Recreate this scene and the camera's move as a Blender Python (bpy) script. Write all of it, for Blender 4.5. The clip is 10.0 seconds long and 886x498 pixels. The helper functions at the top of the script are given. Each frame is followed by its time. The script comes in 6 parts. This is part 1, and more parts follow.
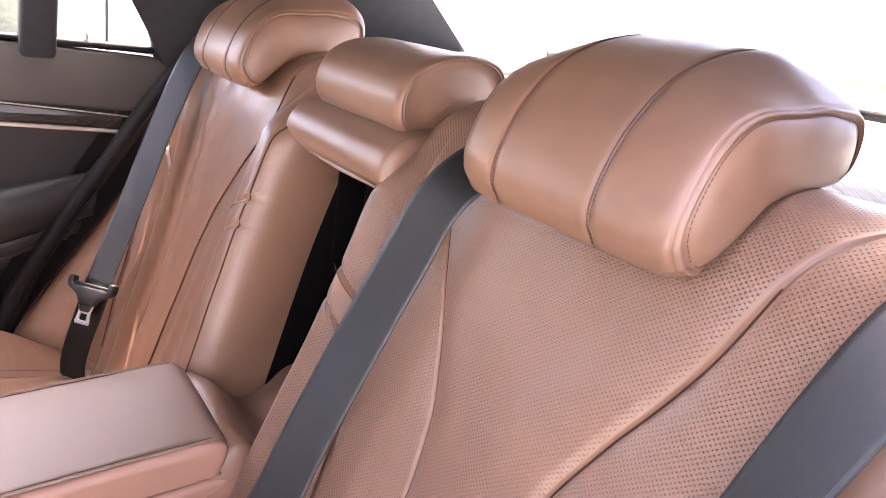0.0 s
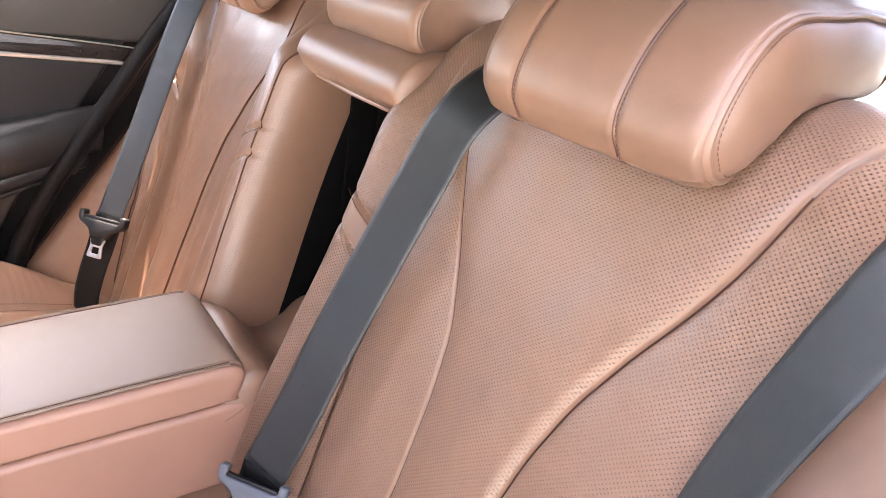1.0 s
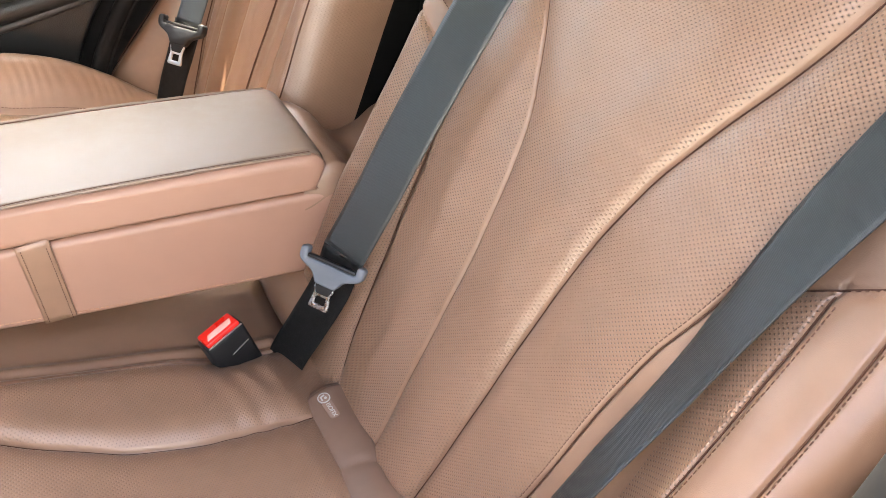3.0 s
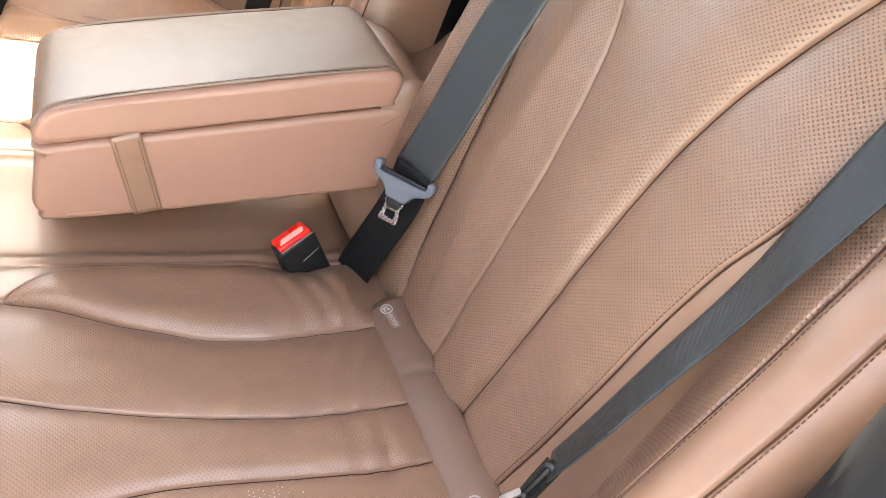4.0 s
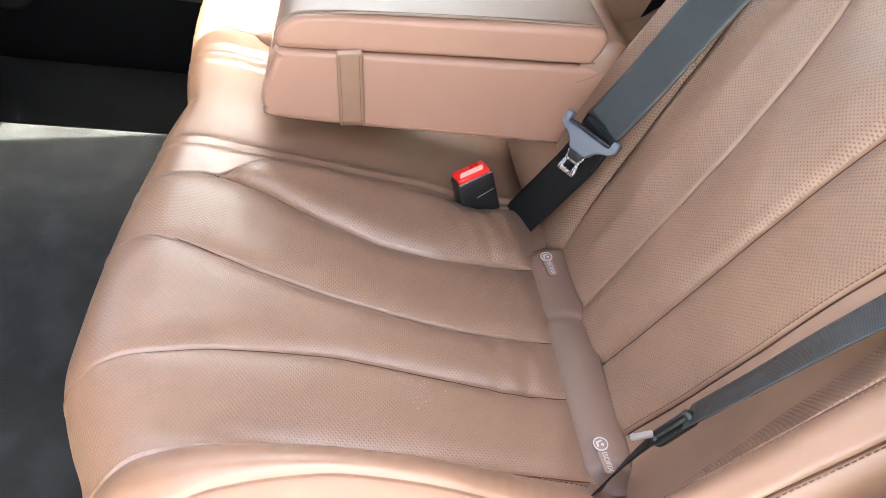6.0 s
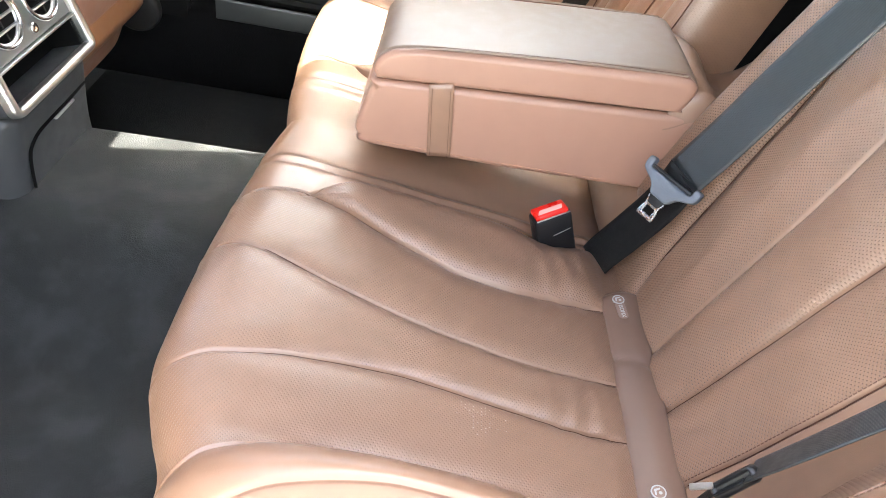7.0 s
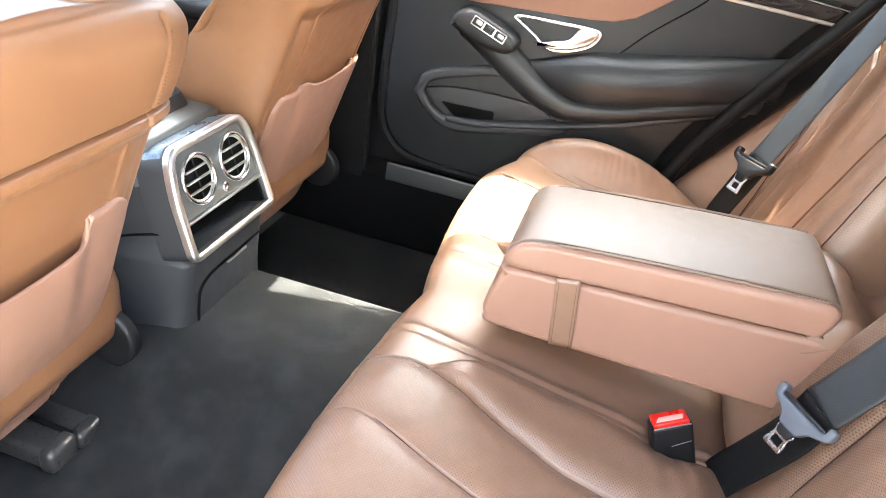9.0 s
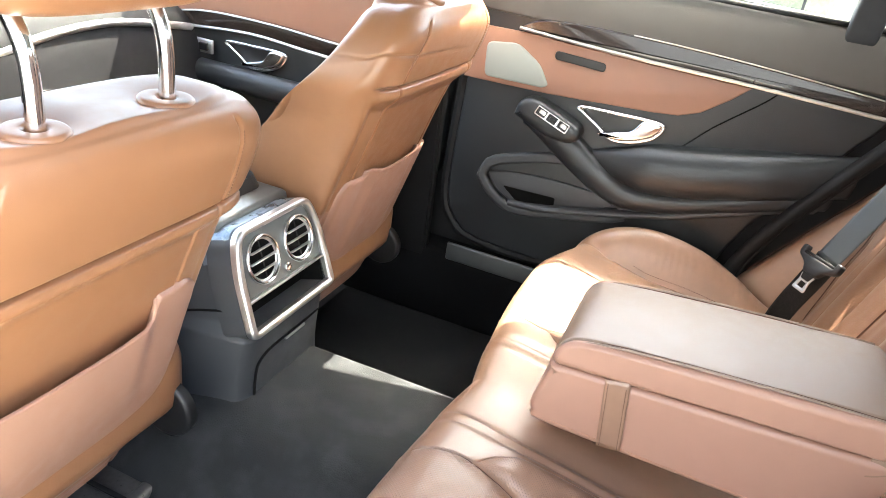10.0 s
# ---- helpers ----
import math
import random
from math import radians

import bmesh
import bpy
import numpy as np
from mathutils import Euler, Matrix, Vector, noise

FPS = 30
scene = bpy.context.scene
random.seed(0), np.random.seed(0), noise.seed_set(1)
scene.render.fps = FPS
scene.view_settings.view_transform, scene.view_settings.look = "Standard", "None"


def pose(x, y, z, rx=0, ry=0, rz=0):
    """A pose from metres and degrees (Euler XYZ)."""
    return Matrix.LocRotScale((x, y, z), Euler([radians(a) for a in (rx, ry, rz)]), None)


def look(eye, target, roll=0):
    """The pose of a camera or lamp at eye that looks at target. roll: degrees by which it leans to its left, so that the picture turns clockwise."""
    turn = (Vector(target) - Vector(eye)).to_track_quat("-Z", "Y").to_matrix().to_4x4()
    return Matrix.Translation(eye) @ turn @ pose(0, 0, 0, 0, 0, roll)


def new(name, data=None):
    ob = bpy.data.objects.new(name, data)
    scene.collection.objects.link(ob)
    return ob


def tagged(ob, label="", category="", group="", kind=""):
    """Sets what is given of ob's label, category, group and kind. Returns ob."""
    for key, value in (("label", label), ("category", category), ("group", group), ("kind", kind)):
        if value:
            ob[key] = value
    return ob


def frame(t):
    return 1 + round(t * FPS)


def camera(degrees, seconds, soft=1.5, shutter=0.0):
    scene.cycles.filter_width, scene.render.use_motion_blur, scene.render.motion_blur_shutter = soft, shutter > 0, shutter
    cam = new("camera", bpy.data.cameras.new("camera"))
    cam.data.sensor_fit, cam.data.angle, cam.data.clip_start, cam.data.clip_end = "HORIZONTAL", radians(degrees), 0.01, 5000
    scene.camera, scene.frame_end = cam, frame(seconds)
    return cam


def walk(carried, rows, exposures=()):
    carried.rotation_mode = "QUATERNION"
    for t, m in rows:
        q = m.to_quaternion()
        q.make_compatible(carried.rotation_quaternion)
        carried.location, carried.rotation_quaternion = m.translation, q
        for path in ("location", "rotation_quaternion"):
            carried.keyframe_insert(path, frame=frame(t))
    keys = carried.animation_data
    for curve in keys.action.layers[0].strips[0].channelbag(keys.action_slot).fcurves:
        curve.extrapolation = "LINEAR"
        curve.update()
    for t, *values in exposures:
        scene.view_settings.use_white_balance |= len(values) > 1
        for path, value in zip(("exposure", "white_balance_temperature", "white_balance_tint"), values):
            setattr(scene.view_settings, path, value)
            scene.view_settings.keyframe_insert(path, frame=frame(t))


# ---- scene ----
cam = camera(64.5, 10.0, soft=0.9)
PATH = [
    (0, (-0.212, -0.821, 1.097), (0.941, 0.691, 0.476), 8.6),
    (0.5, (-0.214, -0.819, 1.083), (0.927, 0.678, 0.408), 8.6),
    (1, (-0.22, -0.818, 1.067), (0.908, 0.649, 0.309), 8.8),
    (1.5, (-0.232, -0.819, 1.05), (0.868, 0.622, 0.206), 8.9),
    (2, (-0.236, -0.822, 1.036), (0.835, 0.576, 0.088), 9.1),
    (2.5, (-0.239, -0.833, 1.017), (0.765, 0.545, -0.029), 9.2),
    (4, (-0.263, -0.881, 0.966), (0.479, 0.495, -0.28), 10.5),
    (4.5, (-0.28, -0.899, 0.951), (0.383, 0.484, -0.332), 11.4),
    (5, (-0.292, -0.916, 0.94), (0.267, 0.486, -0.372), 12.1),
    (6.5, (-0.314, -0.962, 0.939), (-0.061, 0.527, -0.372), 12.6),
    (7, (-0.312, -0.972, 0.946), (-0.175, 0.562, -0.33), 12.1),
    (7.5, (-0.304, -0.976, 0.957), (-0.285, 0.6, -0.274), 11.7),
    (8, (-0.295, -0.976, 0.971), (-0.41, 0.645, -0.195), 11.6),
    (8.5, (-0.286, -0.964, 0.991), (-0.544, 0.689, -0.105), 10.5),
    (9, (-0.28, -0.952, 1.013), (-0.648, 0.729, -0.005), 9.7),
    (9.5, (-0.274, -0.947, 1.039), (-0.753, 0.75, 0.095), 9.1),
    (10, (-0.269, -0.943, 1.056), (-0.862, 0.751, 0.175), 9.0),
]
EXPOSURES = [(0, 4.14, 7250, 30), (0.5, 4.36, 7180, 24), (1, 4.42, 7250, 18), (2, 4.50, 7500, 9), (4, 4.40, 7400, 5), (5, 4.35, 7050, 4), (7.5, 4.58, 6900, 2), (9, 4.66, 6940, 3), (10, 4.45, 6980, 3)]
walk(cam, [(t, look(eye, target, roll)) for t, eye, target, roll in PATH], EXPOSURES)
# ---------- world, sun ----------
SUN_DIR = Vector((0.30, 1.0, 2.4)).normalized()
world = bpy.data.worlds.new("sky")
scene.world = world
world.use_nodes = True
wn = world.node_tree.nodes
sky = wn.new("ShaderNodeTexSky")
sky.sky_type = "NISHITA"
sky.sun_disc = False
sky.sun_elevation = math.asin(SUN_DIR.z)
sky.sun_rotation = math.atan2(SUN_DIR.x, SUN_DIR.y)
sky.air_density, sky.dust_density = 0.75, 4.0
world.node_tree.links.new(sky.outputs[0], wn["Background"].inputs[0])
wn["Background"].inputs[1].default_value = 0.15
sun = new("sun", bpy.data.lights.new("sun", "SUN"))
sun.data.energy, sun.data.angle, sun.data.color = 3.3, radians(0.55), (1.0, 0.95, 0.87)
sun.matrix_world = look(tuple(SUN_DIR * 8), (0, 0, 0))


# ---------- materials ----------
def node_material(name, color, rough=0.5, metal=0.0, var=0.15, var_scale=4.0, grain=0.0, grain_scale=500.0, coat=0.0, spec=0.5, perforated=False, weave=None, fuzz=0.0, blotch=0.0, coat_rough=0.12, holes=0.84, slack=0.0035):
    """A surface with two scales of variation: soft patches in colour and gloss, and fine relief."""
    m = bpy.data.materials.new(name)
    m.use_nodes = True
    n, l = m.node_tree.nodes, m.node_tree.links
    b = n["Principled BSDF"]
    b.inputs["Metallic"].default_value = metal
    b.inputs["Coat Weight"].default_value = coat
    b.inputs["Coat Roughness"].default_value = coat_rough
    b.inputs["Specular IOR Level"].default_value = spec
    if fuzz:
        b.inputs["Sheen Weight"].default_value = fuzz
        b.inputs["Sheen Roughness"].default_value = 0.6
    tc = n.new("ShaderNodeTexCoord")

    def noise_at(scale, detail=3.0):
        t = n.new("ShaderNodeTexNoise")
        t.inputs["Scale"].default_value, t.inputs["Detail"].default_value = scale, detail
        l.new(tc.outputs["Object"], t.inputs["Vector"])
        return t.outputs["Fac"]

    def math_node(op, a, bb=None, cc=None):
        t = n.new("ShaderNodeMath")
        t.operation = op
        for i, v in enumerate((a, bb, cc)):
            if v is None:
                continue
            if isinstance(v, (int, float)):
                t.inputs[i].default_value = v
            else:
                l.new(v, t.inputs[i])
        return t.outputs[0]

    big = noise_at(var_scale)
    mid = noise_at(var_scale * 9, 5.0)
    mixed = math_node("MULTIPLY_ADD", mid, 0.45, math_node("MULTIPLY", big, 0.55))
    ramp = n.new("ShaderNodeMapRange")
    ramp.inputs[1].default_value, ramp.inputs[2].default_value = 0.3, 0.7
    ramp.inputs[3].default_value, ramp.inputs[4].default_value = 1 - var, 1 + var
    l.new(mixed, ramp.inputs[0])
    mul = n.new("ShaderNodeVectorMath")
    mul.operation = "SCALE"
    mul.inputs[0].default_value = color[:3]
    l.new(ramp.outputs[0], mul.inputs["Scale"])
    col = mul.outputs[0]
    rr = n.new("ShaderNodeMapRange")
    rr.inputs[1].default_value, rr.inputs[2].default_value = 0.3, 0.7
    rr.inputs[3].default_value, rr.inputs[4].default_value = max(0.03, rough - 0.07), min(1.0, rough + 0.07)
    l.new(mid, rr.inputs[0])
    height = None
    if grain:
        v = n.new("ShaderNodeTexVoronoi")
        v.feature = "DISTANCE_TO_EDGE"
        v.inputs["Scale"].default_value = grain_scale
        l.new(tc.outputs["Object"], v.inputs["Vector"])
        height = math_node("MULTIPLY", math_node("MINIMUM", v.outputs["Distance"], 0.25), grain)
        height = math_node("MULTIPLY_ADD", noise_at(grain_scale * 0.12, 3.0), grain * 0.5, height)
    if perforated:
        uv = n.new("ShaderNodeUVMap")
        uv.uv_map = "UVMap"

        def lattice(offset):
            a = n.new("ShaderNodeVectorMath")
            a.operation = "MULTIPLY_ADD"
            a.inputs[1].default_value = (1 / 0.0053, 1 / 0.0046, 0)
            a.inputs[2].default_value = (offset, offset, 0)
            l.new(uv.outputs[0], a.inputs[0])
            f = n.new("ShaderNodeVectorMath")
            f.operation = "FRACTION"
            l.new(a.outputs[0], f.inputs[0])
            s = n.new("ShaderNodeVectorMath")
            s.operation = "SUBTRACT"
            s.inputs[1].default_value = (0.5, 0.5, 0)
            l.new(f.outputs[0], s.inputs[0])
            e = n.new("ShaderNodeVectorMath")
            e.operation = "LENGTH"
            l.new(s.outputs[0], e.inputs[0])
            return e.outputs["Value"]

        d = math_node("MINIMUM", lattice(0.0), lattice(0.5))
        hole = n.new("ShaderNodeMapRange")
        hole.interpolation_type = "SMOOTHSTEP"
        hole.inputs[1].default_value, hole.inputs[2].default_value = 0.075, 0.13
        hole.inputs[3].default_value, hole.inputs[4].default_value = 1.0, 0.0
        l.new(d, hole.inputs[0])
        dark = n.new("ShaderNodeMix")
        dark.data_type = "RGBA"
        l.new(math_node("MULTIPLY", hole.outputs[0], holes), dark.inputs[0])
        l.new(col, dark.inputs[6])
        dark.inputs[7].default_value = (0.02, 0.009, 0.006, 1)
        col = dark.outputs[2]
        dent = n.new("ShaderNodeMapRange")
        dent.interpolation_type = "SMOOTHSTEP"
        dent.inputs[1].default_value, dent.inputs[2].default_value = 0.05, 0.24
        dent.inputs[3].default_value, dent.inputs[4].default_value = -1.0, 0.0
        l.new(d, dent.inputs[0])
        pit = math_node("MULTIPLY", dent.outputs[0], 0.0022 * min(1.0, holes / 0.84))
        # slack in the sewn panels
        pit = math_node("MULTIPLY_ADD", noise_at(11.0, 1.5), slack, pit)
        height = math_node("ADD", height, pit) if height is not None else pit
    if weave:
        uv = n.new("ShaderNodeUVMap")
        uv.uv_map = "UVMap"
        sp = n.new("ShaderNodeSeparateXYZ")
        l.new(uv.outputs[0], sp.inputs[0])
        # twill ribs: a diagonal fine wave over long cords
        diag = math_node("SINE", math_node("MULTIPLY", math_node("MULTIPLY_ADD", sp.outputs[0], 0.2, sp.outputs[1]), 6.283 / weave))
        cord = math_node("SINE", math_node("MULTIPLY", sp.outputs[0], 6.283 / (weave * 1.3)))
        w = math_node("MULTIPLY_ADD", diag, 0.6, math_node("MULTIPLY", cord, 0.4))
        height = math_node("MULTIPLY", w, 0.00015)
        sh = n.new("ShaderNodeVectorMath")
        sh.operation = "SCALE"
        l.new(col, sh.inputs[0])
        l.new(math_node("MULTIPLY_ADD", w, 0.36, 1.0), sh.inputs["Scale"])
        col = sh.outputs[0]
    if blotch:
        bl = n.new("ShaderNodeMapRange")
        bl.inputs[1].default_value, bl.inputs[2].default_value = 0.48, 0.66
        bl.inputs[3].default_value, bl.inputs[4].default_value = 0.0, blotch
        l.new(noise_at(var_scale * 2.3, 6.0), bl.inputs[0])
        mx = n.new("ShaderNodeMix")
        mx.data_type = "RGBA"
        l.new(bl.outputs[0], mx.inputs[0])
        l.new(col, mx.inputs[6])
        mx.inputs[7].default_value = (*[min(1, c * 2.2 + 0.012) for c in color[:3]], 1)
        col = mx.outputs[2]
    l.new(col, b.inputs["Base Color"])
    l.new(rr.outputs[0], b.inputs["Roughness"])
    if height is not None:
        bump = n.new("ShaderNodeBump")
        bump.inputs["Strength"].default_value = 0.6
        bump.inputs["Distance"].default_value = 1.0
        l.new(height, bump.inputs["Height"])
        l.new(bump.outputs[0], b.inputs["Normal"])
    return m


TAN = (0.222, 0.125, 0.080)
leather = node_material("leather", TAN, 0.38, grain=0.00028, grain_scale=850, var=0.13, var_scale=5, coat=0.42, coat_rough=0.36)
leather_perf = node_material("leather_perforated", TAN, 0.40, grain=0.00025, grain_scale=850, var=0.13, var_scale=5, coat=0.42, coat_rough=0.36, perforated=True)
seat_perf = node_material("leather_perforated_seat", TAN, 0.40, grain=0.00025, grain_scale=850, var=0.13, var_scale=5, coat=0.42, coat_rough=0.36, perforated=True, holes=0.38)
far_perf = node_material("leather_perforated_taut", TAN, 0.38, grain=0.00025, grain_scale=850, var=0.08, var_scale=5, coat=0.6, coat_rough=0.30, perforated=True, holes=0.16, slack=0.0008)
leather_front = node_material("leather_front_seat", (0.238, 0.112, 0.056), 0.38, grain=0.00028, grain_scale=750, var=0.08, var_scale=4, coat=0.22, coat_rough=0.36)
plain_tan = node_material("tan_artificial_leather", (0.312, 0.170, 0.121), 0.46, grain=0.0003, grain_scale=750, var=0.06, var_scale=4, coat=0.15, coat_rough=0.35)
# base colour greyed to take in some of the sky reflected on the lid
lid_leather_greyed = node_material("armrest_lid_greyed", (0.192, 0.126, 0.089), 0.46, grain=0.00028, grain_scale=850, var=0.08, var_scale=5, coat=0.4, coat_rough=0.44)
side_leather = node_material("side_panel_leather", (0.215, 0.122, 0.080), 0.62, grain=0.0003, grain_scale=750, var=0.08, var_scale=5, coat=0.0, spec=0.3)
# seat leather darkened: the shade in the fold is put into the colour
flap_leather_shaded = node_material("flap_leather_shaded", (0.150, 0.086, 0.060), 0.46, grain=0.00028, grain_scale=750, var=0.10, var_scale=6, coat=0.25, coat_rough=0.40)
thread = node_material("thread", (0.095, 0.043, 0.028), 0.8, var=0.2, var_scale=60)
# dark brown for thin tubes that stand in for the shadow in the seams
seam_shade = node_material("seam_shadow_thread", (0.075, 0.036, 0.024), 0.8, var=0.2, var_scale=60, spec=0.1)
tan_thread = node_material("tan_thread", (0.42, 0.22, 0.14), 0.8, var=0.2, var_scale=60)
webbing = node_material("belt_webbing", (0.0048, 0.0080, 0.0094), 0.37, var=0.14, var_scale=14, weave=0.0012, fuzz=0.02, spec=0.8)
# blacker copy of the webbing: shade below the tongues lies in its colour
webbing_shaded = node_material("shaded_webbing", (0.0040, 0.0042, 0.0045), 0.6, var=0.14, var_scale=14, weave=0.0012, spec=0.25)
plastic_black = node_material("black_plastic", (0.010, 0.010, 0.011), 0.42, grain=0.0003, grain_scale=900, var=0.15, spec=0.4)
plastic_grey = node_material("slate_plastic", (0.105, 0.115, 0.135), 0.45, grain=0.0003, grain_scale=900, var=0.1)
plastic_red = node_material("red_plastic", (0.75, 0.018, 0.012), 0.3, var=0.06)
red_inset = node_material("red_inset", (0.90, 0.42, 0.36), 0.35, var=0.05)
chrome = node_material("chrome", (0.82, 0.82, 0.82), 0.14, metal=1.0, var=0.03)
silver = node_material("satin_silver", (0.66, 0.66, 0.655), 0.36, metal=1.0, var=0.05, var_scale=12)
steel = node_material("steel", (0.36, 0.36, 0.37), 0.28, metal=1.0, var=0.1, var_scale=30)
rail_steel = node_material("dark_rail_steel", (0.11, 0.105, 0.102), 0.34, metal=0.6, var=0.25, var_scale=20)
white_label = node_material("white_print", (0.40, 0.385, 0.36), 0.5, var=0.05)
dust_mat = node_material("pale_dust", (0.55, 0.47, 0.42), 0.9, var=0.1)
label_grey = node_material("label_badge", (0.22, 0.135, 0.105), 0.4, var=0.05)
door_black = node_material("door_soft_black", (0.0140, 0.0158, 0.0182), 0.42, grain=0.0006, grain_scale=320, var=0.12)
door_grey = node_material("door_upper_grey", (0.055, 0.050, 0.045), 0.6, grain=0.0005, grain_scale=360, var=0.08)
console_black = node_material("console_grey_black", (0.037, 0.039, 0.043), 0.5, grain=0.0005, grain_scale=420, var=0.1)
panel_grey = node_material("vent_panel", (0.14, 0.148, 0.142), 0.38, metal=0.3, var=0.08)
plate_grey = node_material("step_plate", (0.060, 0.064, 0.066), 0.42, metal=0.3, var=0.1)
# the bluish base colour carries the highlight along the top of the hood
hood_highlight_blue = node_material("console_hood", (0.16, 0.19, 0.22), 0.30, metal=0.5, var=0.06)
# near-black so that the far footwell's shade sits in the colour
footwell_shade_black = node_material("shade_black_velour", (0.0036, 0.0037, 0.0045), 0.95, var=0.25, var_scale=8, grain=0.0014, grain_scale=300, spec=0.1)
# tan lowered a little: the shade on the door is in this colour
tan_insert = node_material("tan_door_shaded", (0.235, 0.117, 0.078), 0.5, grain=0.0003, grain_scale=750, var=0.06, var_scale=4)
backdrop_mat = node_material("backdrop_grey_green", (0.17, 0.18, 0.14), 0.9, var=0.4, var_scale=2)
wood = node_material("dark_wood", (0.016, 0.011, 0.009), 0.20, coat=0.5, var=0.25, var_scale=9, coat_rough=0.06, spec=0.25)
carpet = node_material("carpet", (0.0114, 0.0122, 0.0134), 0.95, var=0.42, var_scale=6, grain=0.0016, grain_scale=260, fuzz=0.06, blotch=0.38, spec=0.2)
headliner = node_material("headliner", (0.040, 0.040, 0.042), 0.9, var=0.06, fuzz=0.2)
pillar_trim = node_material("pillar_trim", (0.017, 0.022, 0.028), 0.7, var=0.08)
rubber = node_material("rubber_seal", (0.008, 0.008, 0.009), 0.7, var=0.15, spec=0.2)
shelf_felt = node_material("shelf_felt", (0.42, 0.40, 0.37), 0.9, var=0.1, grain=0.001, grain_scale=500)
shelf_grille = node_material("shelf_grille", (0.10, 0.11, 0.10), 0.6, var=0.1, perforated=True)
grille_silver = node_material("speaker_grille", (0.24, 0.255, 0.24), 0.5, metal=0.3, var=0.05)
ground_mat = node_material("ground_gravel", (0.47, 0.48, 0.45), 0.95, var=0.3, var_scale=3, grain=0.02, grain_scale=40)
wall_mat = node_material("pale_render", (0.7, 0.69, 0.66), 0.9, var=0.12, var_scale=0.7)
bounce_mat = node_material("bounce_grey", (0.265, 0.285, 0.315), 0.9, var=0.12, var_scale=0.7)
leaf_mat = node_material("foliage", (0.085, 0.10, 0.06), 0.7, var=0.4, var_scale=3)
bark_mat = node_material("bark", (0.30, 0.27, 0.24), 0.9, var=0.3, var_scale=8)
paint_mat = node_material("car_paint", (0.6, 0.6, 0.6), 0.25, coat=1.0, var=0.03)
void_mat = node_material("near_black", (0.0035, 0.0035, 0.0035), 0.95, var=0.1, spec=0.1)

glass = bpy.data.materials.new("glass")
glass.use_nodes = True
gb = glass.node_tree.nodes["Principled BSDF"]
gb.inputs["Transmission Weight"].default_value = 1.0
gb.inputs["Roughness"].default_value = 0.0
gb.inputs["IOR"].default_value = 1.02
gb.inputs["Base Color"].default_value = (0.9, 0.93, 0.91, 1)



rear_tint = glass.copy()
rear_tint.name = "tinted_glass"
rear_tint.node_tree.nodes["Principled BSDF"].inputs["Base Color"].default_value = (0.74, 0.77, 0.76, 1)

# ---------- building helpers ----------
def thing(name, label, category, group="", kind=""):
    return tagged(new(name), label, category, group, kind)


def link(name, me, material, parent=None, label="", smooth=True):
    me.materials.clear()
    me.materials.append(material)
    if smooth:
        me.shade_smooth()
    ob = new(name, me)
    if parent:
        ob.parent = parent
    if label:
        tagged(ob, label)
    return ob


def part(name, bm, material, parent=None, label="", smooth=True):
    bmesh.ops.recalc_face_normals(bm, faces=bm.faces)
    me = bpy.data.meshes.new(name)
    bm.to_mesh(me)
    bm.free()
    ob = link(name, me, material, parent, label, False)
    if smooth:
        me.shade_smooth()
        me.set_sharp_from_angle(angle=radians(42))
    return ob


def box_bm(size, centre=(0, 0, 0), bevel=0.0, seg=3, m=None):
    bm = bmesh.new()
    bmesh.ops.create_cube(bm, size=1.0)
    bmesh.ops.scale(bm, vec=size, verts=bm.verts)
    if bevel:
        bmesh.ops.bevel(bm, geom=bm.edges[:], offset=bevel, segments=seg, profile=0.5, affect="EDGES")
    bmesh.ops.transform(bm, matrix=(m or Matrix()) @ Matrix.Translation(centre) if m else Matrix.Translation(centre), verts=bm.verts)
    return bm


def merge(*bms):
    """Joins several bmeshes into the first."""
    out = bms[0]
    for b in bms[1:]:
        me = bpy.data.meshes.new("tmp")
        b.to_mesh(me)
        b.free()
        out.from_mesh(me)
        bpy.data.meshes.remove(me)
    return out


def smooth_line(points, n=40):
    """A smooth line through a few points (Catmull-Rom), n points, by even chord."""
    p = np.array(points, float)
    q = np.vstack([2 * p[0] - p[1], p, 2 * p[-1] - p[-2]])
    out = []
    per = 16
    for i in range(1, len(q) - 2):
        a, b, c, d = q[i - 1], q[i], q[i + 1], q[i + 2]
        for k in range(per):
            t = k / per
            out.append(0.5 * (2 * b + (c - a) * t + (2 * a - 5 * b + 4 * c - d) * t * t + (3 * b - a - 3 * c + d) * t ** 3))
    out.append(q[-2])
    out = np.array(out)
    s = np.r_[0, np.cumsum(np.linalg.norm(np.diff(out, axis=0), axis=1))]
    e = np.linspace(0, s[-1], n)
    return np.stack([np.interp(e, s, out[:, k]) for k in range(out.shape[1])], axis=1)


def inset_poly(poly, d):
    """The outline moved inwards by d."""
    p = np.array(poly, float)
    area = 0.5 * np.sum(p[:, 0] * np.roll(p[:, 1], -1) - np.roll(p[:, 0], -1) * p[:, 1])
    e = np.roll(p, -1, axis=0) - p
    ln = np.linalg.norm(e, axis=1)[:, None] + 1e-12
    n = np.c_[-e[:, 1], e[:, 0]] / ln * (1 if area > 0 else -1)
    v = n + np.roll(n, 1, axis=0)
    v /= np.maximum(np.sum(v * n, axis=1), 0.35)[:, None]
    return p + v * d


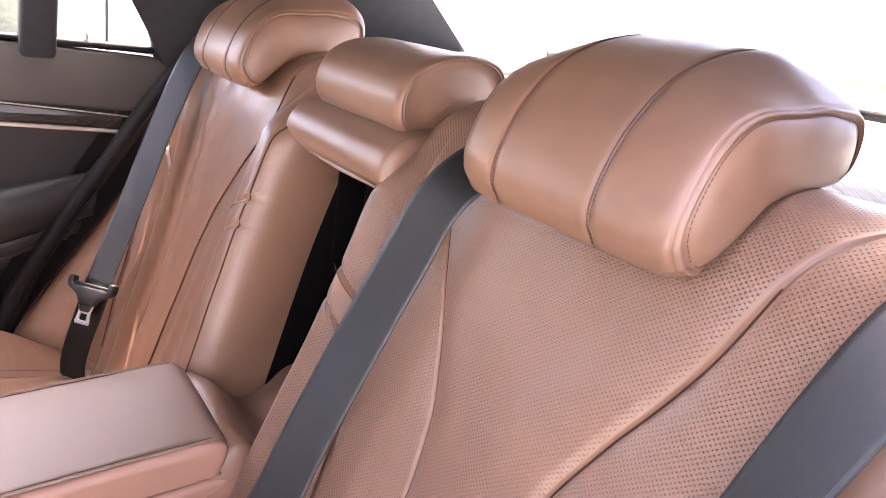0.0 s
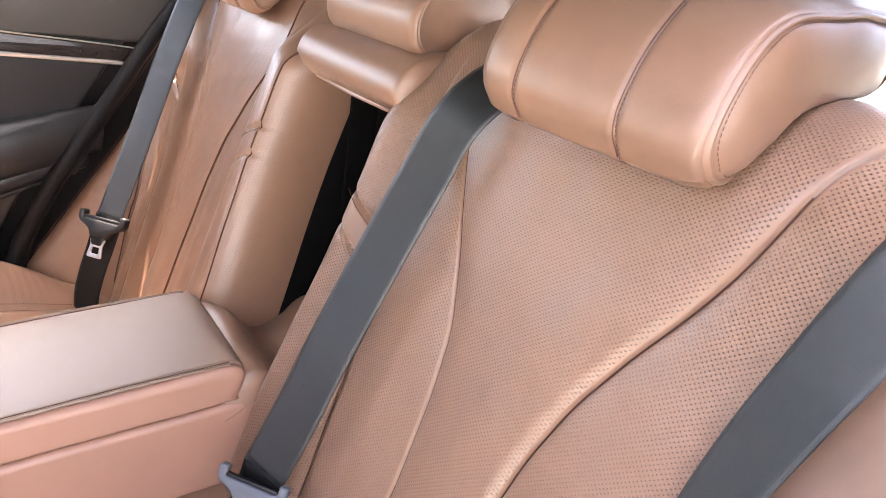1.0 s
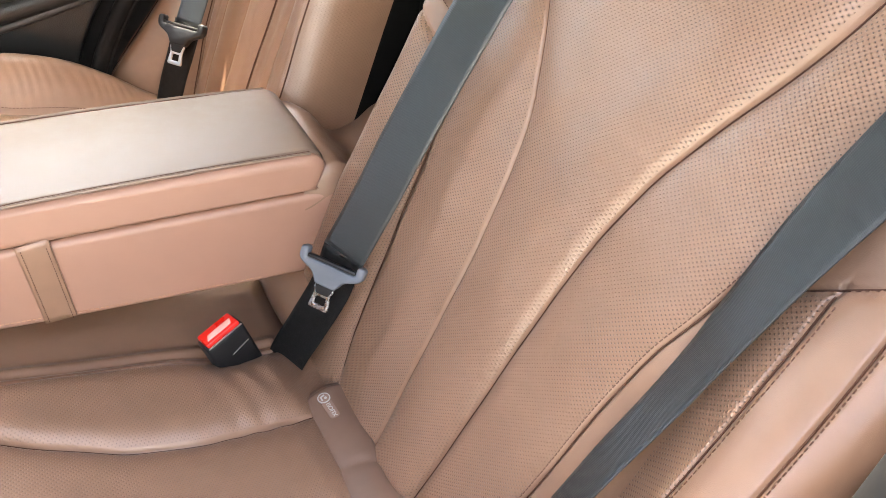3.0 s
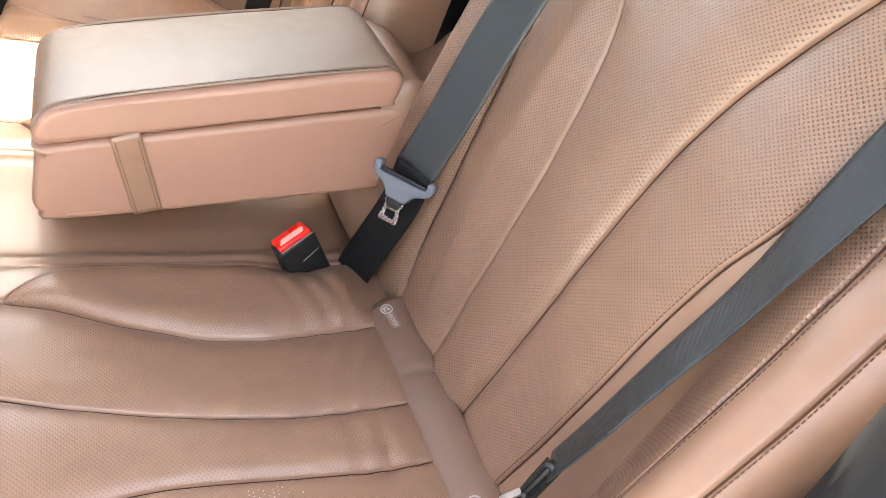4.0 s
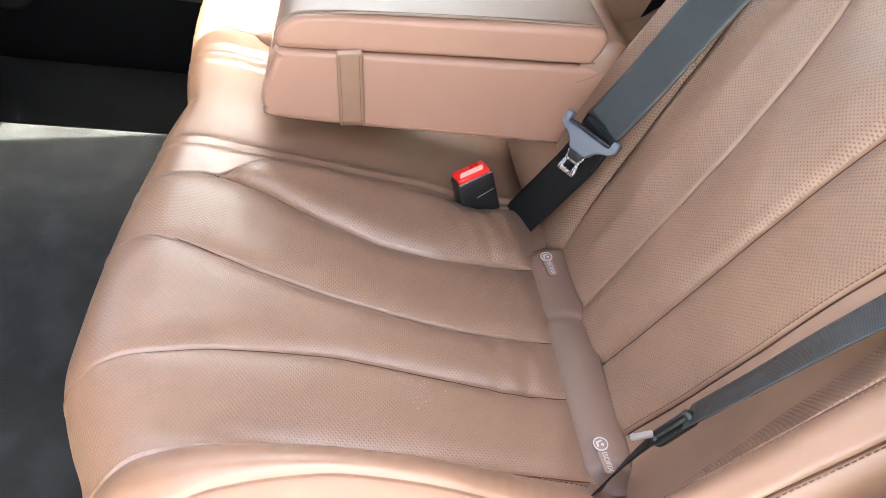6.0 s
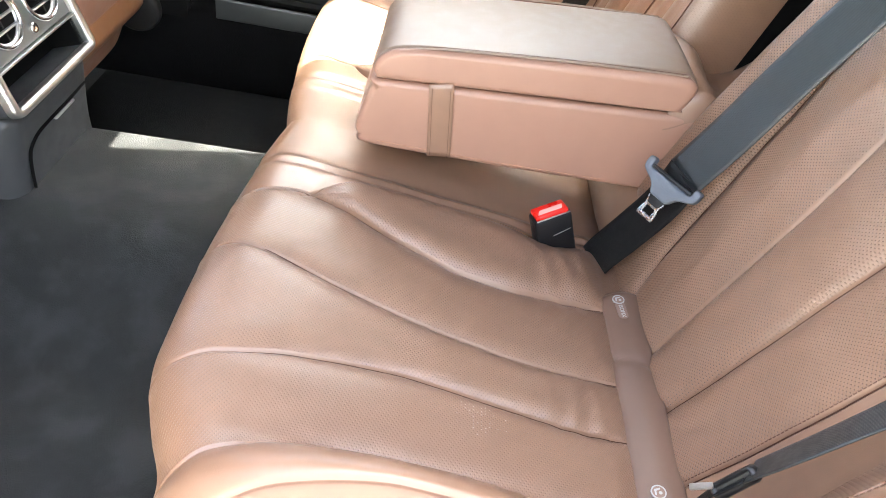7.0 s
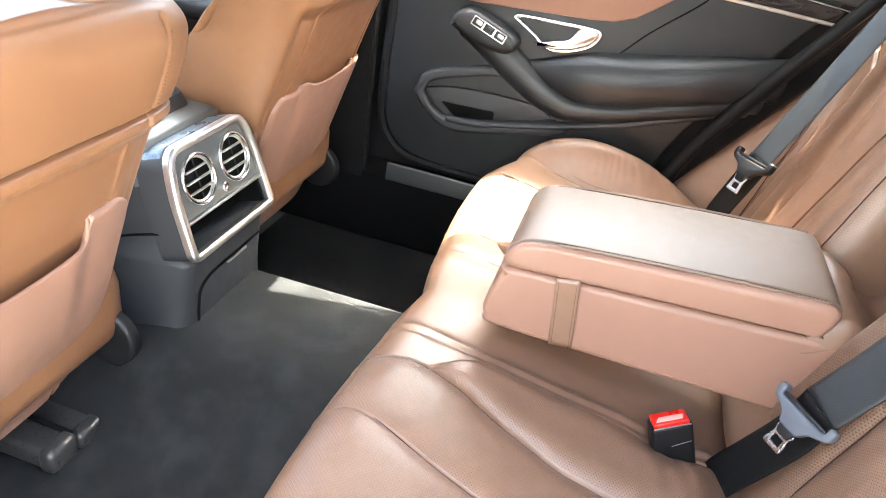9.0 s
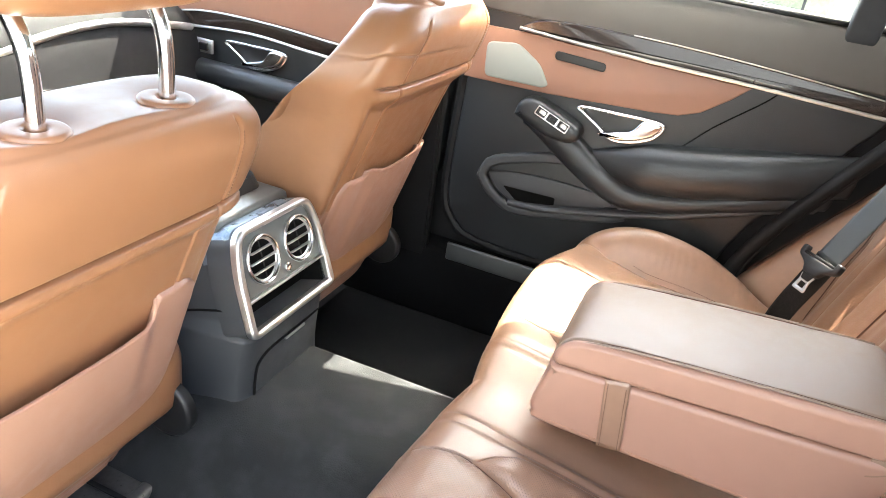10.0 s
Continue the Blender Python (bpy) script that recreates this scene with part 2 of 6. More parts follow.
def rows_bm(rows, cap_top=None, cap_bottom=None, closed=False, m=None):
    """Skins closed outlines, one over the other."""
    bm = bmesh.new()
    vs = [[bm.verts.new(tuple(q)) for q in r] for r in rows]
    n = len(vs[0])
    pairs = list(zip(vs, vs[1:])) + ([(vs[-1], vs[0])] if closed else [])
    for a, b in pairs:
        for k in range(n):
            bm.faces.new((a[k], a[(k + 1) % n], b[(k + 1) % n], b[k]))
    if cap_top:
        bm.faces.new(vs[-1])
    if cap_bottom:
        bm.faces.new(vs[0][::-1])
    if m:
        bmesh.ops.transform(bm, matrix=m, verts=bm.verts)
    return bm


def prism_bm(outline, depth, bevel=0.0, m=None, seg=3):
    """A plate with the outline (x, y) in its plane and the depth along z, its upper edge rounded."""
    p = np.array(outline, float)
    rows = [np.c_[p, np.zeros(len(p))]]
    if bevel:
        for a in np.linspace(0, math.pi / 2, seg + 1):
            q = inset_poly(p, bevel * (1 - math.cos(a)))
            rows.append(np.c_[q, np.full(len(p), depth - bevel + bevel * math.sin(a))])
    else:
        rows.append(np.c_[p, np.full(len(p), depth)])
    return rows_bm(rows, True, True, False, m)


def ring_bm(outer, inner, depth, bevel=0.0, m=None):
    """A frame between two outlines of the same number of points, with rounded upper edges."""
    o, i = np.array(outer, float), np.array(inner, float)
    wide = float(np.mean(np.linalg.norm(o - i, axis=1)))
    tb = min(0.5, bevel / wide) if bevel else 0.0
    prof = [(0, 0)]
    if bevel:
        prof += [(tb * (1 - math.cos(a)), depth - bevel + bevel * math.sin(a)) for a in np.linspace(0, math.pi / 2, 4)]
        prof += [(1 - tb * (1 - math.cos(a)), depth - bevel + bevel * math.sin(a)) for a in np.linspace(math.pi / 2, 0, 4)]
    else:
        prof += [(0, depth), (1, depth)]
    prof += [(1, 0)]
    rows = [np.c_[o * (1 - t) + i * t, np.full(len(o), z)] for t, z in prof]
    return rows_bm(rows, closed=True, m=m)


def rounded_poly(points, radius, seg=5):
    """A polygon with rounded corners."""
    out = []
    n = len(points)
    for i in range(n):
        p0, p1, p2 = (Vector(points[(i + k) % n]) for k in (-1, 0, 1))
        r = radius[i] if isinstance(radius, (list, tuple)) else radius
        a, b = (p0 - p1), (p2 - p1)
        d = min(r, a.length * 0.45, b.length * 0.45)
        s, e = p1 + a.normalized() * d, p1 + b.normalized() * d
        for k in range(seg + 1):
            t = k / seg
            q = s * (1 - t) ** 2 + p1 * 2 * t * (1 - t) + e * t * t
            out.append((q.x, q.y))
    return out


def tube_bm(points, radius, seg=10, taper=None):
    """A round bar along points."""
    pts = [Vector(p) for p in points]
    bm = bmesh.new()
    rings = []
    up = Vector((0, 0, 1)) if abs((pts[1] - pts[0]).normalized().z) < 0.9 else Vector((1, 0, 0))
    for i, p in enumerate(pts):
        d = (pts[min(i + 1, len(pts) - 1)] - pts[max(i - 1, 0)]).normalized()
        side = d.cross(up).normalized()
        up = side.cross(d).normalized()
        r = radius * (taper[i] if taper else 1)
        rings.append([bm.verts.new(p + r * (math.cos(a) * side + math.sin(a) * up)) for a in (2 * math.pi * k / seg for k in range(seg))])
    for a, b in zip(rings, rings[1:]):
        for k in range(seg):
            bm.faces.new((a[k], a[(k + 1) % seg], b[(k + 1) % seg], b[k]))
    bm.faces.new(rings[0][::-1])
    bm.faces.new(rings[-1])
    return bm


def ribbon(name, centre, normals, width, thick, material, parent, label="", cols=10, crown=0.0):
    """A strap: a flat band along centre, facing the normals, with its UV in metres."""
    c = np.array(centre, float)
    nn = np.array(normals, float)
    nn /= np.linalg.norm(nn, axis=1)[:, None]
    d = np.gradient(c, axis=0)
    d /= np.linalg.norm(d, axis=1)[:, None]
    side = np.cross(d, nn)
    side /= np.linalg.norm(side, axis=1)[:, None]
    nn = np.cross(side, d)
    s = np.r_[0, np.cumsum(np.linalg.norm(np.diff(c, axis=0), axis=1))]
    ws = np.broadcast_to(np.asarray(width, float), (len(c),))
    edge = np.linspace(-0.5, 0.5, cols + 1)
    prof = [(e, thick / 2 + crown * (1 - 4 * e * e)) for e in edge] + [(e, -thick / 2 + crown * (1 - 4 * e * e)) for e in edge[::-1]]
    verts, uvs = [], []
    for i in range(len(c)):
        for e, h in prof:
            verts.append(tuple(c[i] + side[i] * e * ws[i] + nn[i] * h))
            uvs.append((e * ws[i], s[i]))
    k = len(prof)
    faces = [(i * k + j, i * k + (j + 1) % k, (i + 1) * k + (j + 1) % k, (i + 1) * k + j) for i in range(len(c) - 1) for j in range(k)]
    faces += [tuple(range(k))[::-1], tuple(range((len(c) - 1) * k, len(c) * k))]
    me = bpy.data.meshes.new(name)
    me.from_pydata(verts, [], faces)
    uvl = me.uv_layers.new(name="UVMap")
    idx = np.zeros(len(me.loops), int)
    me.loops.foreach_get("vertex_index", idx)
    uvl.data.foreach_set("uv", np.array(uvs)[idx].ravel())
    return link(name, me, material, parent, label)


def sheet(P, uv, regions, specs, parent, flip=False):
    """A sewn cover: grid P (n, m, 3) cut along its seams. regions: one id for each cell; specs: id -> (name, material, label).
    Each region becomes a part of its own."""
    n, m = P.shape[:2]
    allv = P.reshape(-1, 3)
    alluv = uv.reshape(-1, 2)
    dx = np.gradient(P, axis=0).reshape(-1, 3)
    dy = np.gradient(P, axis=1).reshape(-1, 3)
    made = []
    i, j = np.meshgrid(np.arange(n - 1), np.arange(m - 1), indexing="ij")
    quads = np.stack([i * m + j, i * m + j + 1, (i + 1) * m + j + 1, (i + 1) * m + j], -1).reshape(-1, 4)
    if flip:
        quads = quads[:, ::-1]
    ids = regions.reshape(-1)
    for r, (name, material, label) in specs.items():
        q = quads[ids == r]
        if not len(q):
            continue
        used, inv = np.unique(q, return_inverse=True)
        inv = inv.reshape(q.shape)
        me = bpy.data.meshes.new(name)
        me.from_pydata(allv[used].tolist(), [], inv.tolist())
        uvl = me.uv_layers.new(name="UVMap")
        uvl.data.foreach_set("uv", alluv[used][inv].ravel())
        made.append(link(name, me, material, parent, label))
    return made


def sm(a, b, x):
    t = np.clip((x - a) / (b - a), 0, 1)
    return t * t * (3 - 2 * t)


def groove(dist, depth, width):
    return -depth * np.exp(-(dist / width) ** 2)


def stitches(name, line, normal, parent, material=None, pitch=0.0055, size=0.0008, offset=0.0, lift=0.0006):
    """Sewn thread: short rods along a line, offset to its side."""
    line = np.array(line, float)
    s = np.r_[0, np.cumsum(np.linalg.norm(np.diff(line, axis=0), axis=1))]
    count = max(2, int(s[-1] / pitch))
    bm = bmesh.new()
    for k in range(count):
        a, b = (k + 0.12) * s[-1] / count, (k + 0.78) * s[-1] / count
        p = [Vector([np.interp(v, s, line[:, c]) for c in range(3)]) for v in (a, b)]
        nv = Vector(normal(p[0]) if callable(normal) else normal).normalized()
        d = (p[1] - p[0]).normalized()
        side = d.cross(nv).normalized()
        vs = []
        for q in p:
            q = q + side * offset + nv * lift
            vs.append([bm.verts.new(q + side * size * x + nv * size * y) for x, y in ((-1, -0.6), (0, 1), (1, -0.6))])
        for e in range(3):
            bm.faces.new((vs[0][e], vs[0][(e + 1) % 3], vs[1][(e + 1) % 3], vs[1][e]))
        bm.faces.new(vs[0][::-1])
        bm.faces.new(vs[1])
    ob = part(name, bm, material or thread, parent)
    tagged(ob, kind="stuff")
    return ob
# ---------- rear backrests ----------
LEAN_A = math.atan(0.342)
BACK_Z0 = 0.24


def back_profile(v):
    """Arc length up the backrest -> x, z and the surface's lean from upright."""
    step = 0.001
    s = np.arange(0, 1.2, step)
    phi = LEAN_A + sm(0.735, 0.90, s) * (radians(100) - LEAN_A) + sm(1.0, 1.06, s) * radians(60)
    x = 0.03 + 0.342 * (BACK_Z0 - 0.31) + np.cumsum(np.sin(phi)) * step
    z = BACK_Z0 + np.cumsum(np.cos(phi)) * step
    return np.interp(v, s, x), np.interp(v, s, z), np.interp(v, s, phi)


S0 = ((0.30, 0.240), (0.33, 0.234), (0.37, 0.224), (0.45, 0.219), (0.53, 0.215), (0.63, 0.211), (0.72, 0.207), (0.80, 0.20), (0.9, 0.19), (1.1, 0.18))
S1 = ((0.2, 0.360), (0.32, 0.358), (0.44, 0.356), (0.56, 0.356), (0.66, 0.350), (0.725, 0.338), (0.80, 0.302), (0.846, 0.273), (0.89, 0.248), (0.95, 0.236), (1.2, 0.23))
S2 = ((0.2, 0.44), (0.31, 0.444), (0.40, 0.453), (0.51, 0.461), (0.60, 0.469), (0.68, 0.481), (0.746, 0.502), (0.798, 0.527), (0.841, 0.551), (0.885, 0.573), (0.93, 0.588), (0.965, 0.600), (0.995, 0.616), (1.03, 0.645), (1.2, 0.80))
S3 = ((0.2, 0.535), (0.32, 0.547), (0.41, 0.561), (0.50, 0.571), (0.58, 0.579), (0.64, 0.590), (0.687, 0.606), (0.735, 0.619), (0.78, 0.633), (0.82, 0.650), (0.9, 0.69), (1.2, 0.95))
OB1 = ((0.2, 0.692), (0.316, 0.689), (0.475, 0.682), (0.636, 0.678), (0.77, 0.674), (1.2, 0.67))
OB2 = ((0.2, 0.712), (0.312, 0.718), (0.469, 0.729), (0.626, 0.726), (0.778, 0.716), (1.2, 0.71))
BOLSTER = ((0.25, 0.155), (0.312, 0.149), (0.39, 0.124), (0.469, 0.099), (0.55, 0.072), (0.626, 0.047), (0.70, 0.026), (0.778, 0.012), (1.2, 0.006))


NEAR_SEAMS = (S0, S1, S2, S3, OB1, OB2)
FAR_SEAMS = (S0, tuple((z, w + 0.012) for z, w in S1), tuple((z, w + 0.020) for z, w in S2), tuple((z, w + 0.020) for z, w in S3),
             ((0.2, 0.622), (0.309, 0.630), (0.356, 0.636), (0.449, 0.646), (0.533, 0.652), (0.626, 0.666), (0.707, 0.682), (0.80, 0.69), (1.2, 0.70)), OB2)
SHOULDER, SLOPE = 0.763, 0.7
WING_LINES = ((0.121, 0.798, 0.48), (0.115, 0.762, 0.55))


def seam_w(seam, z):
    zz, ww = np.array(seam).T
    k = np.linspace(zz[0], zz[-1], 400)
    smoothw = np.interp(k, zz, ww)
    ker = np.ones(15) / 15
    smoothw = np.convolve(np.pad(smoothw, 7, mode="edge"), ker, mode="valid")
    return np.interp(z, k, smoothw)


def back_shape(w, z, seams, wing):
    """How far the padding stands out in front of the backrest's plane."""
    s0, s1, s2, s3, o1, o2 = (seam_w(s, z) for s in seams)
    over = z - (SHOULDER + SLOPE * (w - 0.69))
    low = 1 - sm(-0.004, 0.016, over)      # below the shoulder seam
    d = wing * (1 - sm(0.101 + wing, 0.201 + wing, w)) * sm(0.28, 0.42, z) * (1 - sm(0.88, 0.98, z))
    rise = seam_w(BOLSTER, z) * (1 - 0.22 * sm(0.722, 0.757, w))
    d = d + (rise * low + 0.004 * (1 - low)) * sm(0.628, 0.712, w) * sm(0.2, 0.30, z)
    d = d - 0.010 * np.exp(-((w - 0.41) / 0.11) ** 2) * np.exp(-((z - 0.62) / 0.25) ** 2) * 0.4
    # each panel swells between its seams
    for a, b, h in ((s0, s1, 0.005), (s1, s2, 0.007), (s2, s3, 0.006)):
        f = np.clip((w - a) / (b - a + 1e-6), 0, 1)
        d = d + h * (1 - (2 * f - 1) ** 4) * (1 - sm(0.93, 0.99, z))
    # the centre panel stands proud of the outer one along their seam
    top = 1 - sm(0.90, 0.985, z)
    d = d + 0.0012 * sm(-0.10, -0.030, w - s2) * (1 - sm(-0.030, 0.0, w - s2)) * top
    # soft folds along the middle of the centre and inner panels
    d = d + 0.0032 * np.exp(-((w - s2 + 0.062) / 0.026) ** 2) * sm(0.50, 0.62, z) * (1 - sm(0.80, 0.90, z))
    d = d + 0.0042 * np.exp(-((w - 0.45 * s0 - 0.55 * s1) / 0.020) ** 2) * sm(0.32, 0.38, z) * (1 - sm(0.60, 0.72, z))
    d = d - 0.0065 * sm(-0.014, 0.003, w - s2) * (1 - np.clip((w - s2) / np.maximum(s3 - s2, 0.05), 0, 1)) * top
    for s, depth, wide, show in ((s0, 0.0065, 0.0075, 1 - sm(0.77, 0.80, z)), (s1, 0.0036, 0.0019, 1.0), (s2, 0.0034, 0.0018, 1.0), (s3, 0.0036, 0.0018, 1 - sm(0.74, 0.77, z)), (o1, 0.0045 + (wing > 0.035) * 0.004, 0.0022 + (wing > 0.035) * 0.002, low), (o2, 0.0030, 0.0020, low)):
        d = d + groove(w - s, depth, wide) * show
    # the seam across the shoulder
    d = d + groove(over - 0.004, 0.006, 0.004) * sm(0.615, 0.64, w)
    # two short seams across the inner wing
    for w0, z0, slope in WING_LINES:
        d = d + groove((z - z0 + slope * (w - w0)) * 0.88, 0.005, 0.0032) * (1 - sm(0.20, 0.21, w))
    # slight wrinkles
    d = d + 0.0012 * np.sin(w * 70 + z * 23) * np.sin(z * 31 - w * 17) * 0.6
    return d


def build_backrest(side, label, perf, seam_r, seams, wing, side_mat):
    ob = thing("car_seat", label, "car seat", "rear backrests")
    step = 0.0034
    wi, wo, r = 0.112, 0.757, 0.028
    # across: side wall, round edge, face, round edge, side wall
    pts = [(wi, 0.17)] + [(wi + r - r * math.cos(a), r - r * math.sin(a)) for a in np.linspace(0, math.pi / 2, 9)]
    ro = 0.018
    pts += [(wo - ro + ro * math.sin(a), ro - ro * math.cos(a)) for a in np.linspace(0, math.pi / 2, 9)] + [(wo, 0.16)]
    pts = np.array(pts)
    s = np.r_[0, np.cumsum(np.linalg.norm(np.diff(pts, axis=0), axis=1))]
    v = np.arange(0, 1.12, step)
    x, z, phi = back_profile(v)
    zeq = BACK_Z0 + v * math.cos(LEAN_A)
    # the columns run along the seams, closer together beside each
    rim = 0.150 if side < 0 else 0.176
    cuts = [np.zeros(len(v)), np.full(len(v), 0.102), np.full(len(v), rim)]
    face_w, face_s = pts[1:-1, 0], s[1:-1]
    for q in seams:
        want = np.interp(np.minimum(seam_w(q, zeq), 0.738), face_w, face_s)
        cuts.append(np.maximum(want, cuts[-1] + 0.006))
    cuts.append(np.full(len(v), s[-1]))
    for k in range(len(cuts) - 2, 0, -1):
        cuts[k] = np.minimum(cuts[k], cuts[k + 1] - 0.006)
    u, ids = [], []
    for k, count in enumerate((6, 18, 66, 52, 84, 46, 44, 22, 40), -2):
        t = np.arange(count) / count
        t = t - 0.68 * np.sin(2 * math.pi * t) / (2 * math.pi)
        u.append(cuts[k + 2][:, None] * (1 - t) + cuts[k + 3][:, None] * t)
        mine = [12] * 24 + [5] * (count - 24) if k == 4 else [{-2: 13, -1: 9}.get(k, k + 1)] * count
        if 1 <= k <= 3:      # no holes right beside the seams
            mine[:5], mine[-5:] = [14] * 5, [14] * 5
        ids += mine
    u = np.concatenate(u + [cuts[-1][:, None]], axis=1)
    W, back = np.interp(u, s, pts[:, 0]), np.interp(u, s, pts[:, 1])
    WW, ZZ = W, np.repeat(zeq[:, None], u.shape[1], axis=1)
    D = back_shape(WW, ZZ, seams, wing) * np.clip(1 - back / 0.05, 0, 1) - back
    P = np.empty((len(v), u.shape[1], 3))
    P[..., 0] = x[:, None] - np.cos(phi)[:, None] * D
    P[..., 2] = z[:, None] + np.sin(phi)[:, None] * D
    P[..., 1] = side * (WW - 0.034 * (1 - sm(0.44, 0.80, ZZ)) * (1 - sm(0.112, 0.20, WW)))
    # the shoulders round down towards the edges
    drop = 0.03 * sm(0.66, 0.75, WW) * sm(0.82, 0.98, ZZ) + 0.02 * (1 - sm(0.12, 0.17, WW)) * sm(0.85, 0.97, ZZ)
    P[..., 2] -= drop
    UV = np.stack([u, np.repeat(v[:, None], u.shape[1], axis=1)], -1)
    wc, zc = (WW[:-1, :-1] + WW[1:, 1:]) / 2, (ZZ[:-1, :-1] + ZZ[1:, 1:]) / 2
    reg = np.repeat(np.array(ids)[None, :], len(v) - 1, axis=0)
    reg = np.where((zc > SHOULDER + SLOPE * (wc - 0.69)) & np.isin(reg, (5, 6, 7, 12)), 8, reg)
    (wa, za, ka), (wb, zb, kb) = WING_LINES
    band = (zc < za - ka * (wc - wa)) & (zc > zb - kb * (wc - wb))
    reg = np.where((reg == 1) & band, 10, reg)
    reg = np.where((reg == 1) & (zc > 0.77), 11, reg)
    specs = {1: ("inner_wing", perf, "perforated tan leather side wing"), 2: ("inner_panel", perf, ""), 3: ("centre_panel", perf, "perforated tan leather centre panel"),
             4: ("outer_panel", perf, ""), 5: ("outer_strip", perf, ""), 12: ("outer_hollow", leather, "smooth leather hollow under the belt"), 6: ("outer_bolster", leather, "smooth leather bolster with stitched seams"), 7: ("outer_edge", leather, ""),
             10: ("wing_band", leather, "smooth leather band across the wing"), 11: ("upper_wing", perf, ""),
             8: ("shoulder", leather, "smooth tan leather shoulder"), 9: ("inner_side", side_mat, ""), 14: ("seam_border", leather, ""), 13: ("inner_lining", void_mat, "near-black inner part of the armrest recess")}
    sheet(P, UV, reg, specs, ob, flip=side < 0)

    def on(w, z, lift=0.0):
        vv = (z - BACK_Z0) / math.cos(LEAN_A)
        xx, zz, ph = back_profile(np.array([vv]))
        d = back_shape(np.array([w]), np.array([z]), seams, wing)[0] + lift
        return (xx[0] - math.cos(ph[0]) * d, side * w, zz[0] + math.sin(ph[0]) * d)

    nrm = (-math.cos(LEAN_A), 0, math.sin(LEAN_A))
    for seam, z0, z1, off in ((OB1, 0.34, SHOULDER - 0.015, 0.006), (OB2, 0.34, SHOULDER - 0.01, 0.003), (S3, 0.32, 0.74, -0.004))[:3 if side < 0 else 0]:
        zs = np.linspace(z0, z1, 60)
        line = [on(seam_w(seam, q) + off, q) for q in zs]
        stitches("stitching", line, nrm, ob, pitch=0.005, size=0.0006, lift=0.0003)
    # the sewn corner between the wing and its inner side
    edge = [tuple(P[i, 24]) for i in range(len(v)) if 0.33 < zeq[i] < 0.93]
    part("seam", tube_bm(edge[::3], seam_r, 5), seam_shade, ob)
    # dark lines draw the shadow of each seam groove on the cover
    for seam, z0, z1 in zip(seams, (0.33, 0.30, 0.30, 0.32, 0.34, 0.34), (0.775, 0.975, 0.955, 0.745, SHOULDER - 0.012, SHOULDER - 0.008)):
        if side > 0 and seam in (S0, seams[3]):
            continue
        line = [on(float(seam_w(seam, q)), q, 0.0012 if side < 0 else 0.0058) for q in np.linspace(z0, z1, 90)]
        part("seam", tube_bm(line, seam_r, 5), seam_shade, ob)
    part("seam", tube_bm([on(w, SHOULDER + 0.004 + SLOPE * (w - 0.69), 0.0012) for w in np.linspace(0.64, 0.738, 30)], 0.0009, 5), seam_shade, ob)
    wa, za, ka = WING_LINES[0]
    stitches("stitching", [on(w, za - 0.006 - ka * (w - wa)) for w in np.linspace(0.122, 0.195, 20)], nrm, ob, pitch=0.004, size=0.0006)
    return ob, on


near_back, on_near = build_backrest(-1, "tan perforated leather rear backrest beside the open door", leather_perf, 0.0008, NEAR_SEAMS, 0.034, plain_tan)
far_back, on_far = build_backrest(1, "tan leather rear backrest with sunlit streaks on its bolster", far_perf, 0.0013, FAR_SEAMS, 0.054, far_perf)

# ---------- the bench ----------
C1 = ((-0.60, 0.30), (-0.47, 0.235), (-0.442, 0.212), (-0.411, 0.174), (-0.374, 0.154), (-0.29, 0.146), (-0.124, 0.148), (0.05, 0.15))
C2 = ((-0.70, 0.27), (-0.55, 0.235), (-0.497, 0.211), (-0.445, 0.198), (-0.376, 0.219), (-0.315, 0.250), (-0.232, 0.281), (-0.153, 0.290), (-0.01, 0.279), (0.05, 0.275))
C3 = ((-0.70, 0.40), (-0.55, 0.345), (-0.516, 0.330), (-0.489, 0.322), (-0.441, 0.336), (-0.37, 0.363), (-0.296, 0.383), (-0.223, 0.399), (-0.152, 0.408), (-0.08, 0.411), (0.05, 0.405))
C4 = ((-0.70, 0.58), (-0.55, 0.535), (-0.517, 0.519), (-0.478, 0.499), (-0.41, 0.481), (-0.348, 0.474), (-0.284, 0.472), (-0.218, 0.477), (-0.151, 0.485), (-0.084, 0.492), (0.05, 0.49))
C5 = ((-0.70, 0.68), (-0.55, 0.65), (-0.498, 0.63), (-0.477, 0.617), (-0.409, 0.596), (-0.307, 0.587), (-0.223, 0.591), (-0.135, 0.594), (0.05, 0.597))
C6 = ((-0.70, 0.70), (-0.49, 0.688), (-0.40, 0.668), (-0.3, 0.660), (-0.2, 0.662), (0.05, 0.665))


def bench_profile(v):
    step = 0.001
    s = np.arange(0, 1.1, step)
    # runs forward and slightly up, round the nose, then down
    phi = math.atan(0.15) - sm(0.50, 0.635, s) * radians(112) + sm(0.66, 0.9, s) * radians(6)
    x = 0.045 - np.cumsum(np.cos(phi)) * step
    z = 0.293 + np.cumsum(np.sin(phi)) * step
    return np.interp(v, s, x), np.interp(v, s, z), np.interp(v, s, phi)


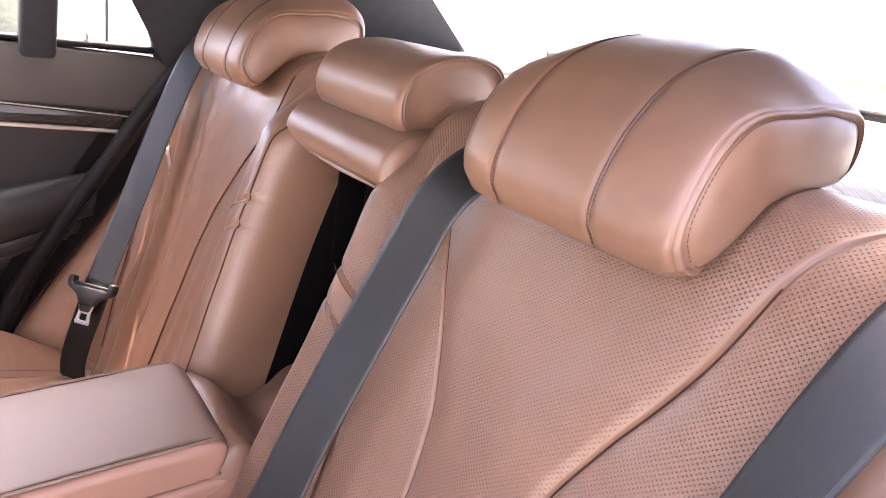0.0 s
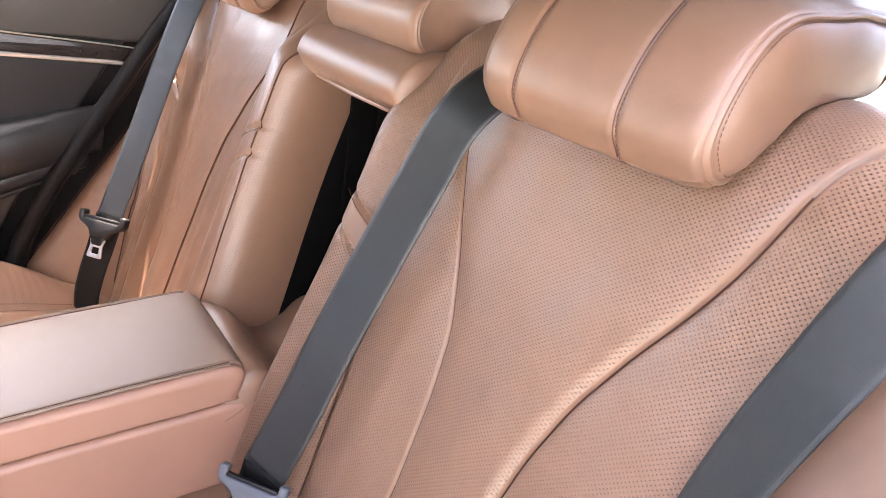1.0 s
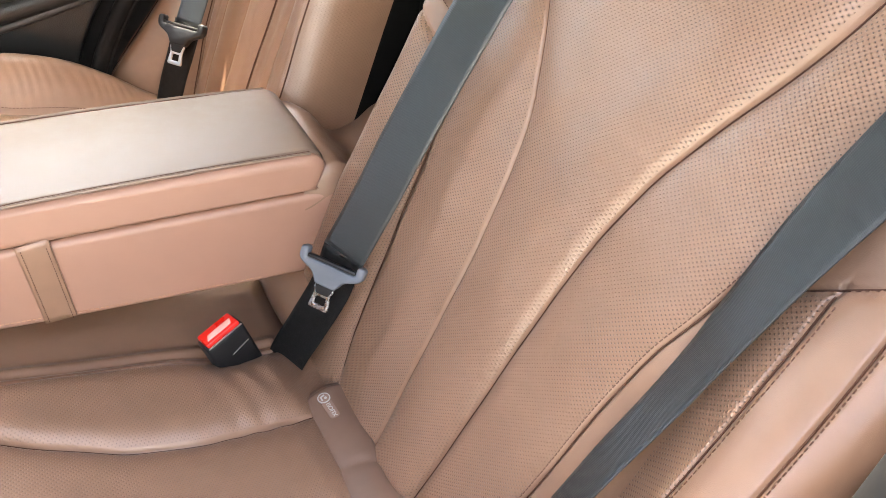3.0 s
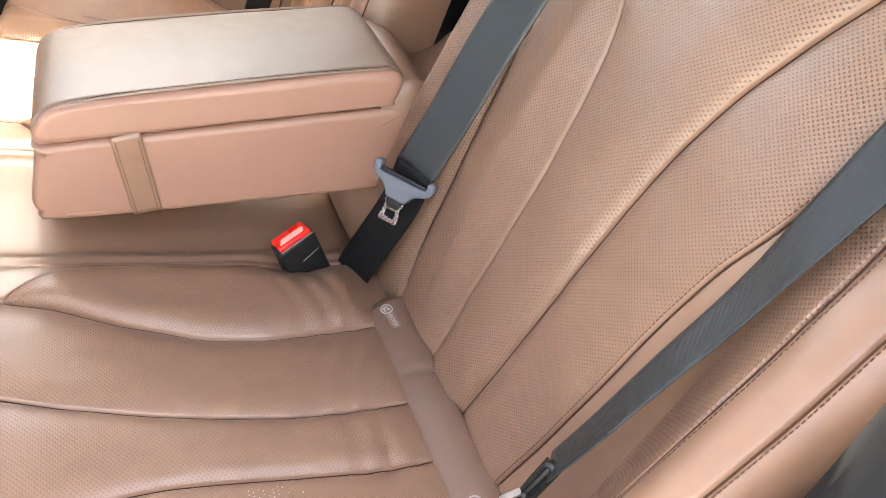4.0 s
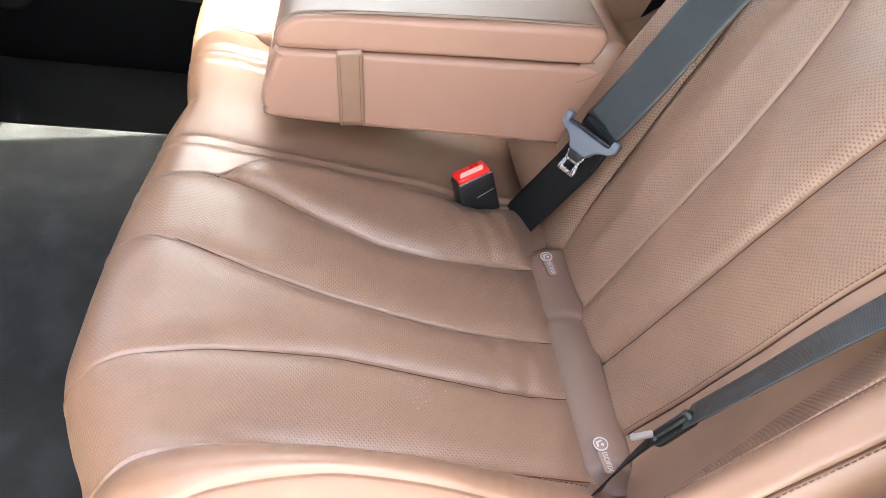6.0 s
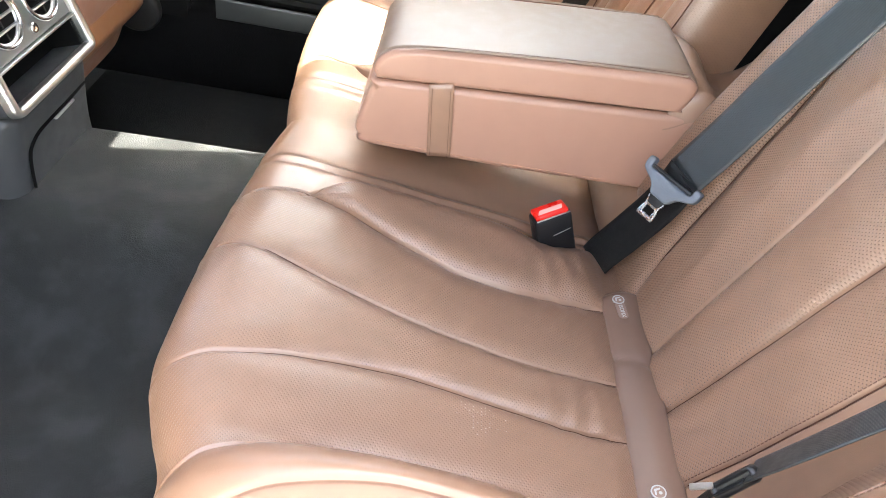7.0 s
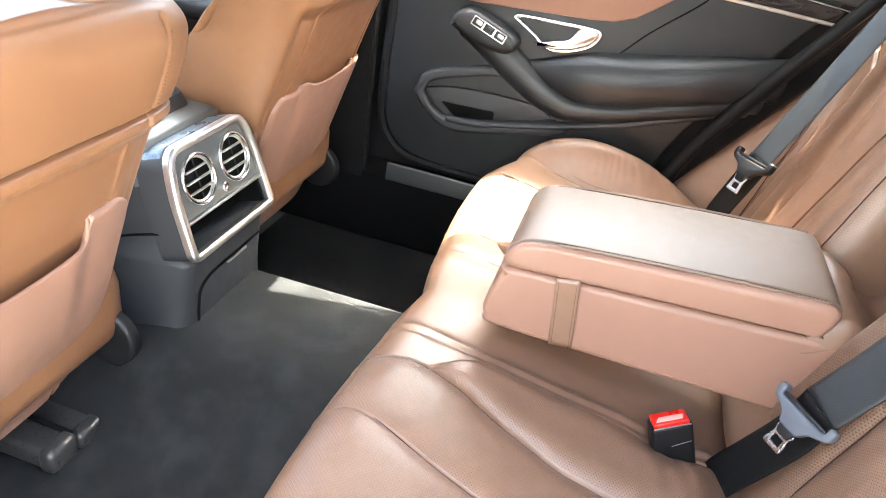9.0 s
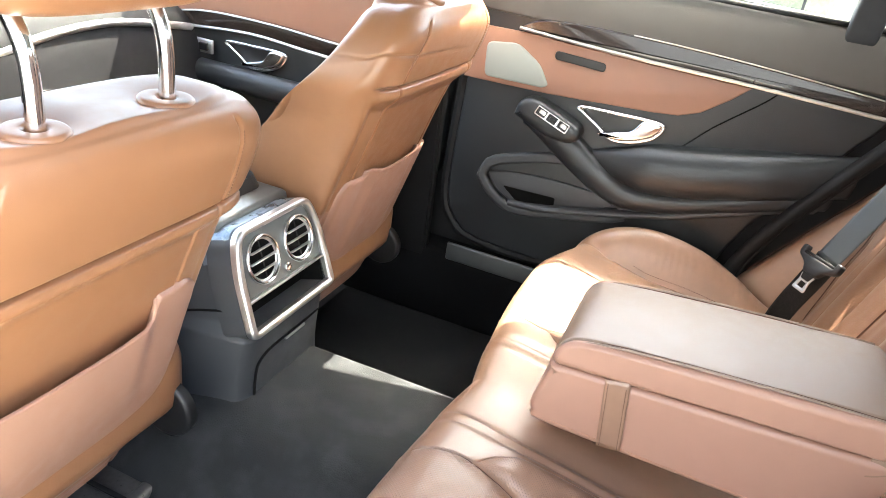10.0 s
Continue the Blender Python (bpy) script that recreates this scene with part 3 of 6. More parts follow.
def bench_shape(w, q):
    """Padding height over the bench's base; w: distance from the middle, q: run forward, as minus x on the flat."""
    c1, c2, c3, c4, c5, c6 = (seam_w(c, q) for c in (C1, C2, C3, C4, C5, C6))
    d = np.zeros_like(w)
    # valley beside the middle seat, and the inner bolster's ridge
    d = d - 0.012 * (1 - sm(0.10, 0.128, w)) + groove(w - 0.131, 0.007, 0.007) * (q < -0.02)
    f = np.clip((w - c1) / (c2 - c1 + 1e-6), 0, 1)
    d = d + 0.020 * (1 - (2 * f - 1) ** 4) * sm(0.0, 0.07, c2 - c1)
    front = 1 - 0.85 * sm(0.38, 0.52, -q)
    for a, b, h in ((c2, c3, 0.0085 * front), (c3, c4, 0.0085 * front), (c4, c5, 0.0085 * front)):
        f = np.clip((w - a) / (b - a + 1e-6), 0, 1)
        d = d + h * (1 - (2 * f - 1) ** 4)
    d = d + (0.018 * sm(0.0, 0.03, w - c5) + 0.040 * sm(0.0, 0.075, w - c5) * (1 - sm(0.44, 0.62, -q)) * sm(-0.02, 0.12, -q))
    for c, depth, wide, k in ((c1, 0.003, 0.003, (q > -0.445)), (c2, 0.0035, 0.0020, 1.0), (c3, 0.0032, 0.0018, 1.0), (c4, 0.0032, 0.0018, 1.0), (c5, 0.0035, 0.0020, 1.0), (c6, 0.002, 0.0018, 1.0)):
        d = d + groove(w - c, depth, wide) * k
    # creases near the backrest where it is sat on
    crease = np.exp(-((q + 0.075) / 0.055) ** 2) * sm(0.13, 0.2, w) * (1 - sm(0.5, 0.6, w))
    d = d + 0.0010 * crease * np.sin((q * 1.0 + 0.35 * np.abs(w - 0.3)) * 190 + 3 * np.sin(w * 21))
    d = d + 0.0012 * np.sin(w * 41 + q * 13) * np.sin(q * 27 - w * 11)
    d = d * (1 - 0.80 * sm(0.47, 0.56, -q) * (1 - 0.8 * sm(0.54, 0.64, w)))
    d = d * (1 - 0.85 * sm(-0.045, -0.005, q) * sm(0.13, 0.16, w)) - 0.012 * sm(-0.02, 0.02, q)
    # the hollow for the buckle
    d = d - 0.014 * np.exp(-(((w - 0.155) / 0.035) ** 2 + ((q + 0.085) / 0.045) ** 2))
    return d


bench = thing("rear_bench", "tan leather rear bench with curved sewn panels on the floor", "car seat")
step = 0.0036
vv = np.arange(0, 0.86, step)
bx, bz, bphi = bench_profile(vv)
qq = 0.045 - vv * math.cos(math.atan(0.15))
END_LINE = smooth_line([(0.045, 0.300), (-0.05, 0.345), (-0.12, 0.388), (-0.20, 0.424), (-0.29, 0.441), (-0.36, 0.437), (-0.42, 0.415), (-0.468, 0.375), (-0.495, 0.32), (-0.505, 0.25), (-0.500, 0.16), (-0.490, 0.06)], len(vv))
# the columns run along the seams
cuts = [np.zeros(len(vv))]
for c in (C1, C2, C3, C4, C5, C6):
    cuts.append(np.maximum(seam_w(c, qq), cuts[-1] + 0.006))
cuts[1] = np.minimum(cuts[1], seam_w(C2, qq) - 0.006)
cuts[2] = np.maximum(seam_w(C2, qq), cuts[1] + 0.006)
cuts.append(np.full(len(vv), 0.735))
half, ids = [], []
for k, count in enumerate((40, 34, 42, 40, 40, 24, 30)):
    t = np.arange(count) / count
    t = t - 0.62 * np.sin(2 * math.pi * t) / (2 * math.pi)
    half.append(cuts[k][:, None] * (1 - t) + cuts[k + 1][:, None] * t)
    ids += [8] * 3 + [k + 1] * (count - 6) + [8] * 3 if 1 <= k <= 4 else [k + 1] * count
half = np.concatenate(half + [cuts[-1][:, None]], axis=1)
YY = np.concatenate([-half[:, :0:-1], half], axis=1)
QQ = np.repeat(qq[:, None], YY.shape[1], axis=1)
WW = np.abs(YY)
hh = bench_shape(WW, QQ)
# the front edge bows forward between the two seats' knees
bow = 0.022 * (1 - ((WW - 0.40) / 0.30) ** 2) * sm(0.40, 0.55, -QQ)
P = np.empty((*YY.shape, 3))
P[..., 0] = bx[:, None] - np.sin(bphi)[:, None] * hh * (1 - 0.85 * sm(0.58, 0.66, WW)) - bow + (0.045 * sm(0.48, 0.68, WW) + 0.05 * sm(0.66, 0.735, WW)) * sm(0.36, 0.52, -QQ)
P[..., 1] = YY
P[..., 2] = bz[:, None] + np.cos(bphi)[:, None] * hh
# the outer ends: a dome by the door that rolls over and down
near_end = sm(0.580, 0.660, WW)
for k, col in ((0, 0), (2, 1)):
    P[..., k] = P[..., k] * (1 - near_end) + (END_LINE[:, col][:, None] + (0.6 * groove(WW - seam_w(C5, QQ), 0.0055, 0.003) + groove(WW - seam_w(C6, QQ), 0.003, 0.0026)) * col) * near_end
end = np.clip((WW - 0.650) / 0.085, 0, 1)
P[..., 2] -= 0.16 * (1 - np.sqrt(np.clip(1 - end ** 1.7, 0, 1)))
# gathered leather along the outer roll
roll = (seam_w(C5, QQ) + seam_w(C6, QQ)) / 2
gather = np.exp(-((WW - roll) / 0.022) ** 2) * sm(0.05, 0.10, -QQ) * (1 - sm(0.26, 0.40, -QQ))
P[..., 2] += 0.0009 * gather * np.sin(QQ * 330 + 5 * np.sin(WW * 60) + 2 * np.sin(QQ * 47))
P[..., 0] += 0.05 * end ** 2 * sm(0.30, 0.55, -QQ)
UV = np.stack([YY, np.repeat(vv[:, None], YY.shape[1], axis=1)], -1)
reg = np.repeat(np.array(ids[::-1] + [k if k == 1 else k + 10 for k in ids])[None, :], len(vv) - 1, axis=0)
cush_specs = {1: ("middle_cushion", leather, "smooth tan leather middle seat under the armrest")}
for k, nm in ((2, "inner_bolster"), (3, "inner_panel"), (4, "centre_panel"), (5, "outer_panel"), (6, "outer_bolster")):
    cush_specs[k] = (nm, leather if k == 6 else seat_perf, "")
    cush_specs[k + 10] = (nm, leather if k == 6 else seat_perf, "")
for k in (8, 18):
    cush_specs[k] = ("seam_border", leather, "")
for k in (7, 17):
    cush_specs[k] = ("side_panel", side_leather, "dull tan side panel of the cushion")
sheet(P, UV, reg, cush_specs, bench, flip=False)


def on_bench(y, q, lift=0.0):
    v = (0.045 - q) / math.cos(math.atan(0.15))
    x, z, ph = (a[0] for a in bench_profile(np.array([v])))
    h = bench_shape(np.array([abs(y)]), np.array([q]))[0] + lift
    e = float(sm(0.580, 0.660, abs(y)))
    ex, ez = (np.interp(v, vv, END_LINE[:, c]) for c in (0, 1))
    return ((x - math.sin(ph) * h * (1 - 0.85 * e)) * (1 - e) + ex * e, y, (z + math.cos(ph) * h) * (1 - e) + ez * e)


for side in (-1, 1):
    # the cushion seams get their groove shadow as dark lines too
    for c, q0 in ((C1, -0.40), (C2, -0.50), (C3, -0.53), (C4, -0.53), (C5, -0.39)):
        part("seam", tube_bm([on_bench(side * float(seam_w(c, q)), q, 0.0012) for q in np.linspace(q0, -0.015, 80)], 0.0006, 5), seam_shade, bench)
    line = [on_bench(side * (seam_w(C5, q) + 0.007), q) for q in np.linspace(-0.34, -0.02, 60)]
    stitches("stitching", line, (0.1, 0, 1), bench, pitch=0.006, size=0.0008)

# pale dust caught in the perforation
rng = random.Random(5)
dust = bmesh.new()
for i in range(17):
    for j in range(9):
        q = -0.222 + 0.0046 * i
        y = -0.492 - 0.0050 * j - 0.0025 * (i % 2)
        if rng.random() < 0.80 - 0.085 * j - 0.045 * abs(i - 7):
            c = Vector(on_bench(y, q, 0.0006))
            bmesh.ops.create_circle(dust, cap_ends=True, radius=rng.uniform(0.0004, 0.0008), segments=6, matrix=Matrix.Translation(c) @ Matrix.Rotation(0.15, 4, "Y"))
tagged(part("dust", dust, dust_mat, bench), kind="stuff")

# ---------- the flap over the child-seat anchors, with its two badges ----------


def anchor_flap(side):
    ob = thing("anchor_flap", "leather flap over the child-seat anchors, fold shade put into its colour, two white badges", "seat flap", "anchor flaps")
    ys = np.linspace(0.238, 0.607, 90)
    t = np.linspace(0, 1, 16)
    Y, T = np.meshgrid(ys, t)
    X = -0.020 + T * 0.056
    Zb = 0.306 + 0.010 * np.sin(T * math.pi) + 0.016 * T + 0.0012 * np.sin(Y * 60) * T
    fold = np.exp(-((Y - 0.365 - 0.02 * T) / 0.006) ** 2) * 0.003
    P = np.stack([X, side * Y, Zb - fold], -1)
    P[..., 2] -= 0.005 + 0.022 * sm(0.575, 0.607, Y) + 0.012 * (1 - sm(0.238, 0.255, Y))
    P[0, :, 2] -= 0.012
    P[-1, :, 2] -= 0.010
    sheet(P, np.stack([Y, T * 0.056], -1), np.ones((15, 89), int), {1: ("cover", flap_leather_shaded, "")}, ob, flip=side < 0)
    for yy in (0.275, 0.566):
        run = Vector((0.10, -1.0, 0.0)).normalized()      # reading direction, towards the near door
        nrm = Vector((-0.16, 0, 0.987)).normalized()
        upv = nrm.cross(run).normalized()
        m = Matrix((run.to_4d(), upv.to_4d(), nrm.to_4d(), (0, 0, 0, 1))).transposed()
        m.translation = Vector((0.002, side * yy, 0.3180))
        for i in range(3):
            m[3][i] = 0.0
        m = m @ Matrix.Scale(0.86, 4)
        badge = part("badge", prism_bm(rounded_poly([(-0.004, -0.0075), (0.032, -0.0075), (0.032, 0.0075), (-0.004, 0.0075)], 0.0074, 8), 0.0016, 0.0006, m), label_grey, ob)
        circ = [(0.0095 * math.cos(a) - 0.008, 0.0095 * math.sin(a)) for a in np.linspace(0, 2 * math.pi, 33)[:-1]]
        disc = part("disc", prism_bm(circ, 0.0020, 0.0005, m), label_grey, badge)
        inner = [(x * 0.84 - 0.008 * 0.16, y * 0.84) for x, y in circ]
        part("ring", ring_bm(circ, inner, 0.0025, 0, m), white_label, badge)
        # child-in-seat sign as simple strokes
        strokes = (rounded_poly([(-0.0135, 0.003), (-0.0115, 0.003), (-0.0100, -0.0025), (-0.0040, -0.0030), (-0.0040, -0.0050), (-0.0120, -0.0048)], 0.0006, 3), [(-0.0068 + 0.0022 * math.cos(a), 0.0022 + 0.0022 * math.sin(a)) for a in np.linspace(0, 2 * math.pi, 13)[:-1]])
        for st in strokes:
            part("sign", prism_bm(st, 0.0024, 0, m), white_label, badge)
        cu = bpy.data.curves.new("words", "FONT")
        cu.body, cu.size, cu.extrude, cu.align_y = "ISOFIX", 0.0092, 0.0003, "CENTER"
        tmp = bpy.data.objects.new("tmp", cu)
        me = bpy.data.meshes.new_from_object(tmp)
        bpy.data.objects.remove(tmp)
        me.transform(m @ Matrix.Translation((0.0035, 0, 0.0019)))
        link("words", me, white_label, badge, smooth=False)
    return ob


anchor_flap(-1)
anchor_flap(1)


# ---------- head restraints ----------
def head_profile():
    """Outline in x, z of an outer head restraint's end, from its lower front edge round."""
    return [(0.196, 0.948), (0.183, 0.970), (0.187, 1.000), (0.207, 1.040), (0.245, 1.078), (0.300, 1.101), (0.355, 1.108), (0.400, 1.095), (0.414, 1.065), (0.402, 1.032), (0.352, 1.020), (0.292, 1.003), (0.247, 0.973), (0.215, 0.944)]


def rounded_loft(name, outline, ys, scale_at, materials, ob, centre, cuts, n=110, names=None, uvmat=None, depth_at=None):
    """Skins an outline along y. scale_at(y) shrinks it at the ends; cuts: y of the sewn seams."""
    loop = smooth_line(outline + [outline[0]], n + 1)[:-1]
    loop = np.vstack([loop, loop[:1]])
    rows = []
    for y in ys:
        k = scale_at(y)
        q = (loop - centre) * k + centre
        rows.append(np.c_[q[:, 0], np.full(len(q), y), q[:, 1]])
    P = np.array(rows)
    nrm = np.gradient(loop, axis=0)
    nrm = np.c_[nrm[:, 1], -nrm[:, 0]]
    nrm /= np.linalg.norm(nrm, axis=1)[:, None] + 1e-9
    for c in cuts:
        g = groove(ys - c, 0.0035, 0.0028)
        P[..., 0] += g[:, None] * nrm[None, :, 0] * -1 * depth_at
        P[..., 2] += g[:, None] * nrm[None, :, 1] * -1 * depth_at
    yc = (ys[:-1] + ys[1:]) / 2
    reg = np.digitize(yc, cuts)[:, None] + np.zeros((len(yc), len(loop) - 1), int)
    specs = {i: (names[i] if names else "cover", materials, "") for i in range(len(cuts) + 1)}
    uv = np.stack(np.meshgrid(np.arange(len(loop)) * 0.005, ys), -1)
    sheet(P, uv, reg, specs, ob)
    return P


def outer_head_restraint(side, label):
    ob = thing("head_restraint", label, "head restraint", "rear head restraints")
    y0, y1 = 0.306, 0.547
    ys = np.unique(np.r_[np.linspace(y0, y1, 70), [y0 + 0.001, y1 - 0.001]])
    mid = (y0 + y1) / 2

    def k(y):
        e = min(y - y0, y1 - y)
        return 0.93 + 0.07 * math.sqrt(max(0, 1 - (1 - min(e / 0.028, 1)) ** 2)) + 0.012 * (1 - ((y - mid) / 0.12) ** 2)

    cuts = [0.356, 0.474]
    c = np.array((0.29, 1.03))
    P = rounded_loft("cover", head_profile(), ys, k, leather, ob, c, cuts, names=["side_panel", "front_panel", "side_panel"], depth_at=1.0)
    # end caps, set in behind a piped edge
    for y, out in ((y0, -1), (y1, 1)):
        loop = smooth_line(head_profile() + [head_profile()[0]], 91)[:-1]
        rim = (loop - c) * k(y) + c
        rings = [(1.0, 0.0), (0.985, 0.0045), (0.965, 0.005), (0.95, 0.0015), (0.93, 0.003), (0.82, 0.009), (0.6, 0.0125), (0.3, 0.014), (0.0005, 0.0142)]
        G = np.array([np.c_[((rim - c) * q + c)[:, 0], np.full(len(rim), y + out * h), ((rim - c) * q + c)[:, 1]] for q, h in rings])
        G = np.concatenate([G, G[:, :1]], axis=1)
        G[..., 1] *= 1
        uv = np.stack(np.meshgrid(np.arange(G.shape[1]) * 0.005, np.arange(G.shape[0]) * 0.01), -1)
        sheet(G, uv, np.ones((G.shape[0] - 1, G.shape[1] - 1), int), {1: ("end_panel", leather, "tan leather end panel with a stitched edge")}, ob, flip=out > 0)
        st = (rim - c) * 0.915 + c
        stitches("stitching", np.c_[st[:, 0], np.full(len(st), y + out * 0.0042), st[:, 1]], (0, out, 0), ob, pitch=0.0045, size=0.00034)
    for cut in cuts:
        loop = smooth_line(head_profile() + [head_profile()[0]], 91)[:62]
        st = (loop - c) * (k(cut) * 1.001) + c
        stitches("stitching", np.c_[st[:, 0], np.full(len(st), cut + 0.004), st[:, 1]], lambda p: (p.x - c[0], 0, p.z - c[1]), ob, pitch=0.004, size=0.00032)
        sl = (loop - c) * (k(cut) * 0.992) + c
        part("seam", tube_bm([(a, cut, b) for a, b in sl], 0.0006, 5), thread, ob)
    # the top falls away from the sewn seams to both ends
    for o in ob.children:
        co = np.empty(len(o.data.vertices) * 3)
        o.data.vertices.foreach_get("co", co)
        co = co.reshape(-1, 3)
        out = np.maximum(co[:, 1] - 0.476, 0.362 - co[:, 1])
        co[:, 2] -= 0.028 * sm(0.004, 0.072, out) * sm(0.20, 0.32, co[:, 0]) * (1 - 0.45 * sm(0.35, 0.42, co[:, 0])) * sm(0.985, 1.075, co[:, 2])
        o.data.vertices.foreach_set("co", co.ravel())
    for py in (0.385, 0.468):
        part("post", tube_bm([(0.285, py, 0.995), (0.29, py, 0.96), (0.295, py, 0.90)], 0.006, 12), chrome, ob)
    if side < 0:
        for o in ob.children:
            o.data.transform(Matrix.Diagonal((1, -1, 1, 1)))
            o.data.flip_normals()
    return ob


outer_head_restraint(-1, "large tan leather head restraint with curved seams on the rear backrest")
outer_head_restraint(1, "tan leather head restraint on the far rear backrest")

mid_head = thing("centre_head_restraint", "low tan leather head restraint on the middle of the rear seat", "head restraint", "rear head restraints")
mp = [(0.245, 0.955), (0.231, 0.972), (0.229, 1.000), (0.245, 1.030), (0.280, 1.050), (0.330, 1.057), (0.372, 1.052), (0.392, 1.030), (0.385, 0.995), (0.350, 0.970), (0.300, 0.955)]
mys = np.linspace(-0.112, 0.112, 66)
mc = np.array((0.31, 1.005))
rounded_loft("cover", mp, mys, lambda y: 0.96 + 0.04 * math.sqrt(max(0, 1 - (1 - min((0.112 - abs(y)) / 0.015, 1)) ** 2)), leather, mid_head, mc, [], depth_at=1.0)
for out in (-1, 1):
    rim = (smooth_line(mp + [mp[0]], 81)[:-1] - mc) * 0.96 + mc
    G = np.array([np.c_[((rim - mc) * q + mc)[:, 0], np.full(len(rim), out * (0.112 + h)), ((rim - mc) * q + mc)[:, 1]] for q, h in ((1.0, 0), (0.97, 0.004), (0.945, 0.004), (0.93, 0.001), (0.915, 0.0035), (0.895, 0.0035), (0.88, 0.0008), (0.6, 0.008), (0.0005, 0.010))])
    G = np.concatenate([G, G[:, :1]], axis=1)
    uv = np.stack(np.meshgrid(np.arange(G.shape[1]) * 0.005, np.arange(G.shape[0]) * 0.01), -1)
    sheet(G, uv, np.ones((G.shape[0] - 1, G.shape[1] - 1), int), {1: ("end_panel", leather, "end panel with double piping")}, mid_head, flip=out > 0)
for py in (-0.05, 0.05):
    part("post", tube_bm([(0.30, py, 0.97), (0.305, py, 0.93), (0.31, py, 0.88)], 0.006, 12), chrome, mid_head)

# ---------- the middle section behind the folded armrest ----------
bridge = thing("centre_bridge", "padded tan leather bridge above the armrest recess", "seat back")
bp = [(x + 0.022, z) for x, z in ((0.196, 0.892), (0.182, 0.905), (0.180, 0.925), (0.195, 0.948), (0.225, 0.962), (0.29, 0.968), (0.38, 0.966), (0.42, 0.95), (0.42, 0.90), (0.30, 0.885))]
bys = np.linspace(-0.150, 0.150, 60)
rounded_loft("pad", bp, bys, lambda y: 1.0 - 0.9 * max(0.0, (abs(y) - 0.135) / 0.015) ** 3, leather, bridge, np.array((0.30, 0.93)), [], depth_at=1.0)
part("lower_edge", tube_bm([(0.226, -0.13, 0.890), (0.222, 0.0, 0.889), (0.226, 0.13, 0.890)], 0.004, 8), leather, bridge)
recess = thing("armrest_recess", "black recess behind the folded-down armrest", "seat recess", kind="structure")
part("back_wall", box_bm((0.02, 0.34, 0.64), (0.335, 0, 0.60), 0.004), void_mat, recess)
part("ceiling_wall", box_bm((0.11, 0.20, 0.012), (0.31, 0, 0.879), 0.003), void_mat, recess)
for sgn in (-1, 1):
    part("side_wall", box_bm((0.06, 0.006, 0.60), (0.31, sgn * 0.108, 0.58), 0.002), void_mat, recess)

# ---------- the armrest ----------
arm = thing("armrest_box", "folded-down tan leather centre armrest with lid and pull strap", "armrest")


def arm_loft(name, outline, half, edge, material, label="", seam=None, side_material=None):
    """A padded block: outline in x, z skinned across the car with soft side edges."""
    loop = smooth_line(outline + [outline[0]], 161)[:-1]
    loop = np.vstack([loop, loop[:1]])
    c = loop.mean(axis=0)
    ang = np.linspace(0, math.pi / 2, 8)
    ys = np.r_[-half + edge * (1 - np.cos(ang)), np.linspace(-half + edge, half - edge, 110)[1:-1], half - edge * (1 - np.cos(ang[::-1]))]
    rows = []
    nrm = np.gradient(loop, axis=0)
    nrm = np.c_[nrm[:, 1], -nrm[:, 0]]
    nrm /= np.linalg.norm(nrm, axis=1)[:, None] + 1e-9
    if np.sum((loop - c) * nrm) < 0:
        nrm = -nrm
    half_size = np.abs(loop - c).max(axis=0)
    for y in ys:
        e = min(half - abs(y), edge)
        ins = edge - math.sqrt(max(0.0, edge ** 2 - (edge - e) ** 2))
        g = 0.0
        if seam:
            g = 0.004 * math.exp(-((half - abs(y) - seam) / 0.0022) ** 2)
        swell = 0.004 * (1 - (y / half) ** 2)
        q = c + (loop - c) * (1 - ins / half_size) - nrm * g + np.array((0, 1.0)) * swell * np.clip(nrm[:, 1:2], 0, 1)
        rows.append(np.c_[q[:, 0], np.full(len(q), y), q[:, 1]])
    P = np.array(rows)
    # close the ends
    for end in (0, -1):
        mid = P[end].mean(axis=0)
        caps = [P[end] * (1 - k) + mid * k for k in (0.04, 0.3, 0.6, 0.9995)]
        P = np.concatenate([np.array(caps[::-1]), P], axis=0) if end == 0 else np.concatenate([P, np.array(caps)], axis=0)
    uv = np.stack(np.meshgrid(np.arange(P.shape[1]) * 0.008, np.arange(P.shape[0]) * 0.008), -1)
    yc = np.abs(P[:, 0, 1][:-1] + P[:, 0, 1][1:]) / 2
    reg = np.where((yc > half - (seam or 0)) & (side_material is not None), np.where(np.arange(len(yc)) < len(yc) / 2, 2, 3), 1)[:, None] + np.zeros((1, P.shape[1] - 1), int)
    return sheet(P, uv, reg, {1: (name, material, label), 2: (name + "_side", side_material, "sewn side band of the lid"), 3: (name + "_side", side_material, "sewn side band of the lid")}, arm, flip=False)[0]


lid = [(-0.372, 0.502), (-0.378, 0.515), (-0.366, 0.538), (-0.335, 0.551), (-0.25, 0.560), (-0.1, 0.571), (0.02, 0.579), (0.048, 0.574), (0.055, 0.560), (0.045, 0.532), (0.03, 0.527), (-0.15, 0.516), (-0.33, 0.504)]
body = [(-0.389, 0.412), (-0.393, 0.43), (-0.376, 0.492), (-0.366, 0.500), (-0.2, 0.509), (0.0, 0.520), (0.075, 0.523), (0.098, 0.505), (0.092, 0.45), (0.070, 0.405), (0.04, 0.397), (-0.2, 0.395), (-0.375, 0.398)]
arm_loft("lid", lid, 0.112, 0.014, lid_leather_greyed, "padded armrest lid with a sewn edge", seam=0.0125, side_material=plain_tan)
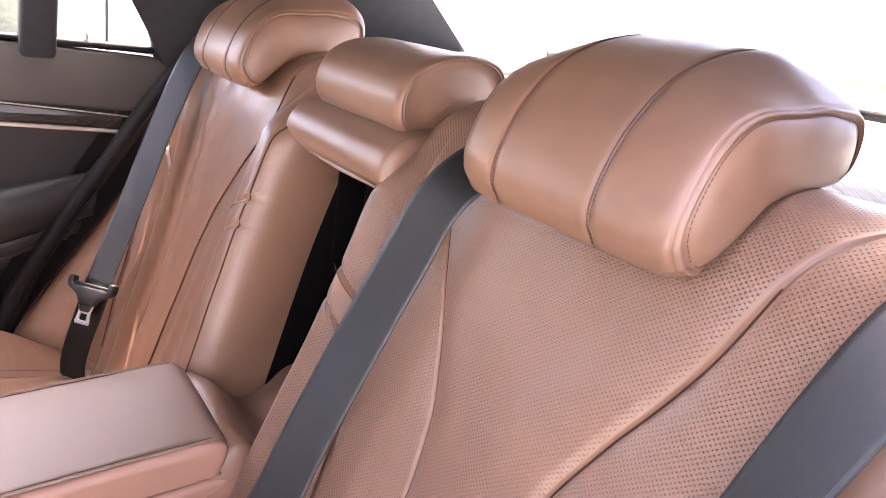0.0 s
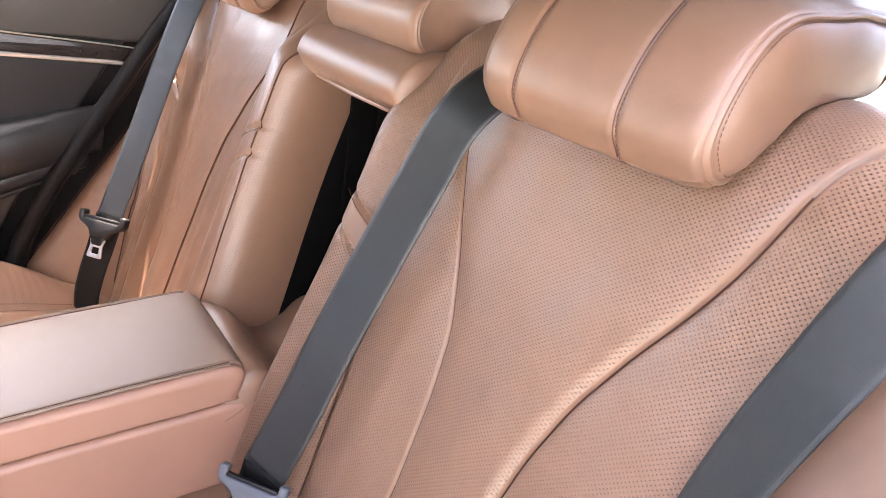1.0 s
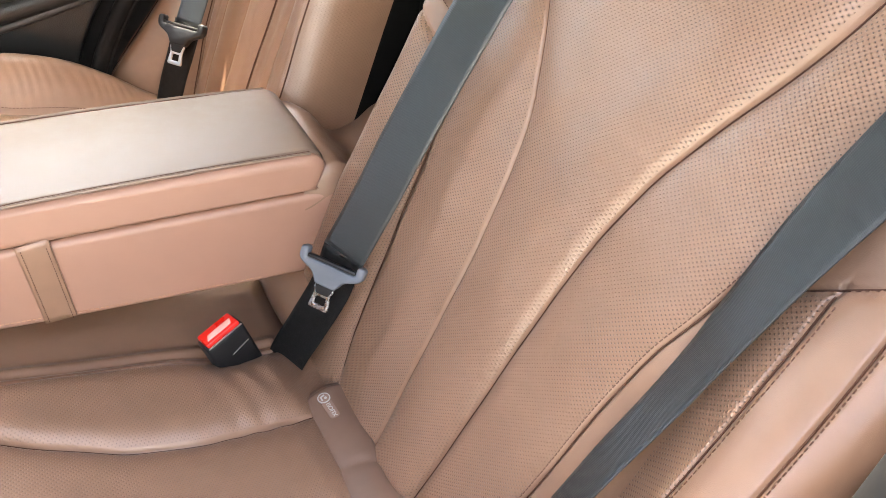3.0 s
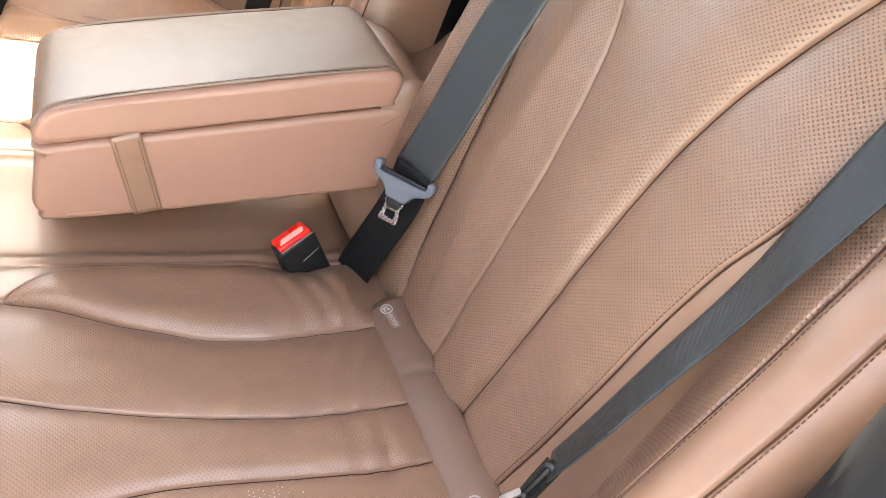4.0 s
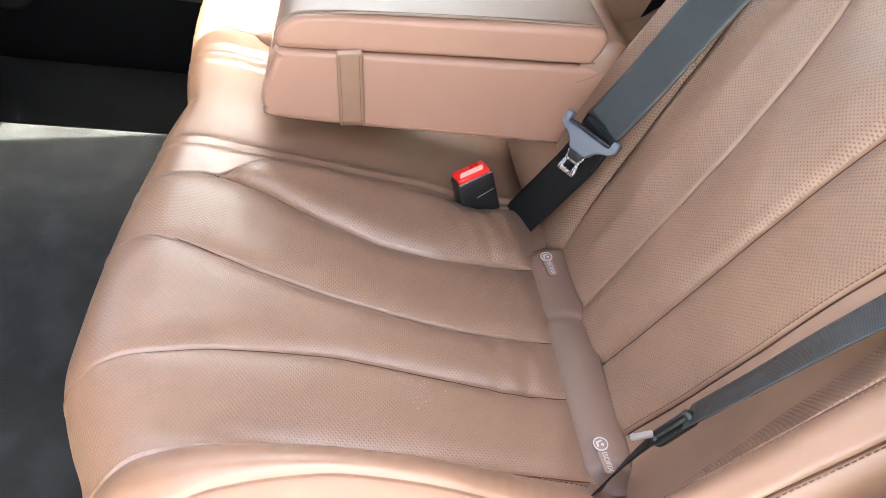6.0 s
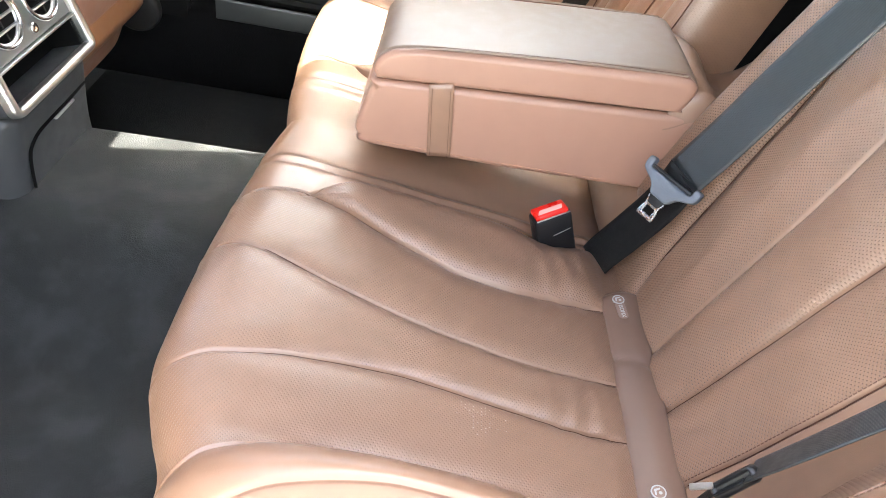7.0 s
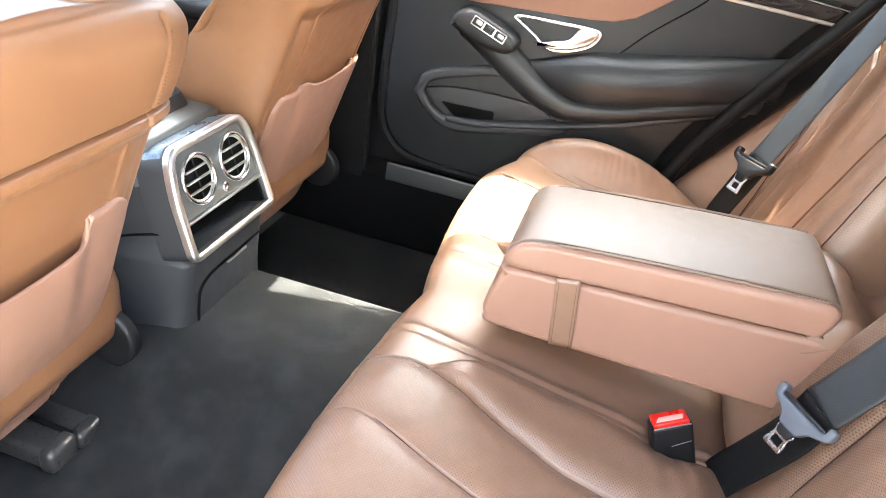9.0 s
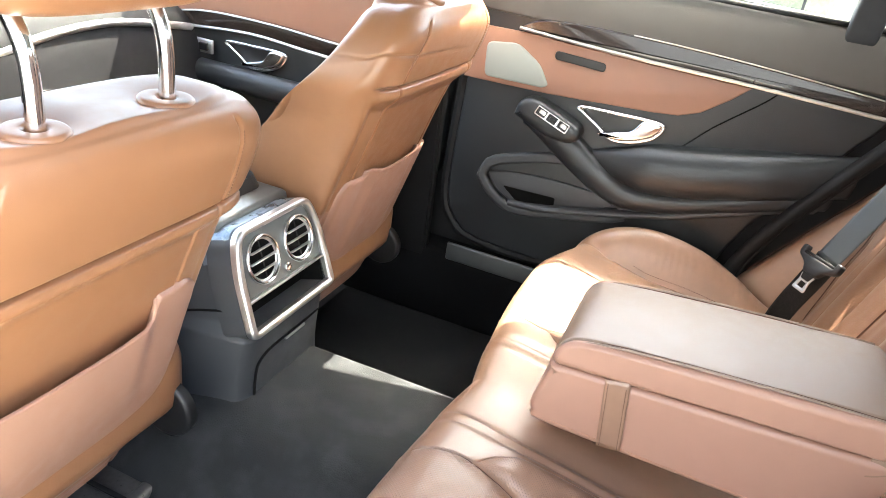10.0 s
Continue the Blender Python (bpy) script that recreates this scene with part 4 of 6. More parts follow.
for sgn in (-1, 1):
    # the sewn edge runs along the side and turns down round the front corner
    for off, r, mat_ in ((0.0, 0.0019, lid_leather_greyed), (0.0042, 0.0007, thread)):
        pipe = smooth_line([(0.035, sgn * (0.1020 - off), 0.5785 + off * 0.1), (-0.10, sgn * (0.1020 - off), 0.5725), (-0.25, sgn * (0.1020 - off), 0.5612), (-0.315, sgn * (0.1022 - off), 0.5535), (-0.345 + off, sgn * 0.1040, 0.5455 - off), (-0.3655 + off, sgn * 0.1068, 0.531 - off), (-0.3695 + off, sgn * 0.1090, 0.515)], 90)
        part("piping", tube_bm([tuple(p) for p in pipe], r, 8), mat_, arm, "sewn piping" if off == 0 else "")
arm_loft("body", body, 0.108, 0.010, plain_tan, "")
# the sewn line low along the sides, the strap loop, the hinge cover
for sgn in (-1, 1):
    stitches("stitching", [(-0.36, sgn * 0.1082, 0.408), (-0.2, sgn * 0.1082, 0.404), (-0.03, sgn * 0.1082, 0.405)], (0, sgn, 0), arm, tan_thread, size=0.0006)
    strap = [(-0.282 + dz * 0.012, sgn * (0.1092 + 0.001), 0.505 - dz * 0.1045) for dz in np.linspace(0, 1, 14)]
    strap = [(-0.2835, sgn * 0.1095, 0.512)] + strap
    st = ribbon("pull_strap", strap, [(0, sgn, 0)] * len(strap), 0.034, 0.0030, leather, arm, "tan leather strap loop")
    for e in (-0.0125, 0.0125):
        stitches("stitching", [(p[0] + e, p[1] + sgn * 0.0018, p[2]) for p in strap[1:]], (0, sgn, 0), arm, thread, pitch=0.0035, size=0.0004)
low = smooth_line([(0.040, 0.262), (0.006, 0.290), (-0.004, 0.325), (0.010, 0.370), (0.045, 0.420), (0.085, 0.475)], 24)
ly = np.linspace(-0.145, 0.145, 30)
FX, FY = np.meshgrid(np.arange(24), ly)
L = np.stack([low[FX, 0] + 0.012 * (FY / 0.145) ** 4, FY, low[FX, 1]], -1)
sheet(L, np.stack([FX * 0.01, FY], -1), np.ones((29, 23), int), {1: ("lower_cover", leather, "leather cover below the armrest hinge")}, arm)
fold = smooth_line([(0.028, 0.545), (0.062, 0.566), (0.088, 0.556), (0.112, 0.528), (0.140, 0.515), (0.175, 0.528), (0.215, 0.552), (0.300, 0.56)], 40)
fy = np.linspace(-0.1085, 0.1085, 40)
FX, FY = np.meshgrid(np.arange(40), fy)
sag = 0.012 * (FY / 0.1085) ** 4 + 0.034 * sm(0.099, 0.1085, np.abs(FY)) + 0.004 * np.sin(FX * 0.5) * np.sin(FY * 40)
F = np.stack([fold[FX, 0], FY, fold[FX, 1] - sag], -1)
sheet(F, np.stack([FX * 0.01, FY], -1), np.ones((39, 39), int), {1: ("hinge_cover", leather, "folded leather cover behind the armrest")}, arm)
# ---------- seat belts ----------
def tongue_bm_set(ob, m, plate_mat, bar_mat):
    """A belt tongue: a slotted bar and a steel latch with a square hole. x: along the bar, y: down the latch, z: out."""
    outer = rounded_poly([(-0.043, 0.013), (-0.043, -0.004), (-0.020, -0.014), (-0.0135, -0.026), (0.0135, -0.026), (0.020, -0.014), (0.043, -0.004), (0.043, 0.013), (0.0325, 0.013), (0.0325, 0.001), (-0.0325, 0.001), (-0.0325, 0.013)], [0.007, 0.008, 0.012, 0.004, 0.004, 0.012, 0.008, 0.007, 0.004, 0.003, 0.003, 0.004], 4)
    part("bar", prism_bm(outer, 0.011, 0.003, m), bar_mat, ob)
    part("slot", box_bm((0.064, 0.004, 0.008), (0, 0.0035, 0.006), 0.001, 2, m), plastic_black, ob)
    plate_o = rounded_poly([(-0.0140, -0.026), (-0.0105, -0.036), (-0.0135, -0.056), (0.0135, -0.056), (0.0105, -0.036), (0.0140, -0.026)], 0.004, 4)
    plate_i = rounded_poly([(-0.0065, -0.040), (-0.0068, -0.042), (-0.0070, -0.050), (0.0070, -0.050), (0.0068, -0.042), (0.0065, -0.040)], 0.0015, 4)
    part("latch", ring_bm(plate_o, plate_i, 0.0028, 0.0008, m @ Matrix.Translation((0, 0, 0.0045))), plate_mat, ob, "bright steel latch plate")
    part("latch_cover", prism_bm(rounded_poly([(-0.0135, -0.022), (-0.0085, -0.037), (0.0085, -0.037), (0.0135, -0.022)], 0.003), 0.0080, 0.002, m @ Matrix.Translation((0, 0, 0.001))), plastic_black, ob)


def frame_m(origin, xdir, out):
    x = Vector(xdir).normalized()
    z = Vector(out)
    z = (z - x * z.dot(x)).normalized()
    y = z.cross(x)
    m = Matrix((x.to_4d(), y.to_4d(), z.to_4d(), Vector((*origin, 1)))).transposed()
    for i in range(3):
        m[3][i] = 0.0
    m[3][3] = 1.0
    return m


mid_belt = thing("centre_seat_belt", "grey woven seat belt lying on the rear backrest with its tongue", "seat belt", "seat belts")
path = smooth_line([(0.30, -0.30, 0.985), (0.243, -0.277, 0.965), (0.199, -0.266, 0.925), (0.174, -0.252, 0.855), (0.142, -0.240, 0.77), (0.103, -0.224, 0.66), (0.071, -0.213, 0.565), (0.041, -0.204, 0.488)], 60)
ribbon("webbing", path, np.linspace((-0.86, -0.25, 0.42), (-0.76, -0.52, 0.42), 60), 0.060, 0.0014, webbing, mid_belt, "ribbed grey webbing")
path = smooth_line([(0.042, -0.204, 0.492), (0.030, -0.200, 0.44), (0.008, -0.183, 0.37), (-0.012, -0.168, 0.31), (-0.02, -0.160, 0.265)], 30)
ribbon("lower_webbing", path, np.linspace((-0.76, -0.52, 0.42), (-0.74, -0.55, 0.40), 30), 0.057, 0.0014, webbing_shaded, mid_belt, "webbing below the tongue, its shade put into the colour")
tongue_bm_set(mid_belt, frame_m((0.0300, -0.207, 0.479), (0.052, -0.064, -0.006), (-0.74, -0.52, 0.42)) @ Matrix.Scale(1.02, 4), steel, plastic_grey)

buckle = thing("belt_buckle", "black belt buckle with a red button between cushion and backrest", "belt buckle")
bz_ = Vector((-0.36, 0.02, 0.93)).normalized()
bxv = Vector((0.95, 0.30, 0.0)).normalized()
byv = bz_.cross(bxv).normalized()
bxv = byv.cross(bz_).normalized()
bm4 = Matrix((bxv.to_4d(), byv.to_4d(), bz_.to_4d(), (0, 0, 0, 1))).transposed()
for i in range(3):
    bm4[3][i] = 0.0
bm4.translation = Vector((-0.088, -0.152, 0.336))
bm4 = bm4 @ Matrix.Scale(0.92, 4)
part("housing", box_bm((0.062, 0.034, 0.105), (0, 0, -0.020), 0.006, 3, bm4), plastic_black, buckle)
part("button", box_bm((0.054, 0.029, 0.010), (0, 0.0005, 0.0335), 0.003, 3, bm4), plastic_red, buckle, "glossy red release button")
part("inset", prism_bm(rounded_poly([(-0.022, -0.007), (0.018, -0.007), (0.022, 0.004), (-0.016, 0.004)], 0.002), 0.0012, 0.0004, bm4 @ Matrix.Translation((0, -0.002, 0.0380))), red_inset, buckle, "pale imprint on the button")
part("slot_edge", box_bm((0.056, 0.0022, 0.0022), (0, -0.0165, 0.0325), 0.0008, 2, bm4), silver, buckle, "bright edge of the slot")
part("mould_line", box_bm((0.030, 0.0012, 0.0012), (0.010, -0.0172, -0.002), 0.0004, 2, bm4 @ pose(0, 0, 0, 0, -8, 0)), silver, buckle)
part("stalk", tube_bm([(-0.080, -0.155, 0.32), (-0.06, -0.150, 0.25)], 0.012), plastic_black, buckle)

near_belt = thing("outer_seat_belt", "dark grey seat belt across the bolster with a black guide", "seat belt", "seat belts")
path = smooth_line([(0.34, -0.735, 1.040), (0.28, -0.712, 1.020), (0.225, -0.690, 0.965), (0.190, -0.668, 0.875), (0.166, -0.650, 0.79), (0.148, -0.638, 0.715), (0.128, -0.628, 0.64), (0.090, -0.622, 0.57), (0.051, -0.618, 0.50), (0.029, -0.609, 0.445)], 70)
nb = [tuple(a) for a in np.linspace((-0.86, -0.10, 0.42), (-0.86, 0.15, 0.40), 30)] + [tuple(a) for a in np.linspace((-0.86, 0.15, 0.40), (-0.80, 0.50, 0.33), 16)] + [tuple(a) for a in np.linspace((-0.80, 0.50, 0.33), (-0.72, 0.60, 0.36), 24)]
ribbon("webbing", path, nb, np.interp(np.arange(70), [0, 22, 36, 56, 69], [0.054, 0.052, 0.048, 0.044, 0.036]), 0.0014, webbing, near_belt, "ribbed grey webbing")
path = smooth_line([(0.028, -0.608, 0.440), (0.008, -0.607, 0.395), (-0.010, -0.611, 0.345), (-0.020, -0.613, 0.295)], 24)
ribbon("lower_webbing", path, np.linspace((-0.72, 0.60, 0.36), (-0.5, 0.8, 0.2), 24), 0.032, 0.0014, webbing_shaded, near_belt)
gm = frame_m((0.023, -0.611, 0.430), (0.42, -0.03, 0.90), (-0.62, -0.42, 0.45)) @ Matrix.Scale(0.80, 4)
outer = rounded_poly([(-0.031, 0.010), (-0.031, -0.010), (0.031, -0.010), (0.031, 0.010)], 0.009, 5)
inner = rounded_poly([(-0.022, 0.004), (-0.022, 0.000), (0.022, 0.000), (0.022, 0.004)], 0.0015, 5)
part("guide", merge(ring_bm(outer, inner, 0.012, 0.005, gm), prism_bm([(x * 0.9, y * 0.9) for x, y in outer], 0.007, 0, gm)), plastic_black, near_belt, "black plastic belt guide")
part("latch", prism_bm(rounded_poly([(-0.005, 0.0), (0.005, 0.0), (0.005, 0.021), (-0.005, 0.021)], 0.0025), 0.0022, 0.0006, frame_m((0.005, -0.610, 0.420), (-0.35, -0.85, 0.40), (0.30, -0.50, -0.62))), silver, near_belt, "bright steel latch plate")

far_belt = thing("outer_seat_belt", "grey seat belt with a bright tongue across the far backrest", "seat belt", "seat belts")
path = smooth_line([(0.33, 0.645, 1.00), (0.275, 0.634, 1.005), (0.215, 0.620, 0.965), (0.151, 0.593, 0.84), (0.092, 0.564, 0.70), (0.044, 0.546, 0.585), (0.019, 0.535, 0.525)], 60)
ribbon("webbing", path, [(-0.62, -0.66, 0.40)] * 60, 0.051, 0.0014, webbing, far_belt, "ribbed grey webbing")
path = smooth_line([(0.020, 0.535, 0.527), (0.004, 0.541, 0.47), (-0.012, 0.563, 0.40), (-0.022, 0.576, 0.34), (-0.02, 0.585, 0.28)], 30)
ribbon("lower_webbing", path, [(-0.66, -0.66, 0.30)] * 30, 0.056, 0.0014, webbing_shaded, far_belt)
tongue_bm_set(far_belt, frame_m((0.0125, 0.536, 0.518), (0.40, -0.55, 0.02), (-0.66, -0.62, 0.40)) @ Matrix.Scale(1.25, 4), silver, plastic_black)

# ---------- floor, tunnel, sills ----------
floor = thing("floor", "dark grey carpeted floor with a raised centre tunnel", "carpet", kind="structure")
xs = np.linspace(-2.2, 0.1, 150)
ys = np.r_[np.linspace(-0.74, 0.10, 90), [0.108, 0.113, 0.118, 0.124, 0.135, 0.15], np.linspace(0.17, 0.70, 20)]
X, Y = np.meshgrid(xs, ys, indexing="ij")
Z = 0.045 + 0.157 * sm(-0.36, -0.10, Y) * (1 - sm(0.111, 0.15, Y)) + 0.003 * np.sin(X * 9 + Y * 5) * np.sin(Y * 7)
Z = Z - 0.06 * sm(0.13, 0.2, Y)
sheet(np.stack([X, Y, Z], -1), np.stack([X, Y], -1), np.ones((X.shape[0] - 1, X.shape[1] - 1), int), {1: ("carpet", carpet, "")}, floor, flip=True)
# mat added over the carpet to carry the shade of the far footwell
mat = thing("floor_mat", "added near-black mat, the far footwell's shade put into its colour", "floor mat")
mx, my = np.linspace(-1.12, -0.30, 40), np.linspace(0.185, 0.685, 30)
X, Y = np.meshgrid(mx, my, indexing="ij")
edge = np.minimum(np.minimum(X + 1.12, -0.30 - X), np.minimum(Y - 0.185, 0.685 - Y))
sheet(np.stack([X, Y, -0.008 + 0.012 * sm(0, 0.02, edge) + 0.002 * np.sin(X * 11) * np.sin(Y * 9)], -1), np.stack([X, Y], -1), np.ones((39, 29), int), {1: ("mat_surface", footwell_shade_black, "")}, mat, flip=True)
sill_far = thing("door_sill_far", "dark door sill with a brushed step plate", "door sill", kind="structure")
# the sill body takes the same shade colour
part("sill_body", box_bm((2.6, 0.10, 0.32), (-0.75, 0.745, 0.04), 0.02), footwell_shade_black, sill_far)
part("step_plate", box_bm((0.46, 0.012, 0.050), (-0.60, 0.690, 0.208), 0.004), plate_grey, sill_far, "dull silver step plate")
sill_near = thing("door_sill_near", "dark door sill under the open door", "door sill", kind="structure")
part("sill_body", box_bm((2.6, 0.10, 0.20), (-0.75, -0.79, 0.06), 0.02), plastic_black, sill_near)
part("wheel_arch_trim", box_bm((0.62, 0.05, 0.95), (0.30, -0.812, 0.43), 0.02), rubber, sill_near)

# ---------- the far rear door ----------
door = thing("rear_door", "closed rear door with black and tan trim and dark wood", "car door")
DY = 0.72


def door_m(y):
    """Plate plane: plate x along the car, plate y up, depth towards the cabin."""
    return Matrix(((1, 0, 0, 0), (0, 0, -1, y), (0, 1, 0, 0), (0, 0, 0, 1)))


seal_line = [(-0.860, 0.90), (-0.864, 0.641), (-0.870, 0.486), (-0.868, 0.36), (-0.844, 0.296), (-0.780, 0.252), (-0.60, 0.240), (-0.30, 0.262), (-0.05, 0.33)]
rear_edge = smooth_line([(0.215, 0.945), (0.182, 0.902), (0.128, 0.828), (0.072, 0.742), (0.022, 0.668), (-0.030, 0.590), (-0.082, 0.505), (-0.122, 0.425), (-0.142, 0.360), (-0.146, 0.270)], 50)
seal_line = seal_line[:-1] + [(-0.150, 0.296)]
hull = [tuple(p) for p in smooth_line(seal_line, 60)] + [(a - 0.030, b) for a, b in rear_edge[::-1][6::4]]
part("carcass", prism_bm(hull, 0.06, 0.010, door_m(DY + 0.065)), door_black, door)
seal = smooth_line(seal_line, 60)
part("door_seal", tube_bm([(a - 0.008, DY + 0.016, b - 0.006) for a, b in seal], 0.013, 8), rubber, door, "black rubber seal")
part("rear_seal", tube_bm([(a + 0.006, DY - 0.018, b) for a, b in rear_edge], 0.016, 10), rubber, door, "black rubber seal along the rear edge")
part("seal_lip", prism_bm([tuple(p) for p in rear_edge[::3]] + [(a + 0.030, b - 0.008) for a, b in rear_edge[::-1][::3]], 0.014, 0.004, door_m(DY + 0.002)), rubber, door)
# upper panel under the window, leaning outwards
part("upper_panel", prism_bm([(-0.875, 0.842), (0.126, 0.824), (0.205, 0.935), (-0.30, 0.952), (-0.86, 0.955)], 0.03, 0.010, door_m(DY + 0.026)), door_grey, door, "grey upper trim below the window")
part("window_lip", box_bm((1.08, 0.03, 0.014), (-0.31, DY + 0.012, 0.950), 0.006), rubber, door)
part("window_trim", tube_bm([(-0.86, DY + 0.008, 0.962), (-0.3, DY + 0.008, 0.960), (0.20, DY + 0.008, 0.942)], 0.0035, 8), silver, door, "bright trim line under the window")
swirl = smooth_line([(-0.14, 0.842), (-0.08, 0.872), (0.0, 0.898), (0.10, 0.912), (0.20, 0.918)], 20)
part("trim_line", tube_bm([(a, DY + 0.003, b) for a, b in swirl], 0.003, 6), door_grey, door)
# wood strip between two chrome lines
wtop = smooth_line([(-0.745, 0.818), (-0.705, 0.840), (-0.62, 0.849), (-0.42, 0.848), (-0.20, 0.838), (0.05, 0.820), (0.118, 0.8135)], 40)
wbot = smooth_line([(-0.745, 0.816), (-0.60, 0.808), (-0.42, 0.801), (-0.20, 0.796), (0.05, 0.786), (0.108, 0.7815)], 40)
strip = [tuple(p) for p in wtop] + [tuple(p) for p in wbot[::-1]]
part("wood_strip", prism_bm(strip, 0.012, 0.004, door_m(DY + 0.004)), wood, door, "glossy dark wood trim strip")
part("chrome_line", tube_bm([(a, DY - 0.008, b) for a, b in wbot], 0.0042, 8), silver, door, "bright chrome line")
part("edge_line", tube_bm([(a, DY - 0.006, b) for a, b in wtop[12:]], 0.0016, 8), silver, door, "thin bright line")
# tan insert with speaker grille and a slot
tan_out = [(-0.868, 0.675), (-0.866, 0.805)] + [(a, b - 0.006) for a, b in wbot[2:] if a < -0.225] + [(-0.212, 0.7895), (-0.245, 0.758), (-0.300, 0.715), (-0.345, 0.698), (-0.40, 0.692), (-0.65, 0.678)]
part("tan_insert", prism_bm(tan_out, 0.008, 0.003, door_m(DY + 0.006)), tan_insert, door, "tan leather insert")
part("speaker_grille", prism_bm(rounded_poly([(-0.815, 0.688), (-0.820, 0.770), (-0.742, 0.780), (-0.680, 0.742), (-0.652, 0.698), (-0.665, 0.690)], 0.016, 5), 0.012, 0.004, door_m(DY + 0.004)), grille_silver, door, "silver perforated speaker grille")
part("storage_slot", prism_bm(rounded_poly([(-0.650, 0.762), (-0.650, 0.782), (-0.528, 0.776), (-0.528, 0.756)], 0.0095, 6), 0.007, 0.002, door_m(DY + 0.0015)), plastic_black, door)
# swelling mouldings: the armrest pad, the ridge that sweeps from the switches, the ledge of the pocket


def moulding(name, table, material, label="", power=0.6, n=100):
    """A long swelling on the door: rows of x, top, bottom and how far it stands out."""
    tab = np.array(table)
    x = np.linspace(tab[0, 0], tab[-1, 0], n)
    top, bot, out = (np.convolve(np.pad(np.interp(x, tab[:, 0], tab[:, k]), 4, mode="edge"), np.ones(9) / 9, mode="valid") for k in (1, 2, 3))
    a = np.linspace(0, math.pi, 26)
    G = np.empty((n, 26, 3))
    G[..., 0] = x[:, None]
    G[..., 1] = DY + 0.007 - out[:, None] * np.sin(a)[None, :] ** power
    G[..., 2] = (top + bot)[:, None] / 2 + (top - bot)[:, None] / 2 * np.cos(a)[None, :]
    for e in (0, -1):
        G[e, :, 1] = DY + 0.007
        G[e, :, 2] = (top[e] + bot[e]) / 2 + (G[e, :, 2] - (top[e] + bot[e]) / 2) * 0.3
    return sheet(G, np.stack(np.meshgrid(a * 0.05, x), -1), np.ones((n - 1, 25), int), {1: (name, material, label)}, door, flip=True)[0]


moulding("arm_rest", [(-0.53, 0.568, 0.544, 0.012), (-0.46, 0.592, 0.518, 0.036), (-0.38, 0.622, 0.500, 0.060), (-0.28, 0.638, 0.514, 0.068), (-0.13, 0.668, 0.552, 0.060), (-0.03, 0.686, 0.580, 0.034), (0.05, 0.700, 0.606, 0.010)], door_black, "padded black door armrest", 0.75)
moulding("sweep_ridge", [(-0.70, 0.655, 0.600, 0.020), (-0.66, 0.660, 0.578, 0.034), (-0.60, 0.628, 0.538, 0.038), (-0.55, 0.596, 0.505, 0.038), (-0.48, 0.550, 0.467, 0.042), (-0.40, 0.515, 0.448, 0.046), (-0.28, 0.530, 0.476, 0.048), (-0.13, 0.573, 0.524, 0.036), (-0.04, 0.598, 0.550, 0.016), (0.02, 0.61, 0.57, 0.008)], door_black, "swept black ridge")
moulding("lower_ledge", [(-0.70, 0.392, 0.372, 0.020), (-0.62, 0.400, 0.378, 0.030), (-0.55, 0.414, 0.394, 0.034), (-0.416, 0.446, 0.425, 0.036), (-0.275, 0.488, 0.462, 0.036), (-0.14, 0.537, 0.511, 0.026), (-0.06, 0.566, 0.540, 0.012), (0.0, 0.58, 0.556, 0.006)], console_black, "long ledge below the armrest")
pocket_i = [tuple(p) for p in smooth_line([(-0.762, 0.440), (-0.748, 0.468), (-0.690, 0.490), (-0.576, 0.518), (-0.520, 0.500), (-0.418, 0.443), (-0.48, 0.418), (-0.555, 0.402), (-0.674, 0.380), (-0.735, 0.408), (-0.762, 0.440)], 61)[:-1]]
pocket_o = [tuple(p) for p in inset_poly(pocket_i, -0.026)]
part("pocket_frame", ring_bm(pocket_o, pocket_i, 0.018, 0.008, door_m(DY + 0.007)), console_black, door, "map pocket frame")
part("pocket_back", prism_bm(pocket_i, 0.002, 0, door_m(DY + 0.0065)), door_black, door)
part("pocket_lip", prism_bm([tuple(p) for p in smooth_line([(-0.760, 0.450), (-0.700, 0.464), (-0.60, 0.472), (-0.47, 0.470)], 16)] + [tuple(p) for p in smooth_line([(-0.435, 0.448), (-0.48, 0.424), (-0.555, 0.408), (-0.674, 0.386), (-0.730, 0.410)], 24)], 0.010, 0.004, door_m(DY + 0.006)), console_black, door)
part("pocket_slot", prism_bm(rounded_poly([(-0.715, 0.424), (-0.575, 0.428), (-0.575, 0.404), (-0.672, 0.392)], 0.006, 4), 0.0025, 0, door_m(DY - 0.0035)), void_mat, door)
diag = smooth_line([(-0.150, 0.800), (-0.180, 0.765), (-0.262, 0.691), (-0.338, 0.612), (-0.42, 0.580), (-0.50, 0.570)], 30)
part("trim_joint", tube_bm([(a, DY + 0.0045, b) for a, b in diag], 0.0018, 6), void_mat, door)
# switch pod and handle
part("switch_pod", prism_bm([tuple(p) for p in smooth_line([(-0.714, 0.622), (-0.704, 0.654), (-0.668, 0.668), (-0.610, 0.650), (-0.556, 0.626), (-0.546, 0.600), (-0.574, 0.581), (-0.640, 0.590), (-0.714, 0.622)], 49)[:-1]], 0.052, 0.016, door_m(DY + 0.006)), door_black, door)
sw_axis = Vector((0.105, 0.0, -0.040)).normalized()
sm4 = frame_m((-0.616, DY - 0.0465, 0.632), sw_axis, (0, -0.94, 0.34)) @ Matrix.Scale(0.82, 4)
part("switch_panel", box_bm((0.110, 0.028, 0.006), (0, 0, 0), 0.003, 2, sm4), silver, door, "silver window switch panel")
